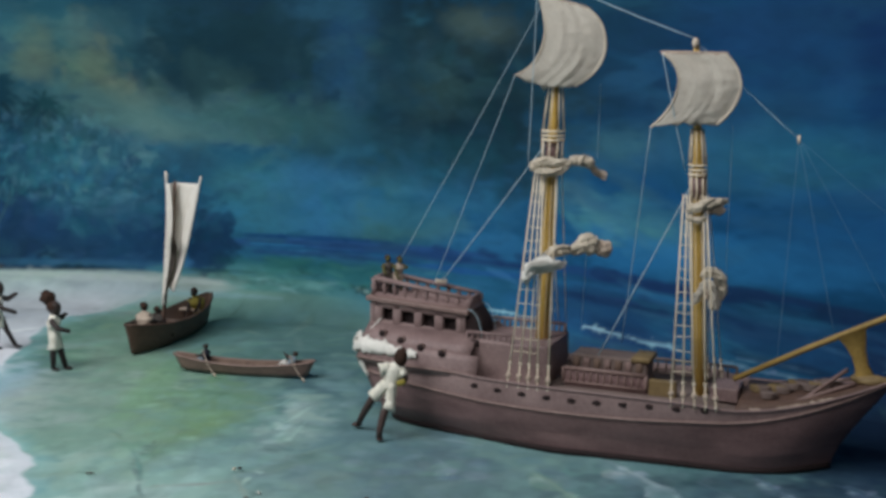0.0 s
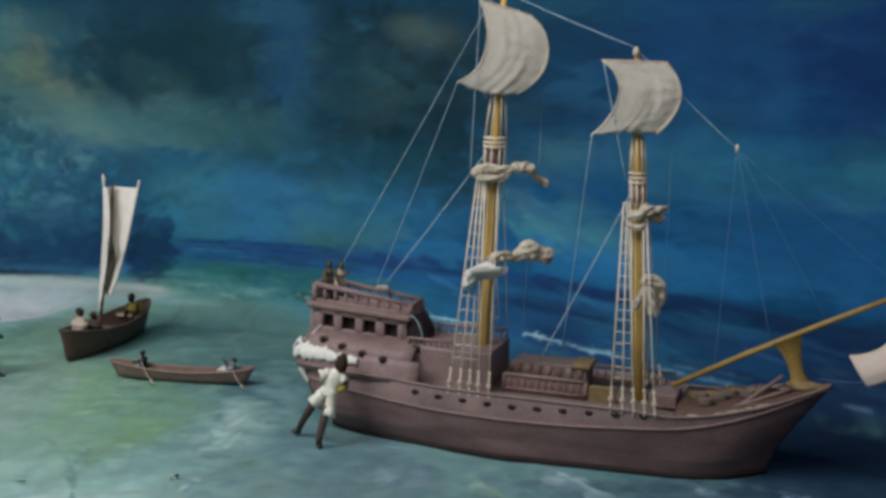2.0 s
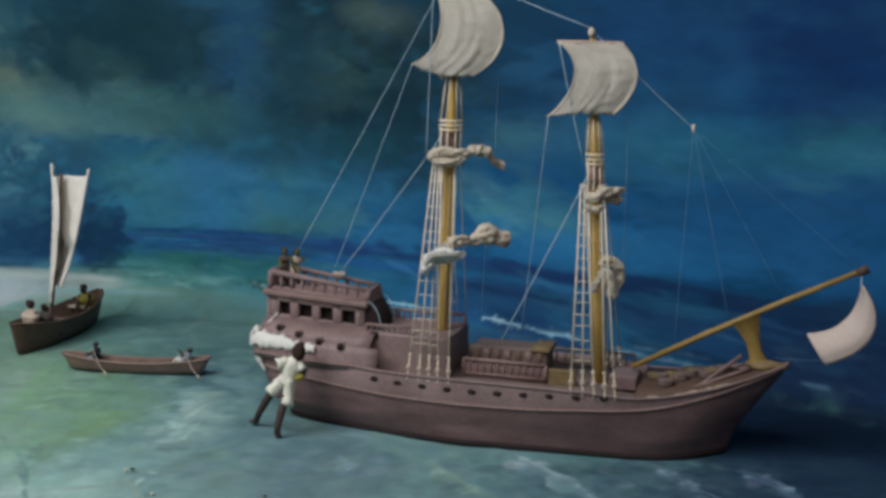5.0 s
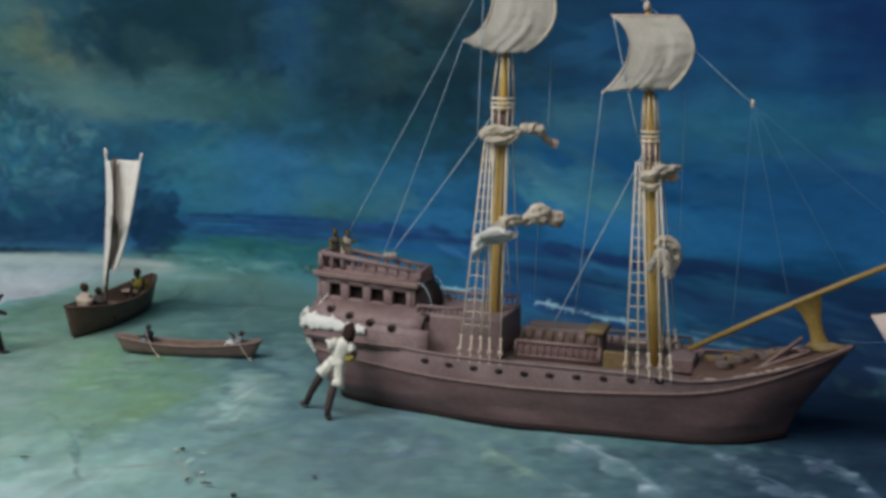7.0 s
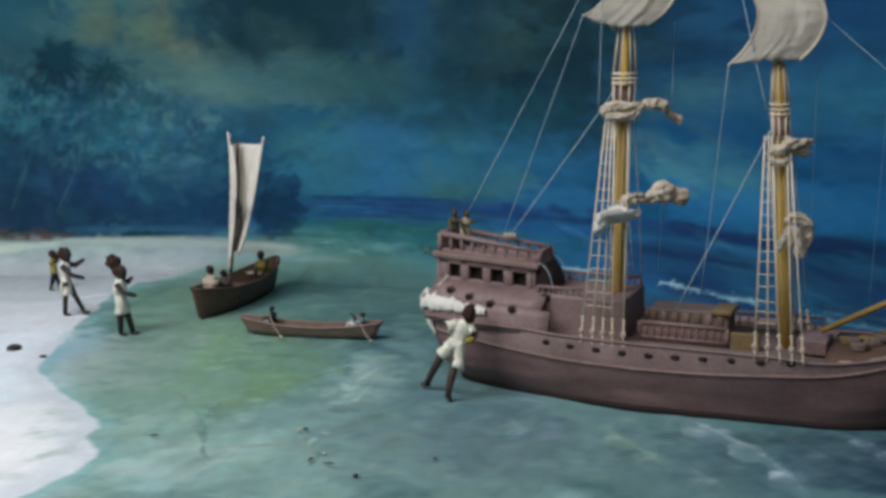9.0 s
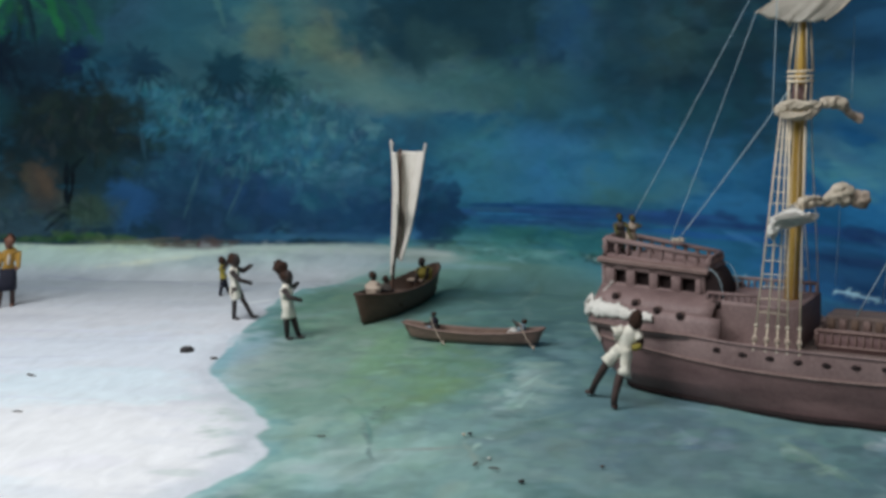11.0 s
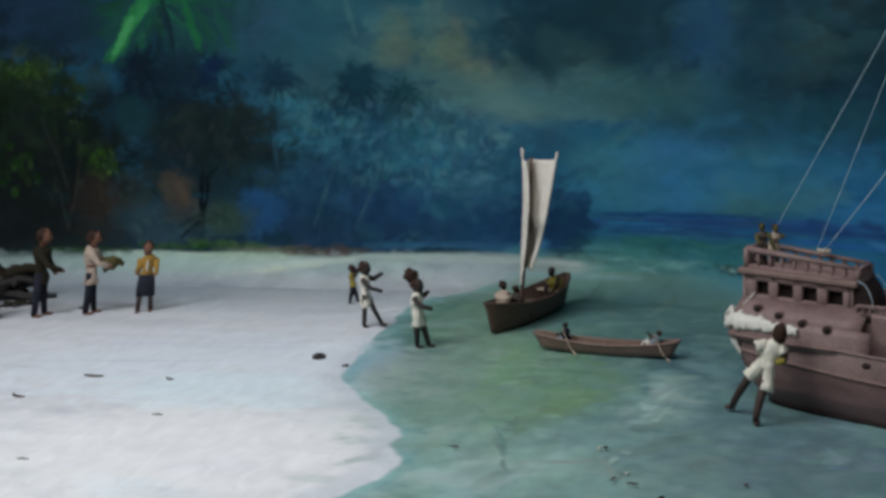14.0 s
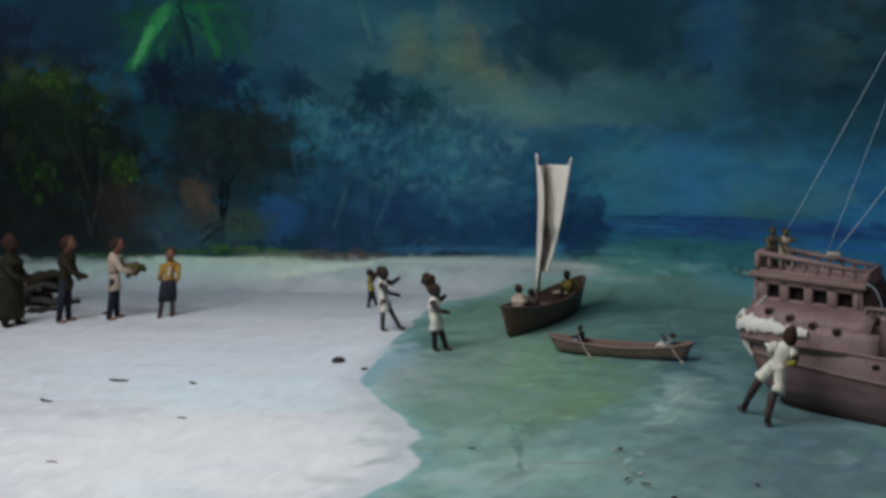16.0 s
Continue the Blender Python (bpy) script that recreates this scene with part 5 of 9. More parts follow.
mural.dabs(42, -1.047, 0.315, 0.061, 0.064, 0.0088, 0.0080, (45, 106, 134), 0.28, 60, 55, 12)
mural.dabs(56, -1.281, 0.248, 0.144, 0.073, 0.0205, 0.0092, (26, 54, 80), 0.24, 60, 55, 12)
mural.dab(-2.249, 0.558, 0.124, 0.116, (17, 35, 26), 0.45, 0, 1.0, 0.5)
mural.dab(-2.116, 0.393, 0.114, 0.095, (19, 32, 28), 0.4, 0, 1.0, 0.5)
mural.dabs(22, -2.271, 0.607, 0.050, 0.022, 0.0072, 0.0028, (52, 93, 32), 0.35, 20, 55, 12)
mural.dabs(25, -2.025, 0.350, 0.045, 0.028, 0.0065, 0.0036, (60, 99, 30), 0.39, 20, 55, 12)
mural.dabs(16, -2.105, 0.472, 0.030, 0.038, 0.0043, 0.0047, (48, 80, 39), 0.32, 20, 55, 12)
mural.stroke(-2.223, 0.461, -2.160, 0.281, 0.0128, (39, 45, 43), 0.4, 0.004)
mural.stroke(-2.073, 0.279, -2.039, 0.165, 0.0160, (37, 35, 32), 0.5, 0.0)
mural.stroke(-1.815, 0.777, -1.974, 0.632, 0.0250, (32, 104, 63), 0.75, 0.0)
mural.stroke(-1.848, 0.738, -1.951, 0.642, 0.0134, (65, 143, 91), 0.6, 0.0)
mural.stroke(-1.711, 0.758, -1.688, 0.653, 0.0175, (26, 91, 54), 0.6, -0.006)
mural.stroke(-1.625, 0.719, -1.593, 0.635, 0.0131, (24, 71, 60), 0.4, 0.0)
# soft diagonal cloud behind the main mast
mural.dab(0.283, 0.337, 0.108, 0.057, (20, 78, 127), 0.5, 0, 1.0, 0.5)
mural.dab(0.282, 0.354, 0.089, 0.013, (61, 106, 125), 0.35, -24, 1.4, 0.5)
mural.dab(0.389, 0.388, 0.064, 0.032, (29, 86, 123), 0.35, 0, 1.0, 0.5)
# broad leaves of the green palm
mural.dab(-1.897, 0.705, 0.125, 0.045, (26, 58, 67), 0.6, 53, 0.9, 0.5)
mural.dab(-1.693, 0.702, 0.103, 0.066, (28, 60, 71), 0.5, 0, 1.0, 0.5)
mural.dab(-1.895, 0.708, 0.114, 0.022, (35, 106, 63), 0.8, 53, 0.5, 0.5)
mural.dab(-1.921, 0.679, 0.062, 0.012, (71, 145, 93), 0.6, 53, 0.6, 0.5)
mural.dab(-1.846, 0.756, 0.046, 0.013, (48, 121, 76), 0.5, 53, 0.7, 0.5)
mural.dab(-1.706, 0.710, 0.072, 0.015, (26, 91, 54), 0.65, -74, 0.6, 0.5)
mural.dab(-1.677, 0.723, 0.068, 0.010, (19, 67, 50), 0.5, -62, 0.7, 0.5)
mural.dab(-1.602, 0.679, 0.064, 0.013, (24, 73, 60), 0.45, -66, 0.7, 0.5)
mural.dab(-1.738, 0.766, 0.103, 0.012, (24, 84, 54), 0.5, 0, 0.8, 0.5)
mural.stroke(-1.790, 0.775, -1.765, 0.654, 0.0148, (15, 35, 45), 0.7, 0.004)
mural.dab(-1.788, 0.242, 0.047, 0.056, (54, 54, 56), 0.5, 0, 1.0, 0.5)
mural.dab(-1.781, 0.249, 0.021, 0.037, (80, 67, 58), 0.5, 10, 0.8, 0.5)
mural.dab(-2.077, 0.244, 0.076, 0.055, (35, 32, 32), 0.5, 0, 1.0, 0.5)
# the far sand on the wall, greyed towards the wood
mural.wash((164, 174, 184), (1 - smooth_step(mx, -0.95, -0.75)) * (1 - smooth_step(mz + 0.02 * mural.rough, 0.060, 0.082)) * 0.45)
mural.stroke(-1.62, 0.030, -1.36, 0.052, 0.012, (200, 202, 186), 0.22, 0.0)
# pigment scaled up: low sky behind the ship; greener, wood's foot and high sky
mural.pigment *= (1 + 0.26 * smooth_step(mx, -0.75, -0.45) * (1 - smooth_step(mx, 0.3, 0.5)) * smooth_step(mz, 0.12, 0.18) * (1 - smooth_step(mz, 0.30, 0.38)))[..., None]
mural.pigment *= 1 + np.array([0.16, 0.22, 0.12]) * ((1 - smooth_step(mx, -1.15, -0.85)) * np.maximum(1 - smooth_step(mz, 0.24, 0.36), smooth_step(mz, 0.52, 0.62)))[..., None]


# ---- the painted ground: plaster sand and sea in one sheet ----
ground = Canvas(-2.72, 1.32, 1.0, 2.76, 0.0034, 5)
gx, gy = ground.U, ground.V
ground.wash((106, 138, 136), np.ones_like(gx))
ground.wash((80, 120, 114), smooth_step(gy, 1.7, 2.2) * 0.8)
ground.wash((98, 142, 120), smooth_step(gy, 1.9, 2.4) * (1 - smooth_step(gx, -0.75, -0.45)) * 0.7)
ground.wash((80, 118, 130), smooth_step(gx, -0.2, 0.5) * 0.7)
# navy sea by the bow, deepened to carry hull shade and dark view edge
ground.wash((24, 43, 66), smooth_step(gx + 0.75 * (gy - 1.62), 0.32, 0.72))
ground.wash((34, 68, 96), smooth_step(gy, 1.80, 1.98) * smooth_step(gx, -0.25, 0.05) * 0.9)
ground.wash((134, 172, 172), (ground.field(0.11, 0.10) + 0.7 * ground.field(0.04, 0.045) + 0.4 * ground.field(0.016, 0.02) - 0.3) * 0.75 * (1 - smooth_step(gx + 0.75 * (gy - 1.62), 0.1, 0.5)))
ground.wash((66, 106, 108), (ground.field(0.12, 0.11) + 0.6 * ground.field(0.035, 0.04) + 0.4 * ground.field(0.015, 0.02) - 0.4) * 0.75)
ground.wash((102, 146, 108), (ground.field(0.20, 0.12) - 0.3) * (1 - smooth_step(gx, -0.5, -0.1)) * 0.6)
shore_y = np.array([1.00, 1.27, 1.30, 1.366, 1.423, 1.48, 1.502, 1.542, 1.591, 1.712, 1.831, 1.95, 2.15, 2.40, 2.52, 2.60, 2.68, 2.80])
shore_x = np.array([-0.70, -0.676, -0.668, -0.649, -0.642, -0.662, -0.680, -0.674, -0.708, -0.819, -0.907, -0.938, -0.975, -1.01, -0.995, -0.90, -0.74, -0.60])
edge = np.interp(gy, shore_y, shore_x) + 0.008 * ground.field(0.07, 0.07) + 0.005 * ground.field(0.025, 0.025)
shallow = 1 - smooth_step(gx, edge, edge + 0.07)
ground.wash((128, 180, 186), shallow * 0.6)
sand = 1 - smooth_step(gx, edge - 0.006, edge + 0.006)
ground.wash((218, 220, 226), sand)
ground.wash((190, 192, 202), sand * (ground.field(0.30, 0.05) - 0.2) * 0.7)
# greyer sand at the back carries the light's falloff in its colour
ground.wash((178, 186, 190), sand * smooth_step(gy, 2.2, 2.6) * 0.8)
ground.dab(-1.004, 1.401, 0.358, 0.234, (243, 243, 243), 0.6, 0, 0.9, 0.5)
ground.dab(-1.261, 1.885, 0.434, 0.221, (223, 232, 243), 0.6, 0, 0.9, 0.5)
ground.dab(-1.064, 1.718, 0.267, 0.104, (217, 236, 243), 0.5, 0, 0.9, 0.5)
ground.dab(-1.679, 2.023, 0.324, 0.100, (227, 227, 234), 0.5, 0, 0.9, 0.5)
ground.stroke(-2.096, 2.549, -1.452, 2.473, 0.0154, (186, 190, 205), 0.6, 0.0000)
ground.stroke(-1.762, 2.623, -1.205, 2.545, 0.0132, (166, 168, 185), 0.5, 0.0000)
ground.stroke(-1.804, 2.062, -1.178, 2.079, 0.0099, (208, 208, 221), 0.4, 0.0000)
ground.stroke(-1.496, 2.676, -1.115, 2.621, 0.0110, (173, 181, 190), 0.45, 0.0000)
ground.dab(-1.609, 2.820, 0.209, 0.143, (216, 221, 189), 0.7, 0, 0.9, 0.5)
ground.dab(-1.884, 2.873, 0.260, 0.133, (167, 194, 196), 0.6, 0, 0.9, 0.5)
ground.dab(-2.244, 2.816, 0.236, 0.133, (164, 180, 190), 0.6, 0, 0.9, 0.5)
ground.stroke(-1.699, 2.666, -1.598, 2.735, 0.0088, (227, 227, 195), 0.5, 0.0000)
ground.stroke(-1.668, 1.831, -1.179, 1.896, 0.0066, (195, 199, 216), 0.35, 0.0000)
ground.stroke(-1.535, 1.989, -1.041, 2.066, 0.0066, (199, 205, 223), 0.35, 0.0000)
ground.stroke(-1.395, 1.632, -1.029, 1.639, 0.0066, (210, 216, 229), 0.3, 0.0000)
ground.dabs(60, -1.191, 1.736, 0.442, 0.709, 0.0631, 0.0236, (221, 227, 238), 0.25, 0, 6, 10)
ground.stroke(-1.096, 2.301, -1.024, 2.395, 0.0132, (238, 241, 241), 0.5, 0.0000)
ground.dab(-1.024, 2.003, 0.071, 0.052, (228, 236, 243), 0.5, 0, 0.9, 0.5)
ground.stroke(-0.962, 2.056, -0.870, 1.748, 0.0220, (146, 191, 201), 0.5, 0.0000)
ground.stroke(-0.826, 1.721, -0.672, 1.539, 0.0242, (155, 200, 199), 0.45, 0.0000)
ground.stroke(-0.658, 1.287, -0.626, 1.402, 0.0242, (152, 195, 195), 0.5, 0.0000)
ground.dab(-0.646, 1.816, 0.164, 0.267, (118, 162, 141), 0.5, 0, 0.9, 0.5)
ground.dab(-0.515, 1.769, 0.073, 0.112, (105, 142, 99), 0.25, 0, 0.9, 0.5)
ground.dab(-0.536, 1.644, 0.061, 0.086, (104, 150, 111), 0.45, 0, 0.9, 0.5)
ground.dab(-0.629, 1.929, 0.061, 0.118, (136, 181, 134), 0.45, 0, 0.9, 0.5)
ground.dab(-0.688, 2.088, 0.066, 0.110, (126, 172, 125), 0.5, 0, 0.9, 0.5)
ground.dabs(14, -0.659, 2.005, 0.017, 0.147, 0.0107, 0.0259, (141, 179, 130), 0.3, 40, 30, 12)
ground.stroke(-0.539, 1.903, -0.473, 1.713, 0.0154, (109, 146, 96), 0.17, 0.0000)
ground.dab(-0.566, 2.349, 0.142, 0.234, (70, 112, 116), 0.5, 0, 0.9, 0.5)
ground.dab(-0.552, 2.524, 0.150, 0.155, (68, 108, 112), 0.5, 0, 0.9, 0.5)
ground.dab(-0.849, 2.323, 0.076, 0.175, (94, 134, 115), 0.5, 0, 0.9, 0.5)
ground.dab(-0.860, 2.567, 0.083, 0.168, (88, 129, 114), 0.5, 0, 0.9, 0.5)
ground.dab(-0.394, 2.167, 0.095, 0.194, (54, 93, 104), 0.5, 0, 0.9, 0.5)
ground.dab(-0.379, 2.366, 0.102, 0.230, (50, 91, 100), 0.5, 0, 0.9, 0.5)
ground.dab(-0.696, 2.578, 0.106, 0.136, (84, 125, 115), 0.5, 0, 0.9, 0.5)
ground.dab(-0.576, 2.794, 0.192, 0.108, (76, 115, 112), 0.5, 0, 0.9, 0.5)
ground.dab(-0.360, 2.599, 0.074, 0.203, (45, 84, 92), 0.5, 0, 0.9, 0.5)
# dark streak off the boat's far end, its shadow painted into the water
ground.stroke(-0.653, 2.455, -0.583, 2.618, 0.0077, (57, 91, 83), 0.45, 0.0000)
ground.dab(-0.380, 1.790, 0.097, 0.169, (83, 129, 130), 0.5, 0, 0.9, 0.5)
ground.stroke(-0.413, 1.817, -0.333, 1.897, 0.0088, (160, 194, 190), 0.5, 0.0000)
ground.stroke(-0.352, 1.733, -0.279, 1.702, 0.0110, (153, 187, 185), 0.5, 0.0000)
ground.dabs(26, -0.331, 1.766, 0.077, 0.128, 0.0137, 0.0256, (158, 192, 190), 0.4, 0, 40, 14)
ground.dab(-0.516, 1.516, 0.158, 0.153, (134, 176, 169), 0.5, 0, 0.9, 0.5)
ground.dab(-0.405, 1.402, 0.157, 0.083, (143, 182, 177), 0.5, 0, 0.9, 0.5)
ground.dab(-0.280, 1.535, 0.134, 0.149, (113, 154, 160), 0.5, 0, 0.9, 0.5)
ground.dab(-0.167, 1.512, 0.107, 0.140, (104, 139, 150), 0.5, 0, 0.9, 0.5)
ground.dab(-0.565, 1.413, 0.077, 0.112, (147, 189, 182), 0.5, 0, 0.9, 0.5)
ground.stroke(-0.530, 1.564, -0.484, 1.451, 0.0077, (87, 122, 120), 0.4, 0.0000)
ground.stroke(-0.572, 1.481, -0.542, 1.418, 0.0066, (103, 141, 134), 0.3, 0.0000)
ground.stroke(-0.629, 1.703, -0.595, 1.687, 0.0055, (83, 119, 106), 0.4, 0.0000)
ground.dabs(90, -0.468, 1.656, 0.275, 0.536, 0.0183, 0.0465, (127, 167, 160), 0.25, 0, 25, 12)
ground.dabs(50, -0.426, 2.164, 0.209, 0.426, 0.0209, 0.0586, (73, 117, 119), 0.25, 0, 25, 10)
ground.stroke(-0.375, 1.542, -0.363, 1.520, 0.0044, (217, 236, 230), 0.6, 0.0000)
ground.stroke(-0.335, 1.458, -0.314, 1.445, 0.0044, (188, 210, 210), 0.5, 0.0000)
ground.dab(-0.183, 1.732, 0.049, 0.075, (89, 118, 131), 0.4, 0, 0.9, 0.5)
ground.dab(-0.118, 1.621, 0.171, 0.106, (97, 135, 140), 0.5, 0, 0.9, 0.5)
ground.dab(-0.086, 1.672, 0.061, 0.071, (106, 140, 156), 0.5, 0, 0.9, 0.5)
ground.stroke(-0.118, 1.621, -0.049, 1.596, 0.0110, (144, 175, 187), 0.4, 0.0000)
ground.stroke(-0.087, 1.699, -0.016, 1.671, 0.0088, (152, 175, 187), 0.35, 0.0000)
ground.dab(-0.282, 1.816, 0.085, 0.131, (97, 136, 133), 0.5, 0, 0.9, 0.5)
ground.stroke(-0.337, 1.757, -0.282, 1.816, 0.0132, (152, 183, 178), 0.5, 0.0000)
ground.stroke(-0.340, 1.880, -0.321, 1.947, 0.0110, (144, 178, 173), 0.4, 0.0000)
ground.dabs(20, -0.307, 1.801, 0.046, 0.129, 0.0129, 0.0258, (159, 190, 184), 0.4, 0, 40, 14)
ground.dab(-0.516, 1.818, 0.122, 0.203, (117, 158, 141), 0.45, 0, 0.9, 0.5)
ground.dab(-0.463, 1.758, 0.054, 0.136, (107, 142, 101), 0.20, 0, 0.9, 0.5)
ground.stroke(-0.498, 1.914, -0.451, 1.676, 0.0154, (107, 142, 95), 0.17, 0.0000)
ground.dab(-0.496, 1.489, 0.154, 0.137, (144, 178, 170), 0.5, 0, 0.9, 0.5)
ground.dab(-0.315, 1.508, 0.158, 0.116, (135, 170, 166), 0.45, 0, 0.9, 0.5)
ground.dab(0.104, 1.481, 0.142, 0.089, (107, 147, 148), 0.6, 0, 0.9, 0.5)
ground.dab(0.313, 1.457, 0.173, 0.078, (81, 113, 130), 0.6, 0, 0.9, 0.5)
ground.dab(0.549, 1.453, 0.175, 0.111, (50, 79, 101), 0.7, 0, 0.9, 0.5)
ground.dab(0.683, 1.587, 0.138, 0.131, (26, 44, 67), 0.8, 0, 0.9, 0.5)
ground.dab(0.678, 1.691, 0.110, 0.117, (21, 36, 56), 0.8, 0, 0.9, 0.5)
ground.dab(0.437, 1.476, 0.080, 0.044, (103, 135, 151), 0.5, 0, 0.9, 0.5)
ground.stroke(0.325, 1.604, 0.460, 1.561, 0.0132, (57, 85, 100), 0.5, 0.0000)
ground.dabs(40, 0.278, 1.478, 0.239, 0.066, 0.0207, 0.0132, (126, 159, 168), 0.35, -20, 20, 14)
ground.dab(-0.037, 1.462, 0.124, 0.064, (117, 154, 153), 0.5, 0, 0.9, 0.5)
ground.dabs(60, -0.159, 1.528, 0.306, 0.145, 0.0177, 0.0314, (126, 163, 161), 0.25, 0, 25, 12)
ground.dab(-0.293, 1.987, 0.072, 0.121, (66, 106, 117), 0.5, 0, 0.9, 0.5)
ground.dab(-0.440, 2.343, 0.169, 0.227, (84, 125, 121), 0.5, 0, 0.9, 0.5)
ground.dab(-0.421, 2.700, 0.152, 0.221, (70, 112, 111), 0.5, 0, 0.9, 0.5)
ground.dab(-0.645, 2.770, 0.171, 0.151, (102, 135, 123), 0.5, 0, 0.9, 0.5)
ground.dab(-0.551, 3.046, 0.187, 0.125, (87, 121, 115), 0.5, 0, 0.9, 0.5)
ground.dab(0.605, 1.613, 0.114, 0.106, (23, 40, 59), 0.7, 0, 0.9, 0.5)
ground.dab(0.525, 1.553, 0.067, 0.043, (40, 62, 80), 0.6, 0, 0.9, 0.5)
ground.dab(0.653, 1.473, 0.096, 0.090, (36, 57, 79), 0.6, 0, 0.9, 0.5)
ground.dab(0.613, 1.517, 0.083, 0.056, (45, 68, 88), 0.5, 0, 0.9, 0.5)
ground.dabs(110, -0.497, 1.772, 0.293, 0.742, 0.0107, 0.0393, (113, 152, 138), 0.35, 0, 70, 16)
ground.dabs(90, -0.247, 1.700, 0.374, 0.358, 0.0107, 0.0293, (119, 154, 147), 0.35, 0, 70, 16)
ground.dabs(70, 0.238, 1.479, 0.335, 0.089, 0.0104, 0.0178, (103, 133, 140), 0.35, -15, 50, 16)
ground.dabs(60, -0.494, 2.355, 0.185, 0.367, 0.0139, 0.0428, (69, 106, 103), 0.35, 0, 60, 12)
ground.dabs(40, -0.786, 2.329, 0.112, 0.305, 0.0150, 0.0427, (105, 143, 117), 0.35, 0, 60, 14)
ground.dab(-0.173, 1.506, 0.207, 0.091, (106, 133, 133), 0.45, 0, 0.9, 0.5)
ground.dab(-0.067, 1.517, 0.128, 0.097, (93, 122, 128), 0.5, 0, 0.9, 0.5)
ground.dab(-0.179, 1.517, 0.080, 0.097, (105, 135, 134), 0.4, 0, 0.9, 0.5)
ground.dab(-0.279, 1.837, 0.096, 0.213, (74, 109, 122), 0.45, 0, 0.9, 0.5)
ground.dab(-0.211, 1.596, 0.121, 0.157, (80, 113, 124), 0.45, 0, 0.9, 0.5)
ground.dab(-0.076, 1.508, 0.097, 0.136, (66, 92, 108), 0.5, 0, 0.9, 0.5)
ground.dab(-0.320, 2.089, 0.070, 0.178, (47, 84, 98), 0.4, 0, 0.9, 0.5)
ground.dab(-0.107, 1.615, 0.089, 0.101, (64, 94, 109), 0.45, 0, 0.9, 0.5)
ground.dabs(40, -0.184, 1.553, 0.167, 0.204, 0.0131, 0.0280, (83, 115, 126), 0.35, 0, 50, 12)
ground.dabs(24, -0.310, 1.936, 0.075, 0.237, 0.0168, 0.0316, (126, 163, 167), 0.3, 30, 40, 14)
ground.dabs(30, -0.119, 1.565, 0.115, 0.122, 0.0144, 0.0146, (116, 144, 157), 0.28, -25, 30, 14)
ground.dabs(26, -0.542, 1.798, 0.085, 0.215, 0.0170, 0.0322, (103, 144, 99), 0.3, 0, 60, 14)
ground.dabs(26, -0.525, 1.490, 0.126, 0.148, 0.0158, 0.0296, (154, 193, 183), 0.3, 0, 40, 12)
ground.dabs(20, -0.514, 1.567, 0.033, 0.105, 0.0117, 0.0184, (92, 126, 121), 0.3, 60, 40, 10)
ground.dabs(40, 0.285, 1.522, 0.279, 0.094, 0.0181, 0.0165, (73, 101, 115), 0.35, -15, 30, 10)
ground.dabs(30, -0.049, 1.596, 0.118, 0.102, 0.0169, 0.0178, (92, 128, 139), 0.35, 0, 40, 12)
ground.dab(0.352, 1.425, 0.061, 0.054, (73, 105, 117), 0.4, 0, 0.9, 0.5)
ground.dab(0.470, 1.487, 0.055, 0.040, (52, 79, 99), 0.4, 0, 0.9, 0.5)
ground.dab(0.164, 1.431, 0.128, 0.095, (73, 100, 110), 0.45, 0, 1.3, 0.5)
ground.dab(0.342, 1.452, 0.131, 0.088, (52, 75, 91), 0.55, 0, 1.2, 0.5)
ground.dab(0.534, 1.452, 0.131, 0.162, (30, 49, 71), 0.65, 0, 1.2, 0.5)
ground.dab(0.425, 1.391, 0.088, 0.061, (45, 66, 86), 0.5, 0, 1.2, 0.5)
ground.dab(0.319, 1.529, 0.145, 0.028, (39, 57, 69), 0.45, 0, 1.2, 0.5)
ground.dabs(30, -0.065, 1.473, 0.124, 0.116, 0.0170, 0.0325, (91, 122, 130), 0.35, 0, 50, 10)
ground.dabs(30, -0.377, 1.473, 0.187, 0.141, 0.0187, 0.0376, (118, 148, 148), 0.35, 0, 50, 10)
ground.dabs(20, -0.518, 1.431, 0.083, 0.086, 0.0196, 0.0344, (167, 188, 188), 0.35, 0, 40, 10)
ground.stroke(0.177, 1.594, 0.221, 1.517, 0.0266, (112, 142, 151), 0.35, 0.0022)
ground.stroke(0.183, 1.602, 0.225, 1.525, 0.0145, (112, 142, 151), 0.35, -0.0033)
ground.stroke(0.178, 1.607, 0.223, 1.530, 0.0073, (165, 188, 195), 0.22, 0.0033)
ground.dabs(12, 0.199, 1.555, 0.023, 0.024, 0.0093, 0.0112, (165, 188, 195), 0.5, -50, 22, 16)
ground.dabs(8, 0.197, 1.534, 0.026, 0.028, 0.0123, 0.0178, (112, 142, 151), 0.45, -45, 25, 12)
ground.stroke(0.221, 1.517, 0.265, 1.448, 0.0266, (112, 142, 151), 0.35, 0.0022)
ground.stroke(0.227, 1.525, 0.269, 1.455, 0.0145, (112, 142, 151), 0.35, -0.0033)
ground.stroke(0.223, 1.530, 0.267, 1.459, 0.0073, (165, 188, 195), 0.22, 0.0033)
ground.dabs(12, 0.243, 1.482, 0.023, 0.022, 0.0086, 0.0103, (165, 188, 195), 0.5, -50, 22, 16)
ground.dabs(8, 0.240, 1.463, 0.027, 0.026, 0.0119, 0.0165, (112, 142, 151), 0.45, -45, 25, 12)
ground.stroke(0.265, 1.448, 0.288, 1.350, 0.0266, (112, 142, 151), 0.35, 0.0022)
ground.stroke(0.271, 1.455, 0.292, 1.356, 0.0145, (112, 142, 151), 0.35, -0.0033)
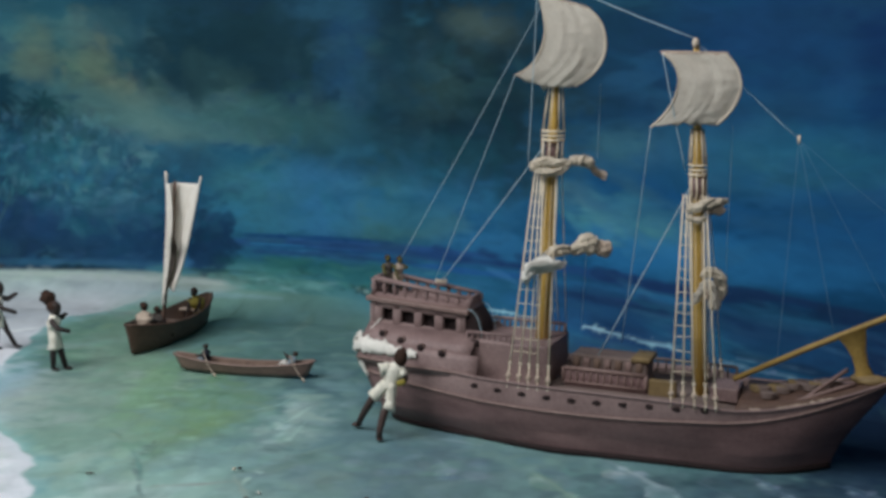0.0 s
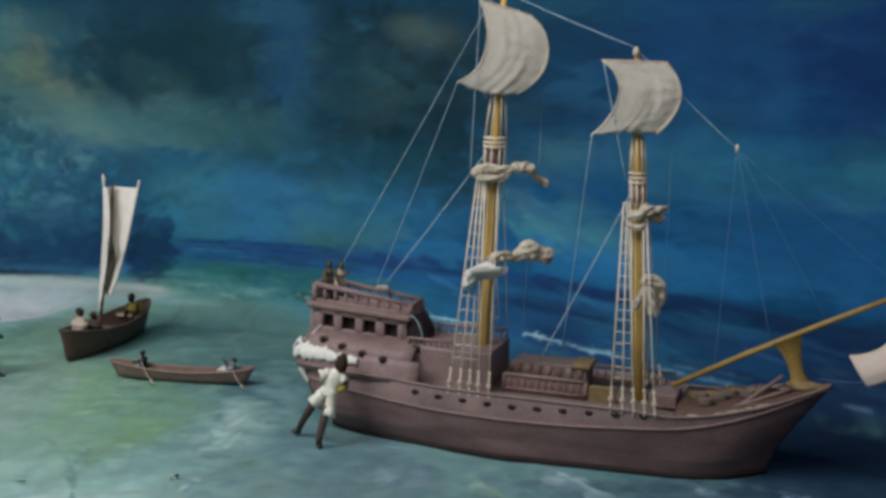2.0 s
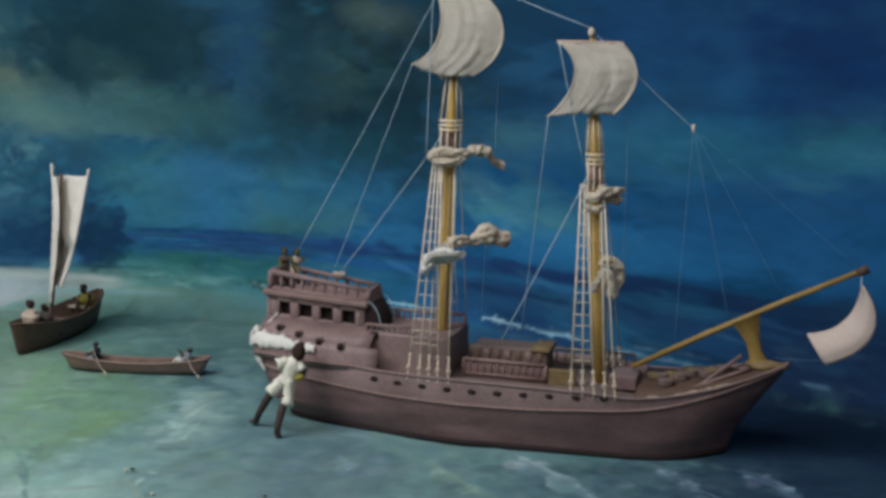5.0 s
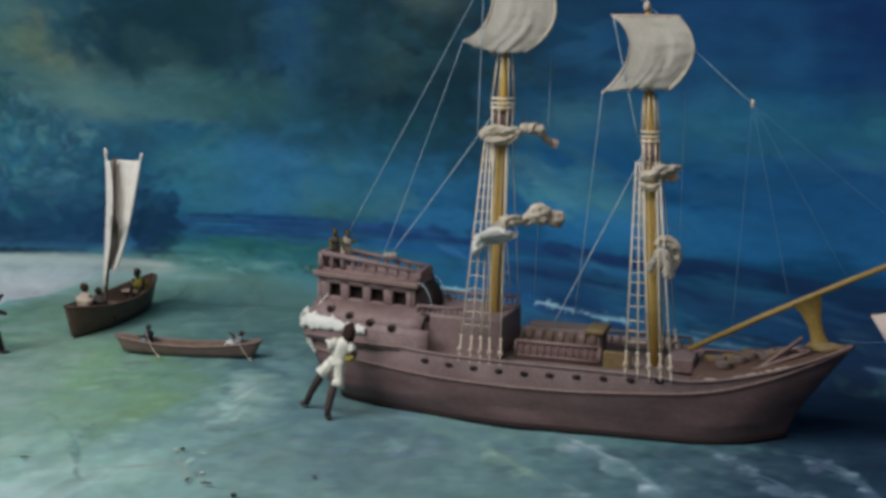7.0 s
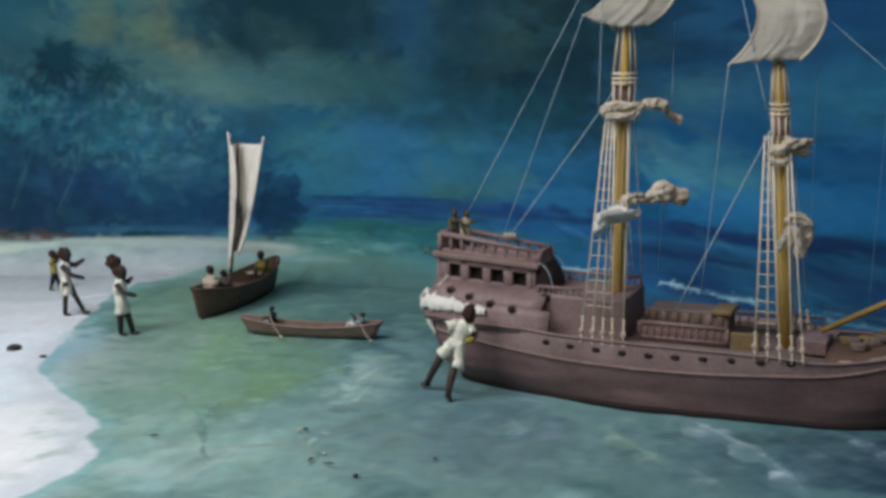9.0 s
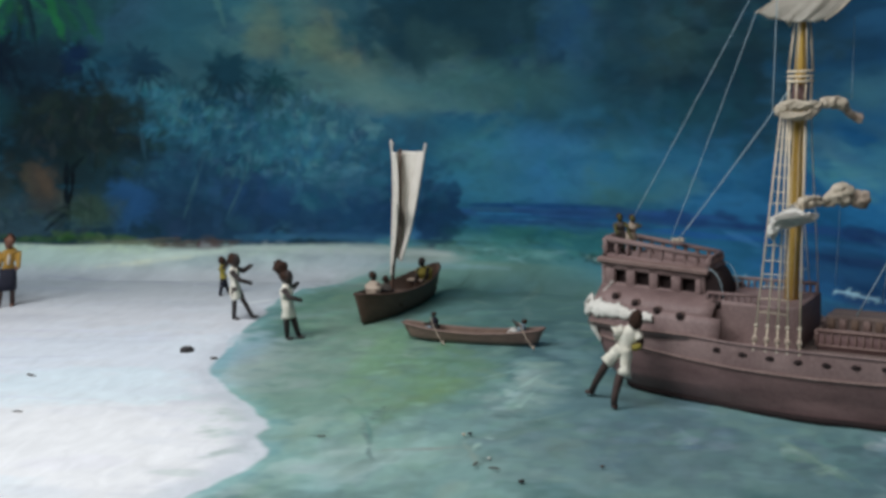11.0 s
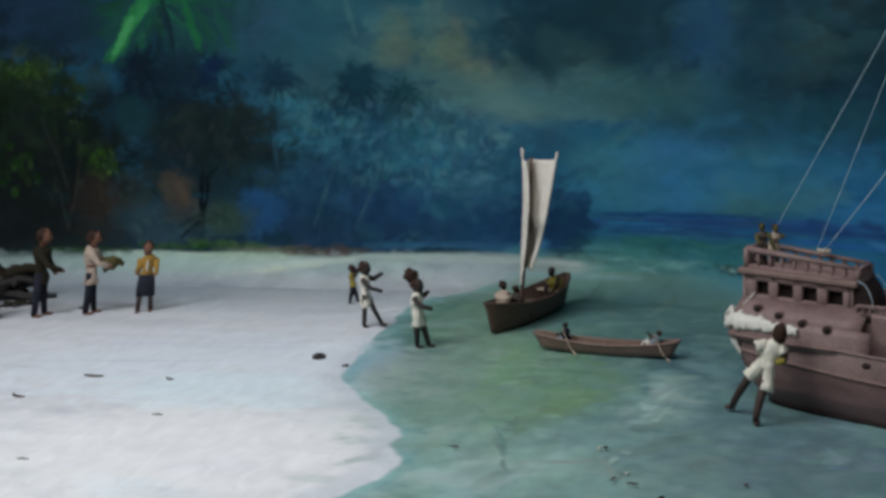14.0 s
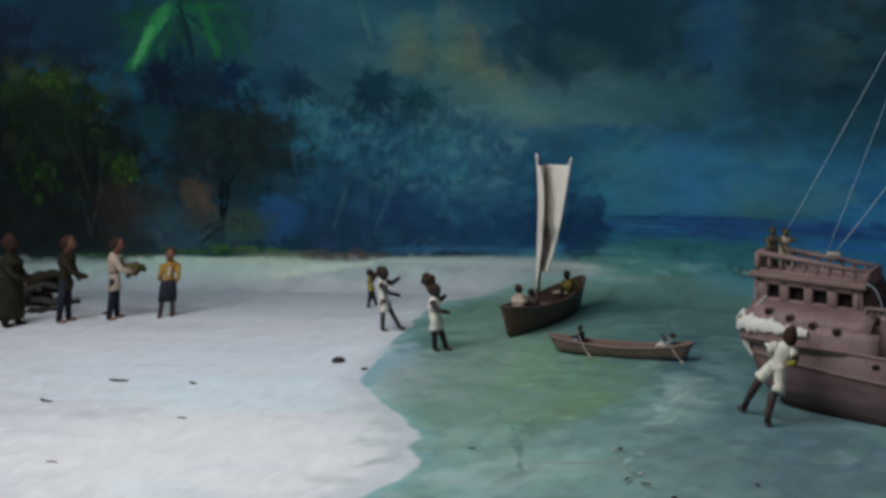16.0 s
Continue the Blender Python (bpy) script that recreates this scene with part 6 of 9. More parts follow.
ground.stroke(0.267, 1.459, 0.290, 1.360, 0.0073, (165, 188, 195), 0.22, 0.0033)
ground.dabs(12, 0.277, 1.397, 0.017, 0.020, 0.0081, 0.0093, (165, 188, 195), 0.5, -50, 22, 16)
ground.dabs(8, 0.273, 1.380, 0.021, 0.024, 0.0118, 0.0153, (112, 142, 151), 0.45, -45, 25, 12)
ground.stroke(0.059, 1.545, 0.095, 1.490, 0.0169, (107, 139, 131), 0.35, 0.0022)
ground.stroke(0.064, 1.550, 0.099, 1.495, 0.0092, (107, 139, 131), 0.35, -0.0033)
ground.stroke(0.059, 1.553, 0.096, 1.498, 0.0046, (138, 168, 159), 0.22, 0.0033)
ground.dabs(12, 0.077, 1.517, 0.017, 0.015, 0.0058, 0.0070, (138, 168, 159), 0.5, -50, 22, 16)
ground.dabs(8, 0.077, 1.505, 0.019, 0.017, 0.0076, 0.0108, (107, 139, 131), 0.45, -45, 25, 12)
ground.stroke(0.095, 1.490, 0.126, 1.435, 0.0169, (107, 139, 131), 0.35, 0.0022)
ground.stroke(0.100, 1.495, 0.129, 1.439, 0.0092, (107, 139, 131), 0.35, -0.0033)
ground.stroke(0.096, 1.498, 0.127, 1.442, 0.0046, (138, 168, 159), 0.22, 0.0033)
ground.dabs(12, 0.111, 1.462, 0.015, 0.014, 0.0056, 0.0065, (138, 168, 159), 0.5, -50, 22, 16)
ground.dabs(8, 0.110, 1.450, 0.017, 0.017, 0.0074, 0.0108, (107, 139, 131), 0.45, -45, 25, 12)
ground.stroke(0.382, 1.540, 0.408, 1.499, 0.0169, (86, 110, 126), 0.35, 0.0022)
ground.stroke(0.388, 1.545, 0.413, 1.504, 0.0092, (86, 110, 126), 0.35, -0.0033)
ground.stroke(0.384, 1.549, 0.410, 1.507, 0.0046, (120, 145, 161), 0.22, 0.0033)
ground.dabs(12, 0.395, 1.520, 0.016, 0.014, 0.0059, 0.0065, (120, 145, 161), 0.5, -50, 22, 16)
ground.dabs(8, 0.392, 1.507, 0.018, 0.017, 0.0078, 0.0108, (86, 110, 126), 0.45, -45, 25, 12)
ground.stroke(0.408, 1.499, 0.424, 1.448, 0.0169, (86, 110, 126), 0.35, 0.0022)
ground.stroke(0.414, 1.504, 0.428, 1.452, 0.0092, (86, 110, 126), 0.35, -0.0033)
ground.stroke(0.410, 1.507, 0.426, 1.455, 0.0046, (120, 145, 161), 0.22, 0.0033)
ground.dabs(12, 0.416, 1.473, 0.013, 0.014, 0.0057, 0.0065, (120, 145, 161), 0.5, -50, 22, 16)
ground.dabs(8, 0.413, 1.461, 0.015, 0.017, 0.0077, 0.0108, (86, 110, 126), 0.45, -45, 25, 12)
ground.stroke(0.418, 1.421, 0.453, 1.388, 0.0218, (81, 105, 125), 0.35, 0.0022)
ground.stroke(0.424, 1.426, 0.458, 1.393, 0.0119, (81, 105, 125), 0.35, -0.0033)
ground.stroke(0.421, 1.430, 0.456, 1.396, 0.0059, (117, 140, 158), 0.22, 0.0033)
ground.dabs(12, 0.436, 1.404, 0.019, 0.016, 0.0068, 0.0075, (117, 140, 158), 0.5, -50, 22, 16)
ground.dabs(8, 0.432, 1.390, 0.022, 0.019, 0.0092, 0.0121, (81, 105, 125), 0.45, -45, 25, 12)
ground.stroke(0.453, 1.388, 0.487, 1.357, 0.0218, (81, 105, 125), 0.35, 0.0022)
ground.stroke(0.459, 1.393, 0.492, 1.362, 0.0119, (81, 105, 125), 0.35, -0.0033)
ground.stroke(0.456, 1.396, 0.490, 1.366, 0.0059, (117, 140, 158), 0.22, 0.0033)
ground.dabs(12, 0.470, 1.372, 0.019, 0.016, 0.0068, 0.0075, (117, 140, 158), 0.5, -50, 22, 16)
ground.dabs(8, 0.466, 1.359, 0.022, 0.018, 0.0092, 0.0115, (81, 105, 125), 0.45, -45, 25, 12)
ground.stroke(0.510, 1.522, 0.543, 1.477, 0.0169, (77, 101, 123), 0.35, 0.0022)
ground.stroke(0.517, 1.527, 0.548, 1.482, 0.0092, (77, 101, 123), 0.35, -0.0033)
ground.stroke(0.513, 1.530, 0.546, 1.485, 0.0046, (117, 140, 160), 0.22, 0.0033)
ground.dabs(12, 0.527, 1.499, 0.020, 0.015, 0.0056, 0.0070, (117, 140, 160), 0.5, -50, 22, 16)
ground.dabs(8, 0.523, 1.487, 0.023, 0.017, 0.0075, 0.0108, (77, 101, 123), 0.45, -45, 25, 12)
ground.stroke(0.543, 1.477, 0.556, 1.427, 0.0169, (77, 101, 123), 0.35, 0.0022)
ground.stroke(0.549, 1.482, 0.561, 1.431, 0.0092, (77, 101, 123), 0.35, -0.0033)
ground.stroke(0.546, 1.485, 0.559, 1.434, 0.0046, (117, 140, 160), 0.22, 0.0033)
ground.dabs(12, 0.550, 1.452, 0.013, 0.013, 0.0054, 0.0061, (117, 140, 160), 0.5, -50, 22, 16)
ground.dabs(8, 0.546, 1.440, 0.015, 0.016, 0.0074, 0.0102, (77, 101, 123), 0.45, -45, 25, 12)
ground.stroke(0.556, 1.427, 0.547, 1.354, 0.0169, (77, 101, 123), 0.35, 0.0022)
ground.stroke(0.562, 1.431, 0.552, 1.358, 0.0092, (77, 101, 123), 0.35, -0.0033)
ground.stroke(0.559, 1.434, 0.550, 1.360, 0.0046, (117, 140, 160), 0.22, 0.0033)
ground.dabs(12, 0.551, 1.390, 0.008, 0.012, 0.0053, 0.0056, (117, 140, 160), 0.5, -50, 22, 16)
ground.dabs(8, 0.547, 1.379, 0.010, 0.015, 0.0078, 0.0095, (77, 101, 123), 0.45, -45, 25, 12)
ground.stroke(0.161, 1.411, 0.191, 1.350, 0.0194, (98, 129, 134), 0.35, 0.0022)
ground.stroke(0.166, 1.416, 0.194, 1.354, 0.0106, (98, 129, 134), 0.35, -0.0033)
ground.stroke(0.162, 1.419, 0.192, 1.357, 0.0053, (125, 155, 159), 0.22, 0.0033)
ground.dabs(12, 0.176, 1.380, 0.016, 0.014, 0.0061, 0.0065, (125, 155, 159), 0.5, -50, 22, 16)
ground.dabs(8, 0.175, 1.368, 0.018, 0.016, 0.0081, 0.0102, (98, 129, 134), 0.45, -45, 25, 12)
ground.stroke(-0.078, 1.589, -0.051, 1.517, 0.0194, (98, 125, 139), 0.35, 0.0022)
ground.stroke(-0.074, 1.595, -0.048, 1.523, 0.0106, (98, 125, 139), 0.35, -0.0033)
ground.stroke(-0.079, 1.599, -0.051, 1.526, 0.0053, (125, 151, 162), 0.22, 0.0033)
ground.dabs(12, -0.065, 1.552, 0.011, 0.017, 0.0070, 0.0079, (125, 151, 162), 0.5, -50, 22, 16)
ground.dabs(8, -0.064, 1.537, 0.012, 0.021, 0.0090, 0.0134, (98, 125, 139), 0.45, -45, 25, 12)
ground.dabs(60, 0.204, 1.452, 0.169, 0.103, 0.0115, 0.0202, (82, 109, 117), 0.3, -30, 40, 10)
ground.dabs(30, 0.467, 1.431, 0.113, 0.086, 0.0105, 0.0150, (47, 68, 88), 0.35, -30, 30, 8)
ground.dabs(24, -0.328, 1.722, 0.054, 0.158, 0.0180, 0.0379, (134, 164, 164), 0.3, 0, 50, 10)
ground.dabs(20, -0.166, 1.950, 0.061, 0.158, 0.0183, 0.0395, (67, 100, 109), 0.35, 0, 50, 10)
ground.dabs(30, -0.505, 1.813, 0.113, 0.213, 0.0188, 0.0497, (102, 138, 105), 0.28, 0, 50, 12)
ground.dab(-0.995, 2.756, 0.240, 0.181, (152, 153, 158), 0.5, 0, 1.2, 0.5)
ground.dabs(50, -0.427, 1.517, 0.208, 0.205, 0.0128, 0.0308, (115, 144, 134), 0.35, 0, 70, 12)
ground.dabs(40, -0.211, 1.517, 0.160, 0.149, 0.0128, 0.0273, (102, 131, 131), 0.35, 0, 70, 12)
ground.dab(-0.655, 1.987, 0.145, 0.256, (102, 132, 112), 0.4, 0, 1.3, 0.5)
ground.dab(-0.653, 1.722, 0.108, 0.192, (131, 157, 145), 0.35, 0, 1.3, 0.5)
ground.dabs(14, -0.320, 1.782, 0.028, 0.205, 0.0149, 0.0342, (156, 181, 172), 0.35, 60, 40, 10)
ground.dabs(10, -0.530, 1.588, 0.012, 0.062, 0.0043, 0.0103, (73, 92, 91), 0.5, 60, 40, 8)
ground.dabs(8, -0.351, 1.517, 0.021, 0.033, 0.0040, 0.0071, (167, 194, 188), 0.5, 0, 60, 12)
ground.dabs(8, -0.329, 1.431, 0.020, 0.021, 0.0031, 0.0063, (59, 77, 78), 0.5, 0, 60, 8)
ground.stroke(-0.525, 1.530, -0.503, 1.485, 0.0077, (94, 118, 120), 0.5, 0.0033)
ground.stroke(-0.499, 1.474, -0.481, 1.432, 0.0066, (90, 114, 116), 0.5, -0.0033)
ground.stroke(-0.617, 1.706, -0.589, 1.667, 0.0066, (101, 126, 104), 0.5, 0.0000)
ground.stroke(-0.372, 1.510, -0.336, 1.428, 0.0088, (141, 160, 151), 0.35, 0.0033)
ground.stroke(-0.481, 1.466, -0.376, 1.490, 0.0099, (141, 146, 142), 0.3, 0.0000)
ground.dabs(16, -0.484, 1.718, 0.045, 0.055, 0.0107, 0.0244, (107, 134, 96), 0.25, 0, 50, 12)
ground.dab(-0.414, 1.629, 0.050, 0.082, (87, 122, 131), 0.4, 0, 1.3, 0.5)
ground.dabs(14, -0.344, 1.711, 0.042, 0.059, 0.0133, 0.0265, (131, 157, 154), 0.4, 30, 30, 10)
ground.dabs(12, -0.312, 1.620, 0.048, 0.052, 0.0143, 0.0156, (70, 98, 101), 0.35, 15, 25, 8)
ground.dab(-0.907, 1.964, 0.034, 0.130, (141, 183, 206), 0.35, 0, 1.3, 0.5)
ground.dab(-0.523, 1.329, 0.029, 0.038, (145, 185, 190), 0.4, 0, 1.3, 0.5)
ground.dabs(14, -0.590, 1.598, 0.052, 0.112, 0.0121, 0.0280, (133, 161, 146), 0.3, 0, 60, 10)
ground.dab(-0.782, 1.919, 0.118, 0.210, (137, 159, 151), 0.35, 0, 1.3, 0.5)
ground.dab(-0.692, 2.052, 0.133, 0.185, (124, 152, 137), 0.3, 0, 1.3, 0.5)
ground.dab(-0.902, 1.948, 0.038, 0.117, (142, 177, 192), 0.4, 0, 1.2, 0.5)
ground.dabs(30, -0.771, 1.920, 0.118, 0.210, 0.0150, 0.0378, (144, 166, 159), 0.3, 0, 60, 10)
ground.dabs(16, -0.551, 1.943, 0.041, 0.119, 0.0124, 0.0357, (104, 148, 110), 0.35, 0, 60, 10)
ground.dabs(12, -0.571, 1.980, 0.017, 0.107, 0.0064, 0.0247, (154, 185, 166), 0.3, 0, 60, 10)
ground.dab(-0.784, 2.342, 0.102, 0.177, (130, 155, 141), 0.3, 0, 1.3, 0.5)
# crisper touches of the brush on the shallows
ground.dab(-0.626, 1.991, 0.032, 0.215, (110, 161, 110), 0.35, 0, 1.0, 0.5)
ground.dab(-0.469, 1.757, 0.034, 0.077, (123, 166, 94), 0.20, 0, 1.0, 0.5)
ground.dabs(20, -0.551, 1.816, 0.057, 0.145, 0.0134, 0.0273, (125, 170, 123), 0.15, 0, 30, 12)
ground.stroke(-0.349, 1.739, -0.317, 1.843, 0.0096, (168, 202, 195), 0.28, 0.0)
ground.stroke(-0.320, 1.675, -0.308, 1.769, 0.0075, (157, 193, 188), 0.25, 0.0)
ground.stroke(-0.376, 1.841, -0.357, 1.905, 0.0074, (143, 184, 179), 0.25, 0.0)
ground.dabs(16, -0.336, 1.777, 0.035, 0.116, 0.0088, 0.0153, (164, 197, 193), 0.4, 0, 30, 12)
ground.stroke(-0.556, 1.615, -0.502, 1.492, 0.0052, (83, 125, 121), 0.35, 0.004)
ground.stroke(-0.622, 1.709, -0.593, 1.683, 0.0046, (78, 123, 116), 0.5, 0.0)
ground.stroke(-0.539, 1.580, -0.520, 1.605, 0.0042, (90, 132, 123), 0.4, 0.0)
ground.stroke(-0.606, 1.518, -0.578, 1.512, 0.0033, (67, 103, 99), 0.4, 0.0)
ground.dabs(60, -0.570, 1.780, 0.222, 0.348, 0.0132, 0.0132, (108, 159, 148), 0.16, 0, 50, 12)
ground.dabs(50, -0.570, 1.780, 0.222, 0.348, 0.0114, 0.0132, (164, 206, 190), 0.13, 0, 50, 12)
ground.dabs(24, -0.750, 2.152, 0.104, 0.211, 0.0140, 0.0195, (116, 168, 143), 0.18, 0, 30, 12)
ground.dabs(30, -0.590, 2.371, 0.144, 0.243, 0.0171, 0.0223, (78, 130, 125), 0.2, 0, 30, 12)
ground.dabs(24, -0.537, 2.614, 0.143, 0.212, 0.0210, 0.0265, (69, 121, 128), 0.2, 0, 30, 12)
ground.stroke(-1.256, 2.467, -1.069, 2.518, 0.0103, (197, 204, 220), 0.25, 0.0)
ground.stroke(-1.423, 2.084, -1.061, 2.063, 0.0107, (220, 224, 240), 0.25, 0.0)
ground.stroke(-1.635, 2.288, -1.266, 2.365, 0.0106, (208, 213, 228), 0.25, 0.0)
ground.stroke(-1.609, 1.872, -1.208, 1.791, 0.0104, (224, 228, 242), 0.2, 0.0)
ground.stroke(0.183, 1.600, 0.244, 1.507, 0.0050, (150, 172, 180), 0.5, 0.003)
ground.stroke(0.242, 1.520, 0.280, 1.443, 0.0040, (128, 152, 164), 0.45, 0.003)
ground.stroke(0.296, 1.534, 0.346, 1.452, 0.0040, (92, 116, 132), 0.5, 0.003)
ground.stroke(0.389, 1.554, 0.420, 1.457, 0.0041, (88, 112, 132), 0.5, 0.003)
ground.stroke(0.420, 1.457, 0.458, 1.405, 0.0038, (92, 116, 138), 0.45, 0.003)
ground.stroke(0.497, 1.536, 0.546, 1.445, 0.0040, (84, 108, 134), 0.5, 0.003)
ground.stroke(0.541, 1.454, 0.555, 1.390, 0.0031, (92, 116, 140), 0.45, 0.003)
ground.stroke(0.064, 1.556, 0.115, 1.467, 0.0049, (116, 146, 136), 0.45, 0.003)
ground.stroke(0.116, 1.475, 0.148, 1.410, 0.0039, (108, 138, 132), 0.4, 0.003)
ground.dabs(40, 0.246, 1.468, 0.170, 0.090, 0.0108, 0.0064, (96, 126, 136), 0.22, 0, 25, 12)
ground.dabs(80, -0.324, 1.626, 0.289, 0.238, 0.0110, 0.0105, (120, 158, 148), 0.14, 0, 45, 12)
ground.dabs(70, -0.334, 1.679, 0.298, 0.291, 0.0114, 0.0112, (84, 124, 122), 0.15, 0, 45, 12)
ground.dabs(40, -0.115, 1.554, 0.114, 0.155, 0.0106, 0.0095, (92, 124, 130), 0.16, 0, 40, 12)

ground.wash((134, 146, 140), (1 - sand) * 0.14 * (1 - smooth_step(gx, -0.1, 0.3)))
# sand blue-grey towards the wood: the light's falloff there put into the paint
ground.wash((132, 146, 160), sand * smooth_step(gy + 0.05 * ground.rough, 2.26, 2.52) * (1 - smooth_step(gx, -1.75, -1.25)) * 0.6)
ground.wash((150, 160, 170), sand * smooth_step(gy + 0.05 * ground.rough, 2.15, 2.45) * smooth_step(gx, -1.7, -1.3) * 0.18)
# the sand's rim, laid last so that it meets the water in a clear line
near = 1 - smooth_step(gy, 1.95, 2.2)
ground.wash((212, 216, 224), sand * smooth_step(gx, edge - 0.07, edge - 0.015) * near * 0.85)
ground.wash((118, 166, 170), (1 - sand) * (1 - smooth_step(gx, edge, edge + 0.045)) * near * 0.3)
rise = 0.0016 * ground.field(0.09, 0.05) + 0.0008 * ground.field(0.03, 0.02)
rise = rise * (1 - 0.6 * sand) + 0.004 * smooth_step(-(gx - edge), -0.01, 0.05)
rise -= rise.max()
rise -= 0.03 * smooth_step(gy - (wall_y(gx) - 0.13), 0.02, 0.07)
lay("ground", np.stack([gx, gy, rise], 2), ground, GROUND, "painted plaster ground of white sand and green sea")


# the wall runs down into the ground in a hollow curve, and its paint takes up the ground's colours there
HOLLOW = 0.13
turn_of = np.linspace(0, np.pi / 2, 46)
row_z = np.concatenate([HOLLOW * (1 - np.cos(turn_of)), np.arange(HOLLOW + 0.0034, 0.87, 0.0034)])
row_in = np.concatenate([HOLLOW * (1 - np.sin(turn_of)), np.zeros(len(row_z) - len(turn_of))])
low = np.clip((row_z / mural.cell).astype(int), 0, mural.h - 2)
part_up = np.clip(row_z / mural.cell - low, 0, 1)[:, None, None]
mural.pigment = mural.pigment[low] * (1 - part_up) + mural.pigment[low + 1] * part_up
wall_x = np.tile(mural.u, (len(row_z), 1))
wall_front = wall_y(wall_x) - row_in[:, None]
gi = np.clip(((wall_x - ground.u0) / ground.cell).astype(int), 0, ground.w - 1)
gj = np.clip(((wall_front - ground.v0) / ground.cell).astype(int), 0, ground.h - 1)
take = (1 - smooth_step(row_z, 0.004, 0.052))[:, None, None]
mural.pigment = mural.pigment * (1 - take) + ground.pigment[gj, gi] * take
mural.h = len(row_z)
lay("backdrop", np.stack([wall_x, wall_front, np.tile(row_z[:, None] - 0.0065, (1, mural.w))], 2), mural, MURAL, "curved wall painted with stormy sky, forest and sea")


# ---- the case and the gallery round it: unseen, added to enclose and bounce light ----
def slab(name, label, x0, x1, y0, y1, z0, z1, material):
    bm = bmesh.new()
    box(bm, x0, x1, y0, y1, z0, z1)
    return tagged(part(name, bm, material, smooth=False), label, name.split("_")[0], "", "structure")


bm = bmesh.new()
for x0, x1 in ((-2.72, -1.7), (-1.7, -0.7), (-0.7, 0.3), (0.3, 1.32)):
    steps = [x0 + (x1 - x0) * i / 12 for i in range(13)]
    sheet(bm, [[(x, float(wall_y(x)), 0.87) for x in steps], [(x, float(wall_y(x)), 2.70) for x in steps]], 0.0)
tagged(part("wall_upper", bm, surface("upper_mural_paint", lin(26, 60, 84), lin(18, 44, 64), 0.65, 6, 60, 0.2)), "dark blue upper part of the painted wall", "wall", "", "structure")
slab("wall_west", "plain side wall of the display", -2.80, -2.72, 1.0, 2.80, -0.02, 2.70, DARKPLAIN)
slab("wall_east", "plain side wall of the display", 1.32, 1.40, 1.0, 2.80, -0.02, 2.70, DARKPLAIN)
slab("plinth", "plain front of the display base", -2.80, 1.40, 0.92, 1.0, -0.95, -0.01, PLAIN)
slab("ceiling", "plain grey gallery ceiling", -3.4, 2.4, -3.1, 2.9, 2.70, 2.78, PLAIN)
slab("floor", "dull grey gallery floor", -3.4, 2.4, -3.1, 1.0, -1.03, -0.95, DARKPLAIN)
slab("wall_south", "plain gallery wall", -3.4, 2.4, -3.18, -3.1, -0.95, 2.70, PLAIN)
slab("wall_far_west", "plain gallery wall", -3.48, -3.4, -3.1, 2.9, -0.95, 2.70, PLAIN)
slab("wall_far_east", "plain gallery wall", 2.4, 2.48, -3.1, 2.9, -0.95, 2.70, PLAIN)
slab("wall_north", "plain gallery wall", -3.4, 2.4, 2.82, 2.9, -0.95, 2.70, PLAIN)


# ---- the two-masted model ship ----
ship = thing("sailing_ship", 0.155, 1.73, 0.0, -20, "brown two-masted model sailing ship with cord rigging on painted water", "model ship")


def taper(u, full, end):
    return 1 - max(0.0, (u - full) / (end - full)) ** 2 if u > full else 1.0


def sheer_at(s):
    """The height of the hull's edge: the bulwark amidships, a lower rail rising to the bow."""
    waist = 0.099 + 0.012 * max(0.0, (-0.05 - s) / 0.32) ** 1.5
    bow = 0.093 + 0.051 * (max(0.0, s - 0.225) / 0.24) ** 1.9
    k = min(1.0, max(0.0, (s - 0.17) / 0.08))
    return waist + (bow - waist) * k * k * (3 - 2 * k)


def wale_at(s):
    """The height of the moulded strip along the hull, which meets the rail at the bow."""
    strip = 0.062 + 0.20 * (s + 0.02) ** 2 if s < 0.1 else 0.065 + 0.075 * (s - 0.1) + 0.055 * (max(0.0, s - 0.243) / 0.224) ** 1.7
    return min(strip, sheer_at(s))


def hull_point(u, v, side, inset=0.0):
    """A point of the hull: u from stern to bow, v from waterline to rail. The stem is hollow and rakes out towards the rail."""
    s0, s1 = -0.310 + 0.015 * v - 0.077 * v ** 0.75, 0.376 + 0.089 * v ** 1.8
    s = s0 + (s1 - s0) * u
    aft = 0.68 + 0.32 * min(1.0, u / 0.3) ** 0.6
    rail = 0.109 * aft * taper(u, 0.59, 1.0)
    fore = max(0.0, (u - 0.45) / 0.35)
    end = 1 - max(0.0, (u - 0.78) / 0.22) ** 2.6
    water = 0.100 * (0.2 + 0.8 * min(1.0, u / 0.42) ** 0.6) * (1 - 0.27 * fore) * end
    mid = 0.102 * aft * (1 - 0.16 * fore) * end
    rail -= 0.005 * (1 - min(1.0, max(0.0, (u - 0.6) / 0.2)))
    half = water + (mid - water) * min(1.0, v / 0.35) ** 0.7 if v < 0.35 else mid + (rail - mid) * ((v - 0.35) / 0.65) + 0.004 * math.sin(math.pi * (v - 0.35) / 0.65)
    top = sheer_at(s)
    return Vector((s, side * max(0.0015, half - inset), -0.012 + (top + 0.012) * v))


def hull_at(s, z, side, inset=0.0):
    """The point of the hull's side at a length and a height."""
    v = (z + 0.012) / (sheer_at(s) + 0.012)
    s0, s1 = -0.310 + 0.015 * v - 0.077 * v ** 0.75, 0.376 + 0.089 * v ** 1.8
    return hull_point((s - s0) / (s1 - s0), v, side, inset)


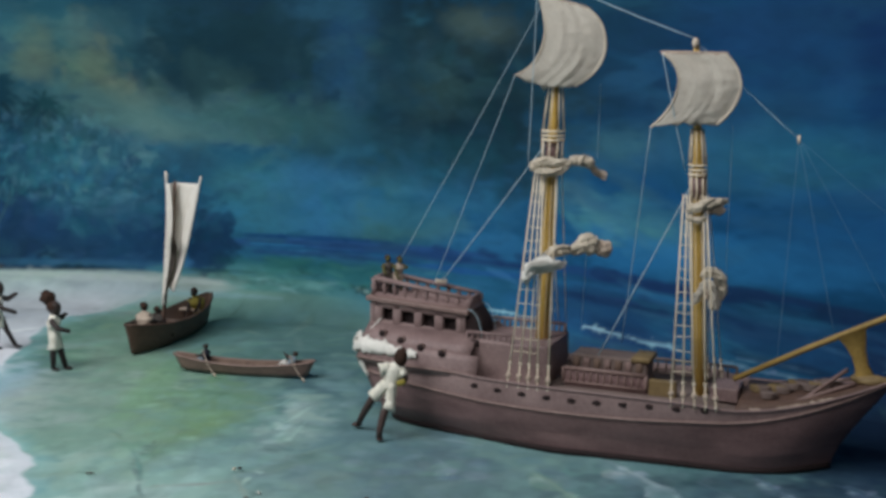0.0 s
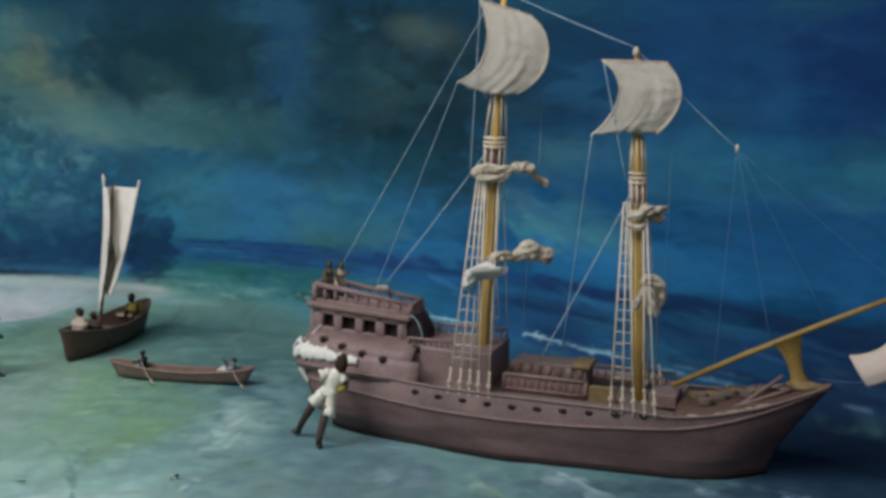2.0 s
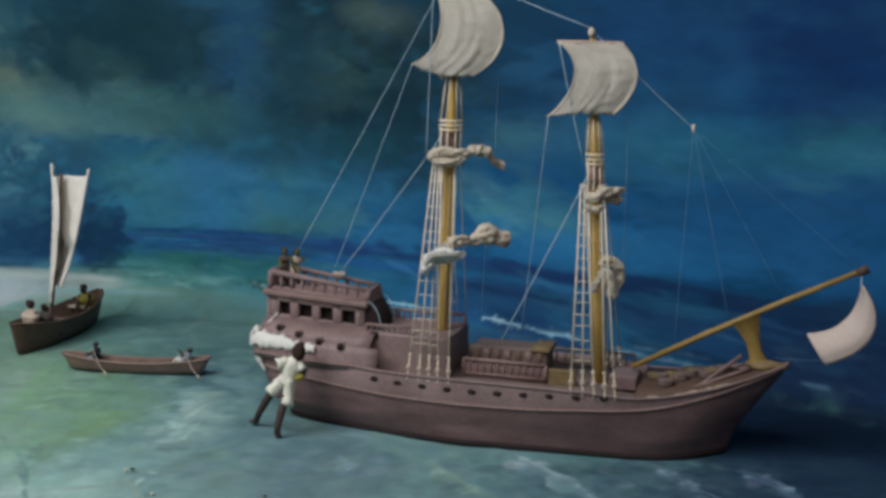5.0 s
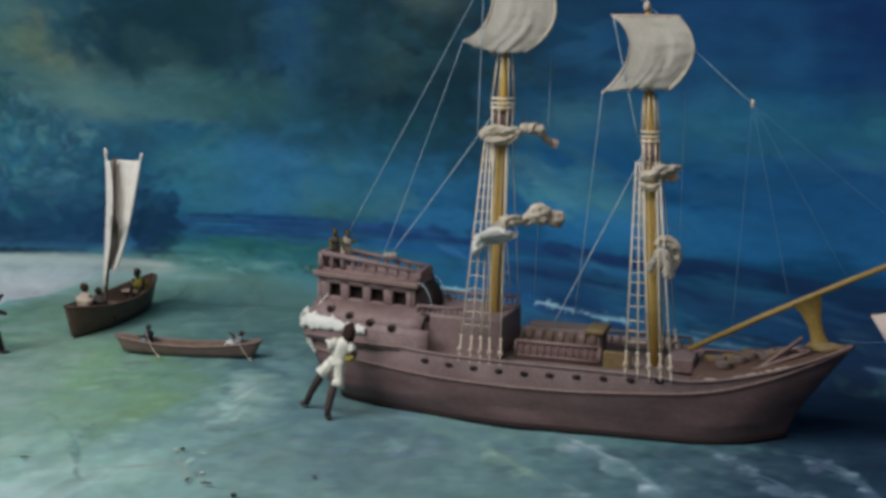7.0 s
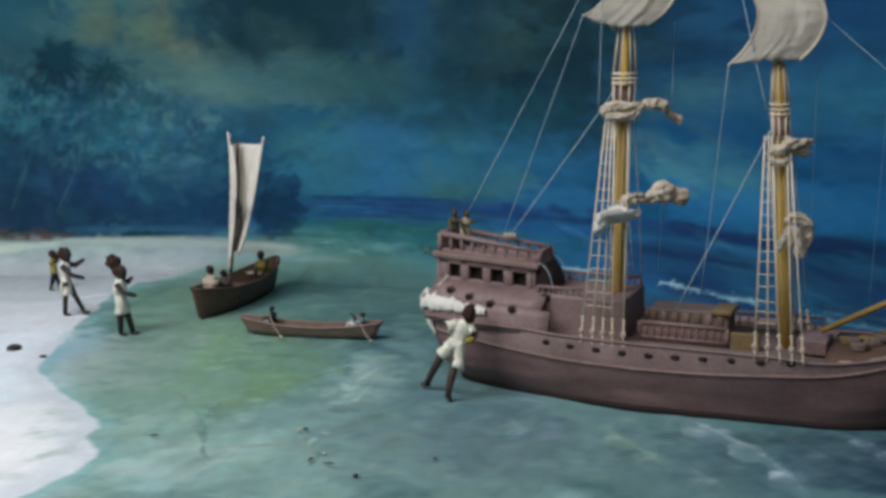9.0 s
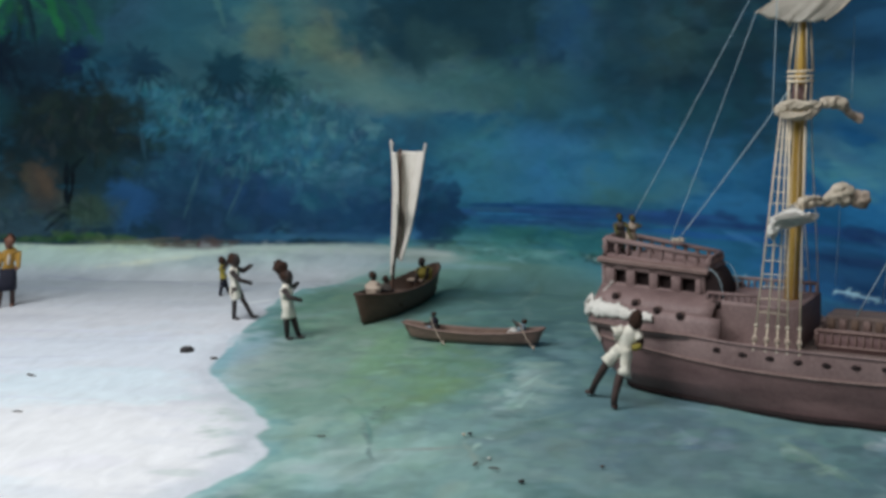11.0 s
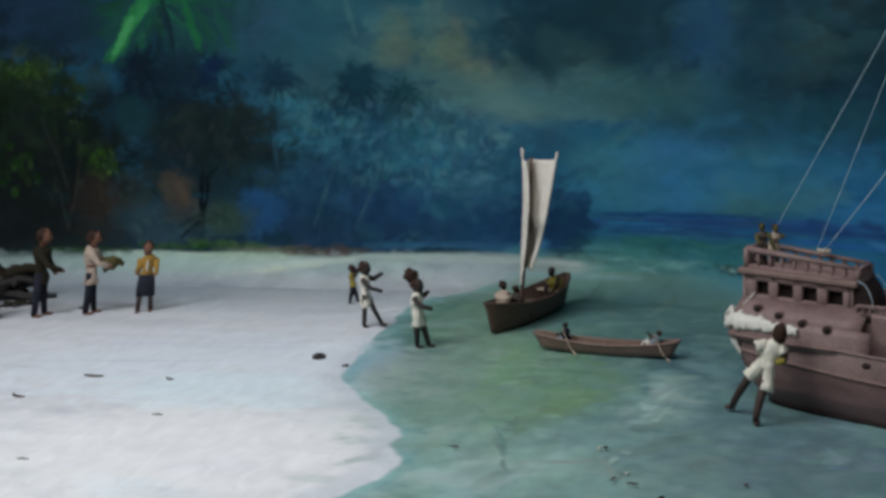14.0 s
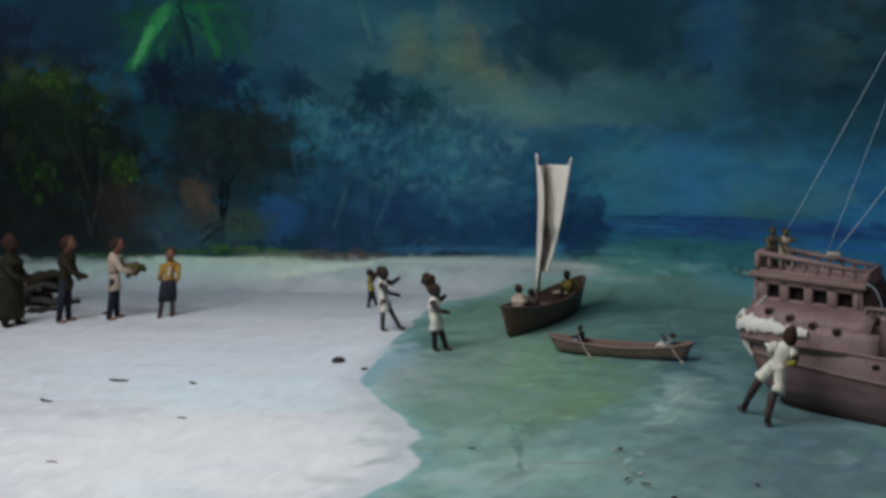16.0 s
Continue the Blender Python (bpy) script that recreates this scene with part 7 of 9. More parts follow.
N_U, N_V = 90, 36
bm = bmesh.new()
for side in (-1, 1):
    sheet(bm, [[hull_point(i / N_U, j / N_V, side) for i in range(N_U + 1)] for j in range(N_V + 1)])
    sheet(bm, [[hull_point(i / N_U, v, side, 0.006) for i in range(N_U + 1)] for v in (1.0, 0.93, 0.86)])
    sheet(bm, [[hull_point(i / N_U, 1.0, side), ] + [hull_point(i / N_U, 1.0, side, 0.006)] for i in range(N_U + 1)])
for u in (0.0, 1.0):
    sheet(bm, [[hull_point(u, j / N_V, -1), hull_point(u, j / N_V, -0.3), hull_point(u, j / N_V, 0.3), hull_point(u, j / N_V, 1)] for j in range(N_V + 1)])
bmesh.ops.remove_doubles(bm, verts=bm.verts, dist=0.0002)
bmesh.ops.recalc_face_normals(bm, faces=bm.faces)
# faces above the wale take the lighter copy, as the more strongly lit part
for f in bm.faces:
    c = f.calc_center_median()
    f.material_index = 1 if c.z > wale_at(c.x) else 0
hull = part("hull", bm, [HULL, UPPER_LIT], ship, "brown painted hull")
bm = bmesh.new()
sheet(bm, [[hull_point(i / N_U, 0.86, -1, 0.005), hull_point(i / N_U, 0.86, 0.0), hull_point(i / N_U, 0.86, 1, 0.005)] for i in range(N_U + 1)], 0.003)
part("deck", bm, DECK, ship, "dull brown planked deck")
for side in (-1, 1):
    for name, r in (("wale", 0.0024), ("rail", 0.0021)):
        bm = bmesh.new()
        pts = []
        for i in range(N_U + 1):
            u = 0.995 * i / N_U
            x = hull_point(u, 0.7, side).x
            v = 1.0 if name == "rail" else (wale_at(x) + 0.012) / (sheer_at(x) + 0.012)
            pts.append(hull_point(u, v, side, -0.0008))
        tube(bm, pts, r, 6)
        part(name, bm, TRIM if name == "wale" else UPPER_LIT, hull)
    # dark lumps on the side stand in for the scuppers' shaded holes
    for i in range(10):
        s = -0.155 + 0.0398 * i
        p = hull_at(s, 0.0832 + (0.0046 * ((0.0 - s) / 0.155) ** 2 if s < 0 else 0.040 * s), side)
        bm = bmesh.new()
        blob(bm, p, (0.0066, 0.0028, 0.0042), level=2, rough=0.35)
        part("scupper", bm, HOLE_SHADE, hull)
# dark tube along the waterline, standing in for the hull's contact shadow
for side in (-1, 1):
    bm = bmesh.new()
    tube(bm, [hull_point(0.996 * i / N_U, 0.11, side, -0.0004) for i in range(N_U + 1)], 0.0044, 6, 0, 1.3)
    part("waterline_strip", bm, HOLE_SHADE, hull, "dark strip at the waterline in place of the contact shadow")
# worn white edge on the bow rail
for i in range(22):
    u = 0.72 + 0.20 * random.random()
    p = hull_point(u, 1.0, -1)
    bm = bmesh.new()
    blob(bm, (p.x, p.y + random.uniform(-0.001, 0.003), p.z + 0.0022), (random.uniform(0.002, 0.008), 0.0020, 0.0009), level=1, rough=0.3)
    part("paint_flake", bm, FRAY, hull)


# raised stern: leaning side panels, cabin with windows, roof and rail
aft_s, fore_s = -0.372, -0.155
for side in (-1, 1):
    bm = bmesh.new()
    rows = []
    for y, z in ((0.098, 0.094), (0.096, 0.106), (0.092, 0.120), (0.088, 0.131)):
        rows.append([(aft_s + (fore_s - aft_s) * i / 10, side * y * (0.86 + 0.14 * min(1, i / 4)), z + 0.008 * (1 - i / 10)) for i in range(11)])
    sheet(bm, rows, 0.004)
    panel = part("quarter_panel", bm, UPPER_LIT, ship)
    bm = bmesh.new()
    tube(bm, [(aft_s + (fore_s - aft_s) * i / 10, side * 0.099 * (0.86 + 0.14 * min(1, i / 4)), 0.1025 + 0.006 * (1 - i / 10)) for i in range(11)], 0.0022, 5)
    part("moulding", bm, TRIM, panel)
    bm = bmesh.new()
    rows = []
    for y, z in ((0.088, 0.130), (0.074, 0.142), (0.050, 0.156)):
        rows.append([(-0.366 + 0.196 * i / 8, side * y * (0.9 + 0.1 * min(1, i / 3)), z + 0.006 * (1 - i / 8)) for i in range(9)])
    sheet(bm, rows, 0.004)
    wall = part("cabin_slope", bm, UPPER_LIT, ship)
    for s, z, y in ((-0.330, 0.1482, 0.0705), (-0.293, 0.1418, 0.0790), (-0.2545, 0.1352, 0.0860), (-0.2165, 0.1305, 0.0885)):
        for name, r, d0, d1, mat in (("porthole", 0.0070, -0.004, 0.0030, TRIM), ("opening", 0.0058, 0.0, 0.0038, HOLE_SHADE)):
            bm = bmesh.new()
            tube(bm, [(s, side * (y + d0), z), (s, side * (y + d1), z + d1 * 0.3)], r, 12)
            part(name, bm, mat, wall)

# solid dark box stands in for the shade behind the cabin windows
cabin = part("cabin", (lambda b: (box(b, -0.352, -0.204, -0.034, 0.016, 0.10, 0.190), b)[1])(bmesh.new()), HOLE_SHADE, ship, "solid dark filler in place of the stern cabin's shaded inside", smooth=False)
edges = [-0.362, -0.3436, -0.3243, -0.3092, -0.2852, -0.2713, -0.2486, -0.2330, -0.2097, -0.196]
for side in (-1, 1):
    wall_at = -0.041 if side < 0 else 0.021
    y0, y1 = wall_at - 0.005, wall_at + 0.005
    for i in range(0, 10, 2):
        bm = bmesh.new()
        box(bm, edges[i], edges[i + 1], y0, y1, 0.150, 0.190, 0.001)
        part("pillar", bm, UPPER_LIT, cabin)
    bm = bmesh.new()
    box(bm, -0.362, -0.196, y0, y1, 0.138, 0.1600, 0.001)
    part("window_sill", bm, UPPER_LIT, cabin)
    bm = bmesh.new()
    box(bm, -0.362, -0.196, y0, y1, 0.1818, 0.194, 0.001)
    part("lintel", bm, UPPER_LIT, cabin)
for s in (-0.362, -0.199):
    bm = bmesh.new()
    box(bm, s - 0.004, s + 0.004, -0.046, 0.026, 0.10, 0.191, 0.001)
    part("cabin_end", bm, UPPER_LIT, cabin)
bm = bmesh.new()
box(bm, -0.372, -0.188, -0.051, 0.031, 0.1912, 0.1992, 0.0015)
roof = part("roof", bm, TRIM, ship, "flat cabin roof", smooth=False)


def railing(parent, a, b, low, high, posts, thick, material=TRIM):
    """A rail between two plan points, with its posts; low and high are heights."""
    a, b = Vector((*a, 0)), Vector((*b, 0))
    up = Vector((0, 0, 1))
    for z, r in ((low, thick * 1.3), (high, thick * 1.5)):
        bm = bmesh.new()
        tube(bm, [a + up * z, a.lerp(b, 0.5) + up * z, b + up * z], r, 5)
        part("rail", bm, material, parent)
    for i in range(posts + 1):
        p = a.lerp(b, i / posts)
        bm = bmesh.new()
        r = thick * (1.5 if i in (0, posts) else 1.0)
        h = (low + high) / 2
        tube(bm, [p + up * low, p + up * (low * 0.7 + high * 0.3), p + up * h, p + up * (low * 0.3 + high * 0.7), p + up * high], [r * 1.1, r * 0.8, r * 1.3, r * 0.8, r * 1.1], 6)
        part("post", bm, material, parent)


bm = bmesh.new()
box(bm, -0.366, -0.192, -0.036, 0.020, 0.1990, 0.2012, 0.0008)
poop = part("poop_deck", bm, UPPER_LIT, ship, smooth=False)
for y in (-0.033, 0.017):
    bm = bmesh.new()
    box(bm, -0.318, -0.192, y - 0.0015, y + 0.0015, 0.199, 0.212, 0.0005)
    part("parapet", bm, UPPER_LIT, poop, smooth=False)
    railing(poop, (-0.364, y), (-0.192, y), 0.200, 0.2255, 9, 0.0034, UPPER_LIT)
for s in (-0.364, -0.192):
    railing(poop, (s, -0.033), (s, 0.017), 0.200, 0.2255, 6, 0.0024, UPPER_LIT)

# the upper works follow the deck's rise towards the stern
for top in (cabin, roof, poop):
    for ob in (top, *top.children_recursive):
        for v in ob.data.vertices:
            if v.co.z > 0.2012:
                v.co.z = 0.2012 + (v.co.z - 0.2012) * (1.06 - 0.46 * min(1.0, max(0.0, (v.co.x + 0.355) / 0.165)))
            v.co.z -= 0.056 * (v.co.x + 0.275)

# companionway at the cabin's fore end: shade built as dark parts, two curved hand rails
bm = bmesh.new()
box(bm, -0.1955, -0.1925, -0.040, 0.018, 0.150, 0.186, 0.0006)
door = part("companion_door", bm, HOLE_SHADE, ship, "dark companionway door", smooth=False)
for y in (-0.044, 0.022):
    bm = bmesh.new()
    tube(bm, [(-0.190 + 0.024 * math.sin(math.pi / 2 * f), y, 0.196 - 0.046 * (1 - math.cos(math.pi / 2 * f))) for f in [k / 10 for k in range(11)]], 0.0007, 6)
    part("hand_rail", bm, THREAD, door)
# dark skin fills the space under the rails in place of its shade
bm = bmesh.new()
sheet(bm, [[(-0.194 + 0.025 * math.sin(math.pi / 2 * f), y, 0.1935 - 0.0435 * (1 - math.cos(math.pi / 2 * f))) for f in [k / 10 for k in range(11)]] for y in (-0.041, 0.0, 0.019)], 0.001)
for y in (-0.041, 0.019):
    sheet(bm, [[(-0.194 + 0.025 * g * math.sin(math.pi / 2 * f), y, 0.1935 - 0.0435 * (1 - math.cos(math.pi / 2 * f))) for f in [k / 10 for k in range(11)]] for g in (0.0, 0.5, 1.0)])
bmesh.ops.remove_doubles(bm, verts=bm.verts, dist=0.0003)
part("companion_hood", bm, HOLE_SHADE, door, "rounded dark filler in place of the companionway's shade")

# half deck before the cabin, main deck rails and deck house
bm = bmesh.new()
box(bm, -0.194, -0.050, -0.060, 0.050, 0.085, 0.150, 0.002)
half_deck = part("half_deck", bm, UPPER_LIT, ship, "raised half deck", smooth=False)
railing(half_deck, (-0.186, -0.056), (-0.110, -0.056), 0.150, 0.162, 8, 0.0018, UPPER_LIT)
railing(half_deck, (-0.186, 0.045), (-0.052, 0.045), 0.150, 0.166, 14, 0.0020, UPPER_LIT)
bm = bmesh.new()
box(bm, -0.178, -0.164, -0.062, -0.058, 0.140, 0.151, 0.001)
part("hatch_cover", bm, HOLE_SHADE, half_deck)
bm = bmesh.new()
box(bm, -0.054, -0.047, -0.062, 0.052, 0.10, 0.152, 0.001)
part("bulkhead", bm, UPPER_LIT, half_deck, smooth=False)
bm = bmesh.new()
box(bm, -0.026, 0.098, -0.004, 0.046, 0.084, 0.131, 0.003)
house = part("deck_house", bm, DECK, ship, "low weathered deck house", smooth=False)
for i in range(7):
    bm = bmesh.new()
    box(bm, -0.022 + 0.017 * i, -0.012 + 0.017 * i, -0.0065, -0.003, 0.108, 0.126, 0.0006)
    part("shutter", bm, TRIM if i % 2 else BOATIN, house)
bm = bmesh.new()
box(bm, 0.072, 0.102, -0.008, 0.05, 0.1265, 0.134, 0.001)
part("locker_lid", bm, MUSTARD, house)
railing(ship, (-0.028, -0.040), (0.104, -0.040), 0.094, 0.116, 12, 0.0022, TRIM)
railing(ship, (-0.028, 0.072), (0.225, 0.072), 0.094, 0.116, 18, 0.0016, DECK)
bm = bmesh.new()
box(bm, -0.026, 0.106, -0.0405, -0.032, 0.086, 0.113, 0.001)
part("coaming", bm, HULL, ship)
bm = bmesh.new()
box(bm, 0.108, 0.150, -0.040, -0.030, 0.086, 0.111, 0.001)
part("locker", bm, MUSTARD, ship, "dull mustard deck locker", smooth=False)
bm = bmesh.new()
box(bm, 0.200, 0.242, -0.030, 0.030, 0.086, 0.108, 0.002)
part("windlass", bm, UPPER_LIT, ship, smooth=False)
# foredeck with coils and planks
bm = bmesh.new()
rows = []
for i in range(13):
    u = 0.74 + 0.235 * i / 12
    l, r = hull_point(u, 0.98, -1, 0.007), hull_point(u, 0.98, 1, 0.007)
    rows.append([l, l.lerp(r, 0.3) + Vector((0, 0, 0.004)), l.lerp(r, 0.7) + Vector((0, 0, 0.004)), r])
sheet(bm, rows, 0.003)
part("foredeck", bm, BOATWOOD, ship)
for i in range(12):
    bm = bmesh.new()
    s, y = 0.268 + 0.0095 * i, random.uniform(-0.5, 0.4) * (0.42 - 0.268 - 0.0095 * i) * 0.8
    z, r = sheer_at(s) + 0.005, random.uniform(0.008, 0.014)
    tube(bm, [(s + r * (1 + 0.2 * k / 24) * math.cos(0.55 * k), y + 0.8 * r * math.sin(0.55 * k), z + 0.0022 * k / 8) for k in range(34)], 0.0024, 5)
    part("rope_coil", bm, DECK if i % 3 else MUSTARD, ship)
for a, b in (((0.300, -0.050, 0.094), (0.405, -0.010, 0.132)), ((0.290, 0.045, 0.096), (0.410, 0.012, 0.136)), ((0.330, -0.040, 0.102), (0.392, 0.010, 0.146))):
    bm = bmesh.new()
    tube(bm, line(a, b, 4), 0.0030, 6)
    part("plank", bm, TRIM, ship)
# bowsprit and its knee
bm = bmesh.new()
tube(bm, [(0.2305, 0, 0.1160), (0.340, 0, 0.1778), (0.450, 0, 0.2364), (0.556, 0, 0.2905)], [0.0042, 0.0046, 0.0044, 0.0038], 10)
bowsprit = part("bowsprit", bm, SPAR, ship, "ochre wooden bowsprit")
bm = bmesh.new()
tube(bm, [(0.546, 0, 0.284), (0.560, 0, 0.292)], 0.0066, 10)
part("collar", bm, BOATWOOD, bowsprit)
bm = bmesh.new()
rows = []
for f, a, b in ((0, 0.375, 0.4145), (0.2, 0.388, 0.4155), (0.45, 0.398, 0.4165), (0.7, 0.403, 0.421), (1, 0.405, 0.436)):
    z = 0.198 - 0.064 * f
    rows.append([(a, -0.005, z), (a, 0.005, z), (b, 0.005, z + 0.016 * (1 - f)), (b, -0.005, z + 0.016 * (1 - f)), (a, -0.005, z)])
sheet(bm, rows)
bmesh.ops.remove_doubles(bm, verts=bm.verts, dist=0.0003)
part("knee", bm, SPAR, bowsprit, "ochre wooden knee")
bm = bmesh.new()
blob(bm, (0.428, 0, 0.136), (0.030, 0.013, 0.009), level=3, rough=0.35)
part("bow_block", bm, MUSTARD, ship)


# masts
def mast_at(mast, z):
    """The plan place of a mast at a height."""
    (s0, z0), (s1, z1) = mast
    return s0 + (s1 - s0) * (z - z0) / (z1 - z0)


MAIN, FORE = ((-0.079, 0.08), (-0.058, 0.715)), ((0.182, 0.08), (0.152, 0.628))


def bow_line(a, b, c, d, f):
    """A point on a curve from a to d, drawn towards b and c on the way."""
    g = 1 - f
    return Vector(a) * g ** 3 + Vector(b) * 3 * g * g * f + Vector(c) * 3 * g * f * f + Vector(d) * f ** 3


def cloth_square(luff, leech, belly, sag, name, parent, seed):
    """A set topsail between two curved edges placed to fit the camera's view; both bow towards the stem, as if blown
    forward, and the foot ends in a horn.
    """
    def spot(u, v, rough=1.0):
        p = bow_line(*luff, v).lerp(bow_line(*leech, v), u)
        out = belly * math.sin(math.pi * min(1.0, 0.06 + 0.90 * u)) * math.sin(math.pi * (0.08 + 0.84 * v)) ** 0.8
        drawn = 0.0030 * noise.noise(Vector((u * 1.6 + seed, v * 3.4 - 1.6 * u, seed))) + 0.0012 * noise.noise(Vector((u * 3.0 - v, v * 9 + seed, 9)))
        down = 0.0030 * noise.noise(Vector((u * 7.0 + seed, v * 1.2, 5))) * math.sin(math.pi * u)
        fine = 0.0007 * noise.noise(Vector((u * 17 + v * 9, v * 14 + seed, 4)))
        foot = (sag * math.sin(math.pi * u) + 0.0030 * noise.noise(Vector((u * 9, seed, 7))) + 0.0030 * noise.noise(Vector((u * 26, seed, 3)))) * v ** 7
        head = 0.0020 * noise.noise(Vector((u * 11, seed, 2))) * (1 - v) ** 6
        fold = (drawn + down + fine) * rough
        return p + Vector((0.35 * out + 0.5 * fold, -0.9 * out - fold, head - foot + 0.3 * fold))
    bm = bmesh.new()
    sheet(bm, [[spot(i / 36, j / 40) for i in range(37)] for j in range(41)], 0.0012)
    sail = part(name, bm, SAIL, parent, "off-white canvas topsail, bellied by wind")
    for u in (0.0, 1.0):
        bm = bmesh.new()
        tube(bm, [spot(u, j / 30) + Vector((0, -0.0006, 0)) for j in range(31)], [0.0016 + 0.0007 * math.sin(3.0 * j + seed) ** 2 for j in range(31)], 6)
        part("hem", bm, FURL, sail)
    bm = bmesh.new()
    tube(bm, [spot(i / 24, 0.0) + Vector((0, -0.0004, 0.0008)) for i in range(25)], [0.0015 + 0.0006 * math.sin(2.0 * i) ** 2 for i in range(25)], 6)
    part("head_rope", bm, FRAY, sail)


def one_skin(ob, cell):
    """Grows overlapping rolls of cloth together into one skin."""
    grow = ob.modifiers.new("one_skin", "REMESH")
    grow.mode, grow.voxel_size, grow.use_smooth_shade = "VOXEL", cell, True
    grown = bpy.data.meshes.new_from_object(ob.evaluated_get(bpy.context.evaluated_depsgraph_get()))
    ob.modifiers.clear()
    ob.data = grown
    return ob


def furled(path, radii, name, parent, seed, material=FURL, folds=7, twist=0.5, loose=0.3):
    """Canvas gathered up on a yard: a core and several rolled folds that wind along it, uneven and here and there apart."""
    pts = [Vector(p) for p in path]
    n = 30
    spine = []
    for i in range(n + 1):
        x = i / n
        f = x * (len(pts) - 1)
        k = min(int(f), len(pts) - 2)
        g = f - k
        before, after = pts[max(0, k - 1)], pts[min(len(pts) - 1, k + 2)]
        c = 0.5 * (2 * pts[k] + (pts[k + 1] - before) * g + (2 * before - 5 * pts[k] + 4 * pts[k + 1] - after) * g * g + (3 * pts[k] - before - 3 * pts[k + 1] + after) * g ** 3)
        r = (radii[k] * (1 - g) + radii[k + 1] * g) * (0.55 + 0.45 * min(1.0, 7 * min(x, 1 - x)))
        way = (pts[k + 1] - pts[k]).normalized()
        side = way.cross(Vector((0, 0, 1)) if abs(way.z) < 0.8 else Vector((1, 0, 0))).normalized()
        spine.append((x, c, r, side, side.cross(way)))
    bm = bmesh.new()
    tube(bm, [s[1] for s in spine], [0.50 * s[2] for s in spine], 10)
    for k in range(folds):
        start = 2 * math.pi * k / folds + 0.5 * noise.noise(Vector((k * 2.3, seed, 1)))
        fold, thick = [], []
        for x, c, r, side, up in spine:
            a = start + 2 * math.pi * twist * x + 0.9 * noise.noise(Vector((x * 2.6, k * 3.1, seed)))
            off = r * (0.60 + loose * noise.noise(Vector((x * 3.4 + k * 7, seed, 3))))
            fold.append(c + (side * math.cos(a) + up * math.sin(a)) * off)
            thick.append(r * max(0.16, 0.36 + 0.34 * noise.noise(Vector((x * 4.5, k * 5.7 + seed, 8)))))
        tube(bm, fold, thick, 10)
    for v in bm.verts:
        p = v.co * 190 + Vector((seed, 0, 0))
        v.co += Vector((noise.noise(p), noise.noise(p + Vector((9, 0, 0))), noise.noise(p + Vector((0, 9, 0))))) * 0.0024
    return one_skin(part(name, bm, material, parent, "rumpled furled canvas tied to its yard"), 0.0009)


def scarf(rows, name, parent, seed, material=FURL):
    """A flap of crumpled canvas through rows of points, with small folds."""
    bm = bmesh.new()
    a, b, c, d = [Vector(p) for p in rows]
    grid = []
    for j in range(13):
        v = j / 12
        line_of = []
        for i in range(17):
            u = i / 16
            p = a.lerp(b, u).lerp(d.lerp(c, u), v)
            crease = 0.0050 * noise.noise(Vector((u * 5 + seed, v * 3, seed))) + 0.0028 * noise.noise(Vector((u * 11, v * 7 + seed, 2)))
            line_of.append(p + Vector((crease * 0.4, -abs(crease) * 1.3 - 0.004 * math.sin(math.pi * v), crease * 0.7)))
        grid.append(line_of)
    sheet(bm, grid, 0.0010)
    return part(name, bm, material, parent, "loose crumpled fold of canvas")


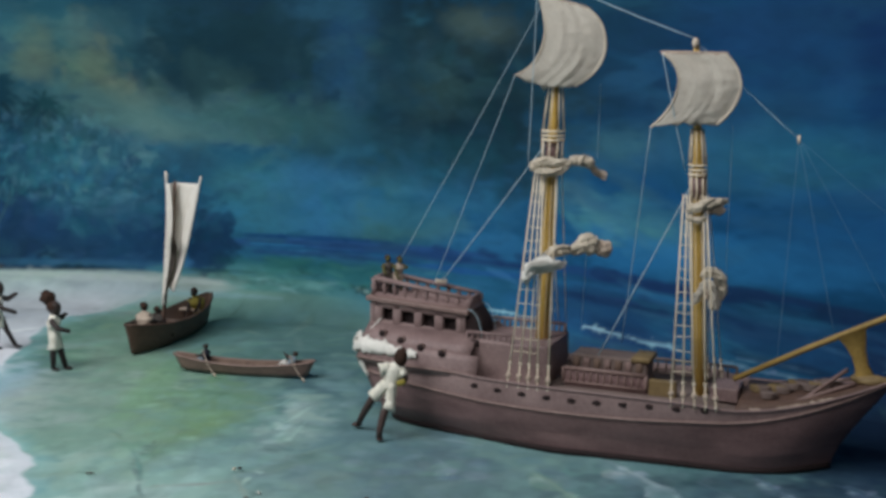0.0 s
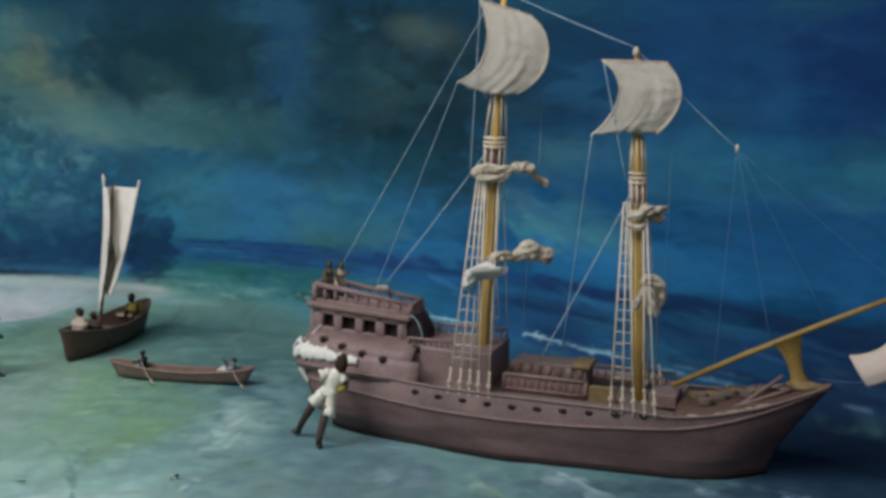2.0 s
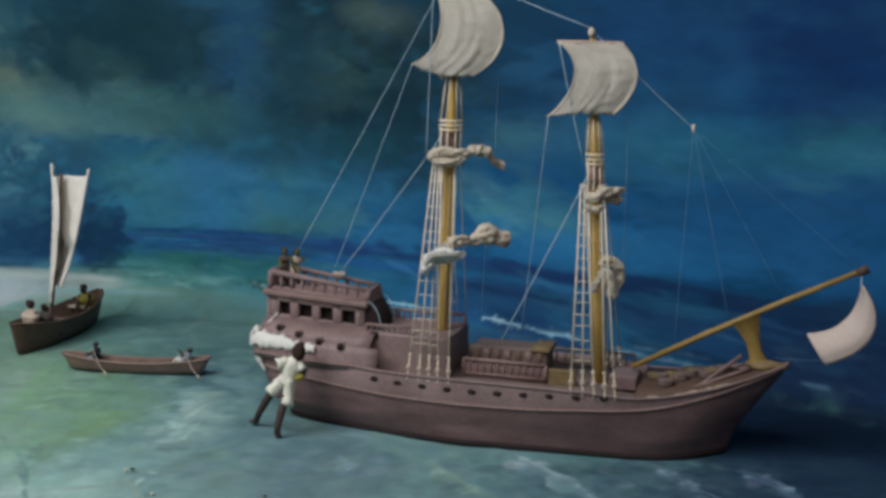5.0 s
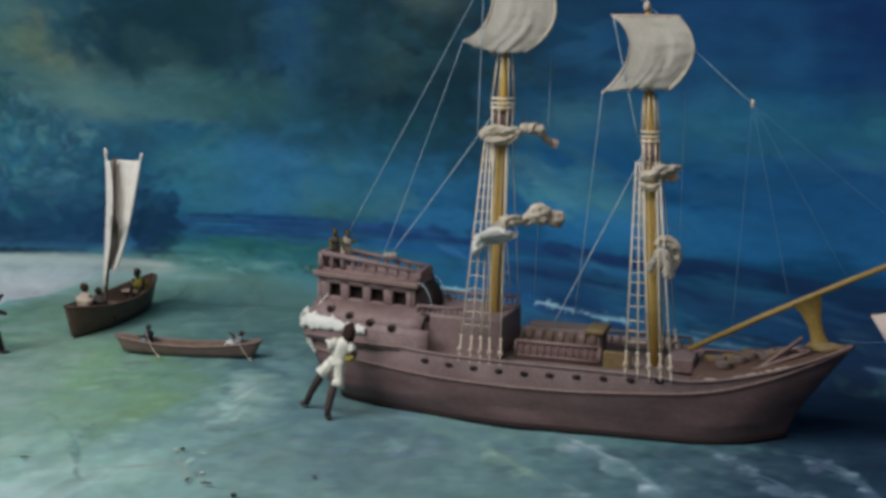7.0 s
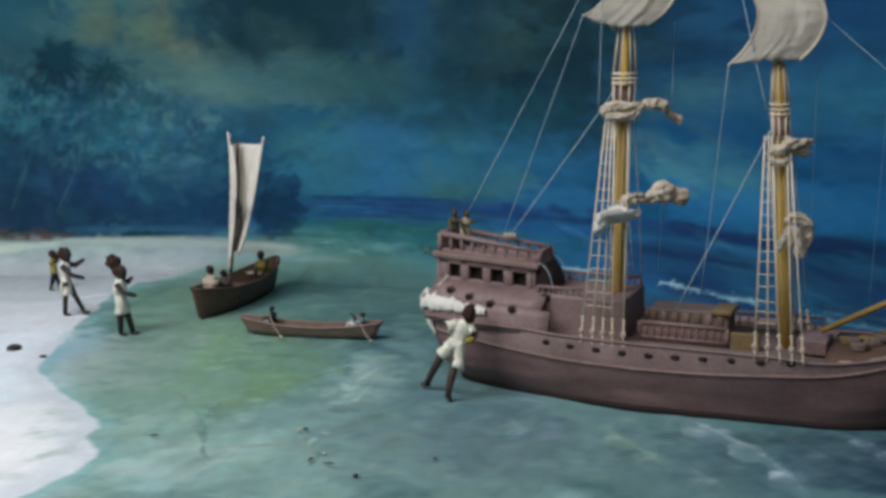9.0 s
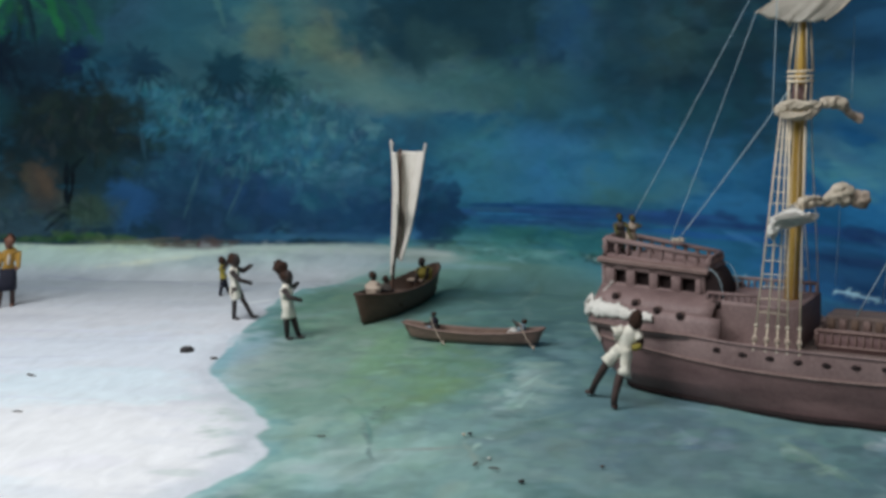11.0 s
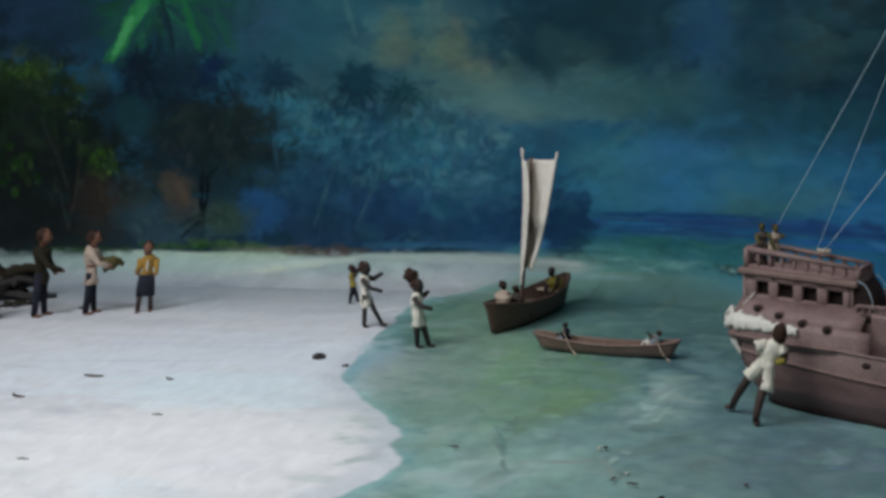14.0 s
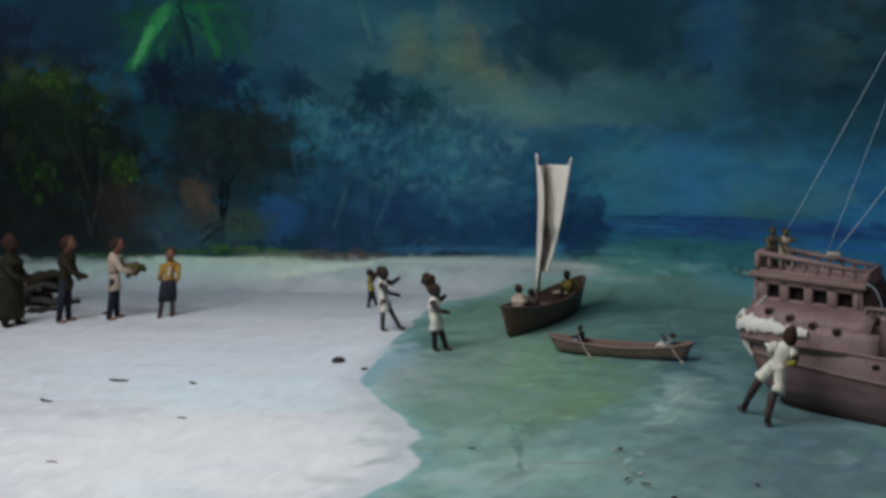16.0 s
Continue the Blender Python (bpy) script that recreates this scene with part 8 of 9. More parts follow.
def rig_mast(mast, top_z, hound, shroud_s, spread, rungs, name, wide):
    """A mast with its bands, near and far shrouds, rungs and deadeyes."""
    at = lambda z, y=0.0, ds=0.0: Vector((mast_at(mast, z) + ds, y, z))
    bm = bmesh.new()
    tube(bm, [at(0.08), at(0.25), at(hound), at(hound + 0.05), at(top_z)], [0.0105, 0.0098, 0.0085, 0.0066, 0.0040], 12)
    pole = part(name, bm, MAST, ship, "yellow varnished mast")
    for dz in (0.0, 0.007, 0.014):
        bm = bmesh.new()
        c = at(hound + dz)
        tube(bm, [c + Vector((math.cos(a) * wide, math.sin(a) * wide, 0)) for a in [2 * math.pi * k / 14 for k in range(15)]], 0.0018, 5)
        part("cord_band", bm, ROPE, pole)
    bm = bmesh.new()
    tube(bm, [at(hound - 0.036), at(hound - 0.004)], [0.011, 0.012], 10)
    part("top_block", bm, HULL, pole)
    for k in range(8):
        a = 2 * math.pi * k / 8
        off = Vector((math.cos(a), math.sin(a), 0))
        bm = bmesh.new()
        tube(bm, [at(hound - 0.042) + off * (wide - 0.002), at(hound + 0.004) + off * (wide - 0.001)], 0.0014, 5)
        part("top_bar", bm, ROPE, pole)
        bm = bmesh.new()
        tube(bm, [at(hound + 0.012) + off * wide, at(top_z - 0.135 if name == "main_mast" else top_z - 0.13) + off * 0.009], 0.0011, 5)
        part("upper_shroud", bm, ROPE, pole)
    for k in range(5):
        a = math.pi * (1.0, 1.22, 2.0, 1.42, 1.66)[k]
        off = Vector((math.cos(a) * 0.013, math.sin(a) * 0.013, 0))
        bm = bmesh.new()
        tube(bm, [at(0.13) + off, at(hound - 0.03) + off * 0.9], 0.0009 if k < 3 else 0.0006, 5)
        part("halyard", bm, ROPE, pole)
    for side in (-1, 1):
        foot = [Vector((s, -0.104 if side < 0 else 0.066, 0.094 + 0.004 * (s > 0.1))) for s in (shroud_s if side < 0 else [shroud_s[0] + 0.004 + 0.011 * k for k in range(5)])]
        head = [at(hound - 0.03, side * 0.012, spread[k]) for k in range(5)]
        for k in range(5):
            low = foot[k].lerp(head[k], 0.10)
            bm = bmesh.new()
            tube(bm, [low, low.lerp(head[k], 0.5) + Vector((0, 0, -0.002 * (k % 2))), head[k]], 0.0013 if side < 0 else 0.0008, 5)
            rope = part("shroud", bm, ROPE, pole)
            for f, r in ((0.0, 0.0022), (0.045, 0.0044), (0.10, 0.0032)):
                bm = bmesh.new()
                p = foot[k].lerp(head[k], f)
                blob(bm, p, (r, r * 0.7, r * (1.25 if f == 0.045 else 1)), level=2)
                part("deadeye", bm, FURL if f != 0.045 else FRAY, rope)
            bm = bmesh.new()
            tube(bm, [foot[k] + Vector((0, 0, -0.006)), foot[k], low], [0.0011, 0.0011, 0.0011], 5)
            part("lanyard", bm, ROPE, rope)
        for i in range(15):
            f = 0.15 + 0.055 * i + random.uniform(-0.008, 0.008)
            bm = bmesh.new()
            tube(bm, [foot[k].lerp(head[k], f) - Vector((0, 0, random.uniform(0, 0.0024))) for k in range(rungs)], 0.0007 if side < 0 else 0.0004, 4)
            part("ratline", bm, ROPE, pole)
    return pole


main_mast = rig_mast(MAIN, 0.715, 0.472, (-0.100, -0.082, -0.066, -0.051, -0.034), (-0.021, -0.017, -0.013, -0.010, 0.012), 4, "main_mast", 0.018)
fore_mast = rig_mast(FORE, 0.626, 0.427, (0.155, 0.173, 0.190, 0.206, 0.221), (-0.020, -0.015, -0.011, 0.010, 0.014), 3, "fore_mast", 0.0135)
bm = bmesh.new()
blob(bm, (0.152, -0.004, 0.622), (0.0050, 0.0060, 0.0080), level=2, rough=0.35)
part("truck", bm, FURL, fore_mast)
# yards and set topsails
for mast, near, far in ((main_mast, (-0.093, -0.018, 0.6985), (-0.010, -0.006, 0.6745)), (fore_mast, (0.102, -0.018, 0.6090), (0.201, -0.006, 0.6075))):
    bm = bmesh.new()
    tube(bm, line(near, far, 4), [0.0014, 0.0018, 0.0020, 0.0018, 0.0014], 6)
    part("yard", bm, FRAY, mast)
cloth_square(((-0.0897, -0.020, 0.6969), (-0.0693, -0.022, 0.6572), (-0.0652, -0.022, 0.5925), (-0.1223, -0.026, 0.5717)),
             ((-0.0138, -0.008, 0.6738), (0.0307, -0.012, 0.6466), (0.0321, -0.014, 0.5848), (-0.0291, -0.014, 0.5560)), 0.006, 0.007, "topsail", main_mast, 1)
cloth_square(((0.1064, -0.020, 0.6072), (0.1463, -0.022, 0.5864), (0.1382, -0.022, 0.5307), (0.0936, -0.026, 0.4969)),
             ((0.1968, -0.008, 0.6062), (0.2340, -0.012, 0.5762), (0.2276, -0.014, 0.5357), (0.1890, -0.014, 0.5020)), 0.006, -0.004, "topsail", fore_mast, 5)
# furled sails on the lower yards
furled([(-0.092, -0.030, 0.429), (-0.077, -0.030, 0.438), (-0.055, -0.024, 0.438), (-0.032, -0.012, 0.437)], [0.0080, 0.0090, 0.0085, 0.0085], "furled_sail", main_mast, 1, FURL, 6, 0.7)
furled([(-0.086, -0.032, 0.428), (-0.065, -0.032, 0.424), (-0.047, -0.022, 0.425), (-0.035, -0.012, 0.434)], [0.0050, 0.0068, 0.0068, 0.0050], "furled_sail", main_mast, 2, FURL, 4, 0.6)
furled([(-0.034, -0.008, 0.439), (-0.024, 0.004, 0.440), (-0.012, 0.014, 0.437), (-0.004, 0.020, 0.434)], [0.0060, 0.0095, 0.0100, 0.0070], "furled_sail", main_mast, 4, FURL, 6, 0.25)
furled([(-0.010, 0.016, 0.432), (0.002, 0.030, 0.419), (0.012, 0.036, 0.413)], [0.0040, 0.0065, 0.0070], "frayed_end", main_mast, 3, FRAY, 6, 0.1)
furled([(-0.083, -0.070, 0.249), (-0.081, -0.076, 0.269), (-0.068, -0.074, 0.280), (-0.048, -0.060, 0.280), (-0.030, -0.035, 0.283)], [0.0050, 0.0105, 0.0125, 0.0105, 0.0060], "furled_sail", main_mast, 7, CLOTH, 4, 0.15, 0.2)
scarf([(-0.080, -0.078, 0.287), (-0.042, -0.066, 0.289), (-0.027, -0.050, 0.280), (-0.083, -0.080, 0.264)], "loose_fold", main_mast, 5, CLOTH)
furled([(-0.063, -0.045, 0.291), (-0.042, -0.036, 0.303), (-0.028, -0.014, 0.298)], [0.0055, 0.0125, 0.0060], "furled_sail", main_mast, 11, FURL, 5, 0.2)
furled([(-0.032, -0.012, 0.296), (-0.018, 0.000, 0.303), (-0.006, 0.010, 0.308), (0.004, 0.018, 0.306)], [0.0045, 0.0130, 0.0175, 0.0130], "furled_sail", main_mast, 17, FURL, 7, 0.12, 0.2)
furled([(-0.004, 0.016, 0.302), (0.011, 0.026, 0.299), (0.022, 0.034, 0.296)], [0.0080, 0.0140, 0.0120], "frayed_end", main_mast, 19, FRAY, 9, 0.05)
furled([(0.152, -0.028, 0.376), (0.168, -0.026, 0.380), (0.182, -0.016, 0.385), (0.207, 0.010, 0.388)], [0.0060, 0.0085, 0.0090, 0.0065], "furled_sail", fore_mast, 23, FURL, 6, 0.4)
furled([(0.153, -0.028, 0.366), (0.168, -0.027, 0.361), (0.184, -0.020, 0.365)], [0.0045, 0.0055, 0.0045], "furled_sail", fore_mast, 24, FURL, 4, 0.4)
furled([(0.176, -0.018, 0.378), (0.189, -0.006, 0.374), (0.203, 0.006, 0.375)], [0.0055, 0.0080, 0.0070], "furled_sail", fore_mast, 26, FRAY, 5, 0.2)
furled([(0.177, -0.026, 0.276), (0.190, -0.024, 0.283), (0.203, -0.014, 0.275), (0.208, -0.008, 0.256), (0.206, -0.008, 0.238)], [0.0050, 0.0080, 0.0095, 0.0095, 0.0060], "furled_sail", fore_mast, 29, FURL, 5, 0.15)
furled([(0.184, -0.028, 0.272), (0.195, -0.026, 0.258), (0.199, -0.024, 0.242), (0.201, -0.022, 0.226)], [0.0045, 0.0085, 0.0100, 0.0080], "furled_sail", fore_mast, 37, SAIL, 5, 0.08)
furled([(0.184, -0.030, 0.271), (0.181, -0.032, 0.257), (0.174, -0.030, 0.243), (0.169, -0.028, 0.234)], [0.0045, 0.0070, 0.0078, 0.0050], "furled_sail", fore_mast, 31, SAIL, 5, 0.08)
furled([(0.186, -0.030, 0.266), (0.189, -0.030, 0.252), (0.191, -0.028, 0.242)], [0.0040, 0.0050, 0.0035], "furled_sail", fore_mast, 41, FRAY, 4, 0.1)
# spritsail under the bowsprit's end: a crescent of cloth
rows = []
for j in range(21):
    f = j / 20
    inner = bow_line((0.5535, 0.010, 0.268), (0.5530, 0.014, 0.226), (0.5330, 0.014, 0.192), (0.4830, 0.012, 0.1865), f)
    outer = bow_line((0.5545, -0.004, 0.267), (0.5850, -0.014, 0.232), (0.5900, -0.016, 0.176), (0.5110, -0.014, 0.1490), f)
    rows.append([inner.lerp(outer, k / 9) + Vector((0.0008 * noise.noise(Vector((f * 5, k, 2))), -0.010 * math.sin(math.pi * k / 9) + 0.0015 * noise.noise(Vector((f * 4, k * 0.6, 7))), 0)) for k in range(10)])
bm = bmesh.new()
sheet(bm, rows, 0.0012)
part("spritsail", bm, surface("pinkish_canvas", lin(232, 216, 206), lin(204, 186, 178), 0.85, 20, 400, 0.4, spec=0.1, through_light=0.25), ship, "curved off-white spritsail")
bm = bmesh.new()
tube(bm, [r[0] + Vector((0, -0.001, 0)) for r in rows], 0.0011, 5)
part("hem", bm, ROPE, ship)

# stays and thin lines
for name, a, b, r, mat in (
        ("stay", (-0.348, 0.0, 0.232), (-0.072, 0.0, 0.712), 0.00055, THREAD), ("stay", (-0.262, -0.02, 0.226), (-0.116, -0.044, 0.572), 0.00045, THREAD),
        ("stay", (-0.258, 0.0, 0.226), (-0.076, 0.0, 0.468), 0.0008, THREAD),
        ("stay", (0.016, 0.0, 0.128), (0.158, 0.0, 0.420), 0.0009, THREAD), ("stay", (-0.058, 0.0, 0.712), (0.152, 0.0, 0.628), 0.0008, THREAD),
        ("stay", (0.152, 0.0, 0.625), (0.306, 0.0, 0.484), 0.0005, THREAD), ("stay", (0.306, 0.0, 0.484), (0.552, 0.0, 0.290), 0.00018, DIMTHREAD),
        ("stay", (0.306, 0.0, 0.486), (0.292, 0.0, 0.150), 0.0003, DIMTHREAD), ("stay", (0.306, 0.0, 0.486), (0.372, 0.0, 0.196), 0.0003, DIMTHREAD),
        ("stay", (0.306, 0.0, 0.486), (0.450, 0.0, 0.238), 0.00022, DIMTHREAD),
        ("brace", (0.098, -0.044, 0.498), (0.040, 0.06, 0.140), 0.0006, THREAD), ("brace", (0.111, -0.042, 0.606), (0.146, -0.012, 0.432), 0.0008, THREAD),
        ("brace", (-0.083, -0.042, 0.694), (-0.100, -0.02, 0.430), 0.0007, THREAD), ("brace", (-0.004, 0.05, 0.560), (-0.004, 0.04, 0.440), 0.00035, THREAD),
        ("brace", (-0.020, 0.05, 0.300), (-0.030, 0.066, 0.160), 0.00035, THREAD), ("brace", (0.205, 0.04, 0.500), (0.205, 0.04, 0.270), 0.00035, THREAD),
        ("brace", (0.440, 0.0, 0.150), (0.514, 0.0, 0.153), 0.0003, DIMTHREAD), ("brace", (0.552, 0.0, 0.288), (0.552, -0.01, 0.266), 0.0008, THREAD)):
    bm = bmesh.new()
    tube(bm, line(a, b, 8, 0.002), r, 5)
    part(name, bm, mat, ship)
bm = bmesh.new()
for k in range(3):
    blob(bm, (-0.262 + 0.006 * k, 0.002 * k, 0.229), (0.005, 0.005, 0.004), level=1, rough=0.4)
part("rope_knot", bm, FURL, ship)
bm = bmesh.new()
tube(bm, [(0.306, 0, 0.478), (0.306, 0, 0.490)], 0.0022, 6)
part("rope_block", bm, ROPE, ship)

# white cloth over the stern, a thing of its own
bm = bmesh.new()


def hem(s, z):
    """The near side's breadth that the cloth lies on."""
    lean = 0.098 - 0.0022 * max(0.0, z - 0.094) * 1000 / 8.5 if z < 0.132 else 0.090 - 1.15 * (z - 0.132)
    return -lean * (0.87 + 0.13 * max(0.0, min(1.0, (s + 0.372) / 0.085)))


rows = []
for i in range(61):
    f = i / 60
    s = -0.377 + 0.118 * f
    high = (0.0078 * (1 - f) ** 0.7 + 0.0042) * (1 + 0.7 * noise.noise(Vector((f * 14, 1, 0))))
    mid = 0.1305 - 0.006 * f + 0.004 * noise.noise(Vector((f * 9, 5, 0)))
    rows.append([(s, hem(s, mid + high * w) - 0.0035 - 0.0030 * (1 - w * w) - 0.0022 * noise.noise(Vector((f * 22, w * 2.5, 3))), mid + high * w) for w in (-1, -0.6, -0.2, 0.2, 0.6, 1)])
sheet(bm, rows, 0.002)
rows = []
for i in range(31):
    y = -0.086 + 0.172 * i / 30
    rows.append([(-0.374 - 0.004 * math.sin(1.2 + 2 * w) - 0.002 * noise.noise(Vector((i * 0.7, w * 2, 8))), y, 0.131 + 0.012 * w + 0.003 * noise.noise(Vector((i * 0.5, 2, 1)))) for w in (-1, -0.5, 0, 0.5, 1)])
sheet(bm, rows, 0.002)
for i in range(13):
    f = i / 12
    blob(bm, (-0.366 + 0.019 * f, hem(-0.36, 0.140 + 0.026 * f) - 0.001, 0.138 + 0.027 * f), (0.0016, 0.0016, 0.0024), level=1, rough=0.6)
for i in range(12):
    f = i / 11
    wide = 0.0058 * (1 - 0.75 * f) * (1 + 0.5 * noise.noise(Vector((i * 0.9, 4, 2))))
    blob(bm, (-0.3660 + 0.011 * f ** 1.8, -0.082 + 0.003 * f, 0.106 - 0.028 * f), (1.1 * wide, 0.003, 0.0042), level=2, rough=0.5)
white = part("draped_cloth", bm, CLOTH)
white.matrix_world = pose(0.155, 1.73, 0.0, 0, 0, -20)
tagged(white, "crumpled white cloth draped round the ship's stern", "cloth")


# ---- small figures: each one plain mesh ----
def figure(name, x, y, z, turn, tall, label, top, legs, skin=SKIN, lean=0.0, stride=0.10, arms=((0.35, 40), (0.35, -40)), skirt=0.30, group="figurines on the beach", load=False, sit=False, wide=1.0, feet=None, coat=0, apron=False, sway=0.0, head=0.88, belt=None):
    """A clay figurine: arms are (reach forward, lift in degrees) for each side; skirt is how far the tunic falls."""
    bm = bmesh.new()
    h = tall
    k = Matrix.Rotation(radians(lean), 4, "Y")

    def at(px, py, pz):
        return k @ Vector((px * h, py * h, pz * h))

    hip, neck = 0.49, 0.80
    if sit:
        hip, neck = 0.16, 0.58
    for side in (-1, 1):
        step, apart = stride * side, 0.065 * side
        if feet:
            step, apart = feet[0 if side < 0 else 1]
        if sit:
            tube(bm, [at(0, 0.07 * side, hip), at(0.26, 0.09 * side, hip + 0.10), at(0.34, 0.09 * side, 0.0)], [0.055 * h, 0.05 * h, 0.035 * h], 8, 2)
        else:
            tube(bm, [at(0, 0.055 * side, hip + 0.02), at(step * 0.42, 0.03 * side + apart * 0.5, 0.27), at(step, apart, 0.03)], [0.062 * h * wide, 0.05 * h * wide, 0.034 * h], 8, 2)
            blob(bm, at(step + 0.035, apart, 0.022), (0.062 * h, 0.032 * h, 0.022 * h), slot=0)
        reach, lift = arms[0 if side < 0 else 1]
        a = radians(lift)
        elbow = at(0.03 + reach * 0.30 * math.cos(a), 0.14 * side, neck - 0.15 + 0.10 * math.sin(a))
        hand = at(0.04 + reach * 0.85 * math.cos(a), 0.12 * side, neck - 0.18 + reach * 0.85 * math.sin(a))
        tube(bm, [at(0, 0.11 * side, neck - 0.04), elbow, hand], [0.044 * h, 0.038 * h, 0.030 * h], 8, coat)
        blob(bm, hand, (0.034 * h, 0.026 * h, 0.026 * h), slot=0)
    low = hip - skirt * 0.55
    spots = [(0, max(0.02, low), 0.136 * wide), (0, hip, 0.128 * wide), (-0.01, hip + 0.12, 0.098 * wide), (0, neck - 0.10, 0.136 * wide), (0, neck - 0.01, 0.092), (0.01, neck + 0.02, 0.035)]
    fine = []
    for (xa, za, ra), (xb, zb, rb) in zip(spots, spots[1:]):
        fine += [(xa + (xb - xa) * f, za + (zb - za) * f, ra + (rb - ra) * f) for f in (0, 0.25, 0.5, 0.75)]
    fine.append(spots[-1])
    tube(bm, [at(p[0], 0, p[1]) for p in fine], [p[2] * h for p in fine], 18, 1, 0.68)
    if apron:
        tube(bm, [at(0, 0, 0.24), at(0, 0, 0.36), at(0, 0, hip + 0.05)], [0.135 * h, 0.130 * h, 0.110 * h], 14, 4, 0.75)
        blob(bm, at(0.068, 0.01, neck - 0.12), (0.028 * h, 0.026 * h, 0.085 * h), slot=5, rough=0.4)
    tube(bm, [at(0.0, 0, neck - 0.02), at(0.015, 0, neck + 0.06)], 0.038 * h, 8, 0)
    hs = head * h
    blob(bm, at(0.02, 0, neck + 0.105), (0.082 * hs, 0.074 * hs, 0.105 * hs), slot=0, level=3, rough=0.12)
    blob(bm, at(0.098, 0, neck + 0.098), (0.016 * hs, 0.014 * hs, 0.020 * hs), slot=0)
    blob(bm, at(-0.004, 0, neck + 0.128), (0.086 * hs, 0.082 * hs, 0.086 * hs), slot=3, level=3, rough=0.3)
    if belt:
        tube(bm, [at(0, 0, hip + 0.085), at(0, 0, hip + 0.112)], [0.108 * h * wide, 0.108 * h * wide], 16, 4, 0.72)
    if load:
        blob(bm, at(-0.085, 0.02, neck + 0.252), (0.105 * h, 0.10 * h, 0.105 * h), slot=3, level=3, rough=0.35)
    crumple = 0.040
    cloth = {v for f in bm.faces if f.material_index == 1 for v in f.verts}
    for v in bm.verts:
        v.co *= 1 + 0.03 * noise.noise(v.co * 90)
        if v in cloth:
            d = noise.noise(Vector((v.co.x, v.co.y, v.co.z * 0.6)) / h * 12 + Vector((x * 9, 0, 0)))
            v.co += Vector((v.co.x, v.co.y, 0)).normalized() * d * crumple * h + Vector((0, 0, noise.noise(v.co / h * 9) * crumple * 0.7 * h))
    aside = Matrix.Rotation(radians(-turn), 4, "Z") @ Vector((0.936, 0.346, 0))
    for v in bm.verts:
        v.co += aside * (sway * max(0.0, v.co.z) / h)
    ob = part(name, bm, [skin, top, legs, BROWNC, belt or NAVY, FURL])
    ob.matrix_world = pose(x, y, z, 0, 0, turn)
    return tagged(ob, label, "figurine", group)


figure("figurine", -1.900, 2.217, -0.002, 20, 0.214, "figurine in dark brown coat standing on white sand", CLOAK, NAVY, TAN, 0, 0.035, ((0.30, -20), (0.20, -58)), 0.20, coat=1, wide=0.92, sway=0.036)
figure("figurine", -1.782, 2.256, -0.002, 25, 0.203, "figurine in belted pale shirt and dark trousers carrying twigs", FRAY, NAVY, TAN, 0, 0.035, ((0.24, -12), (0.22, -18)), 0.22, coat=1, wide=0.86, sway=0.032, belt=REDDISH)
figure("figurine", -1.650, 2.290, -0.002, -65, 0.170, "figurine in ochre shirt and dark skirt on sand", OCHRE, CLAY, TAN, 0, 0.03, ((0.06, -84), (0.10, -80)), 0.02, coat=1, wide=0.76, apron=True, sway=0.030, feet=((0.03, -0.09), (-0.02, 0.085)))
figure("figurine", -2.016, 2.166, -0.002, 10, 0.226, "broad figurine in a dark olive cloak on the sand", CLOAK, CLOAK, BROWNC, 0, 0.04, ((0.26, -25), (0.20, -50)), 0.72, coat=1, wide=1.35, sway=0.022)
figure("figurine", -1.020, 2.200, -0.002, 4, 0.140, "dark figurine in white tunic striding at the shore", TUNIC, SKIN, SKIN, -2, 0.13, ((0.30, -10), (0.30, 44)), 0.30, wide=0.80, sway=0.004, head=1.0, feet=((-0.05, -0.045), (0.21, 0.04)))
figure("figurine", -1.156, 2.428, -0.002, 25, 0.092, "small dark figurine in yellow top raising both arms", YELLOW, NAVY, SKIN, 0, 0.12, ((0.30, 62), (0.34, 66)), 0.02, wide=1.1, head=1.05)
figure("figurine", -0.846, 2.056, -0.004, -4, 0.136, "dark figurine in white skirt with a bundle on its head", TUNIC, SKIN, SKIN, 2, 0.09, ((0.27, 0), (0.24, 68)), 0.32, load=True, wide=1.02, sway=-0.004, head=1.02, feet=((-0.02, -0.05), (0.12, 0.05)))


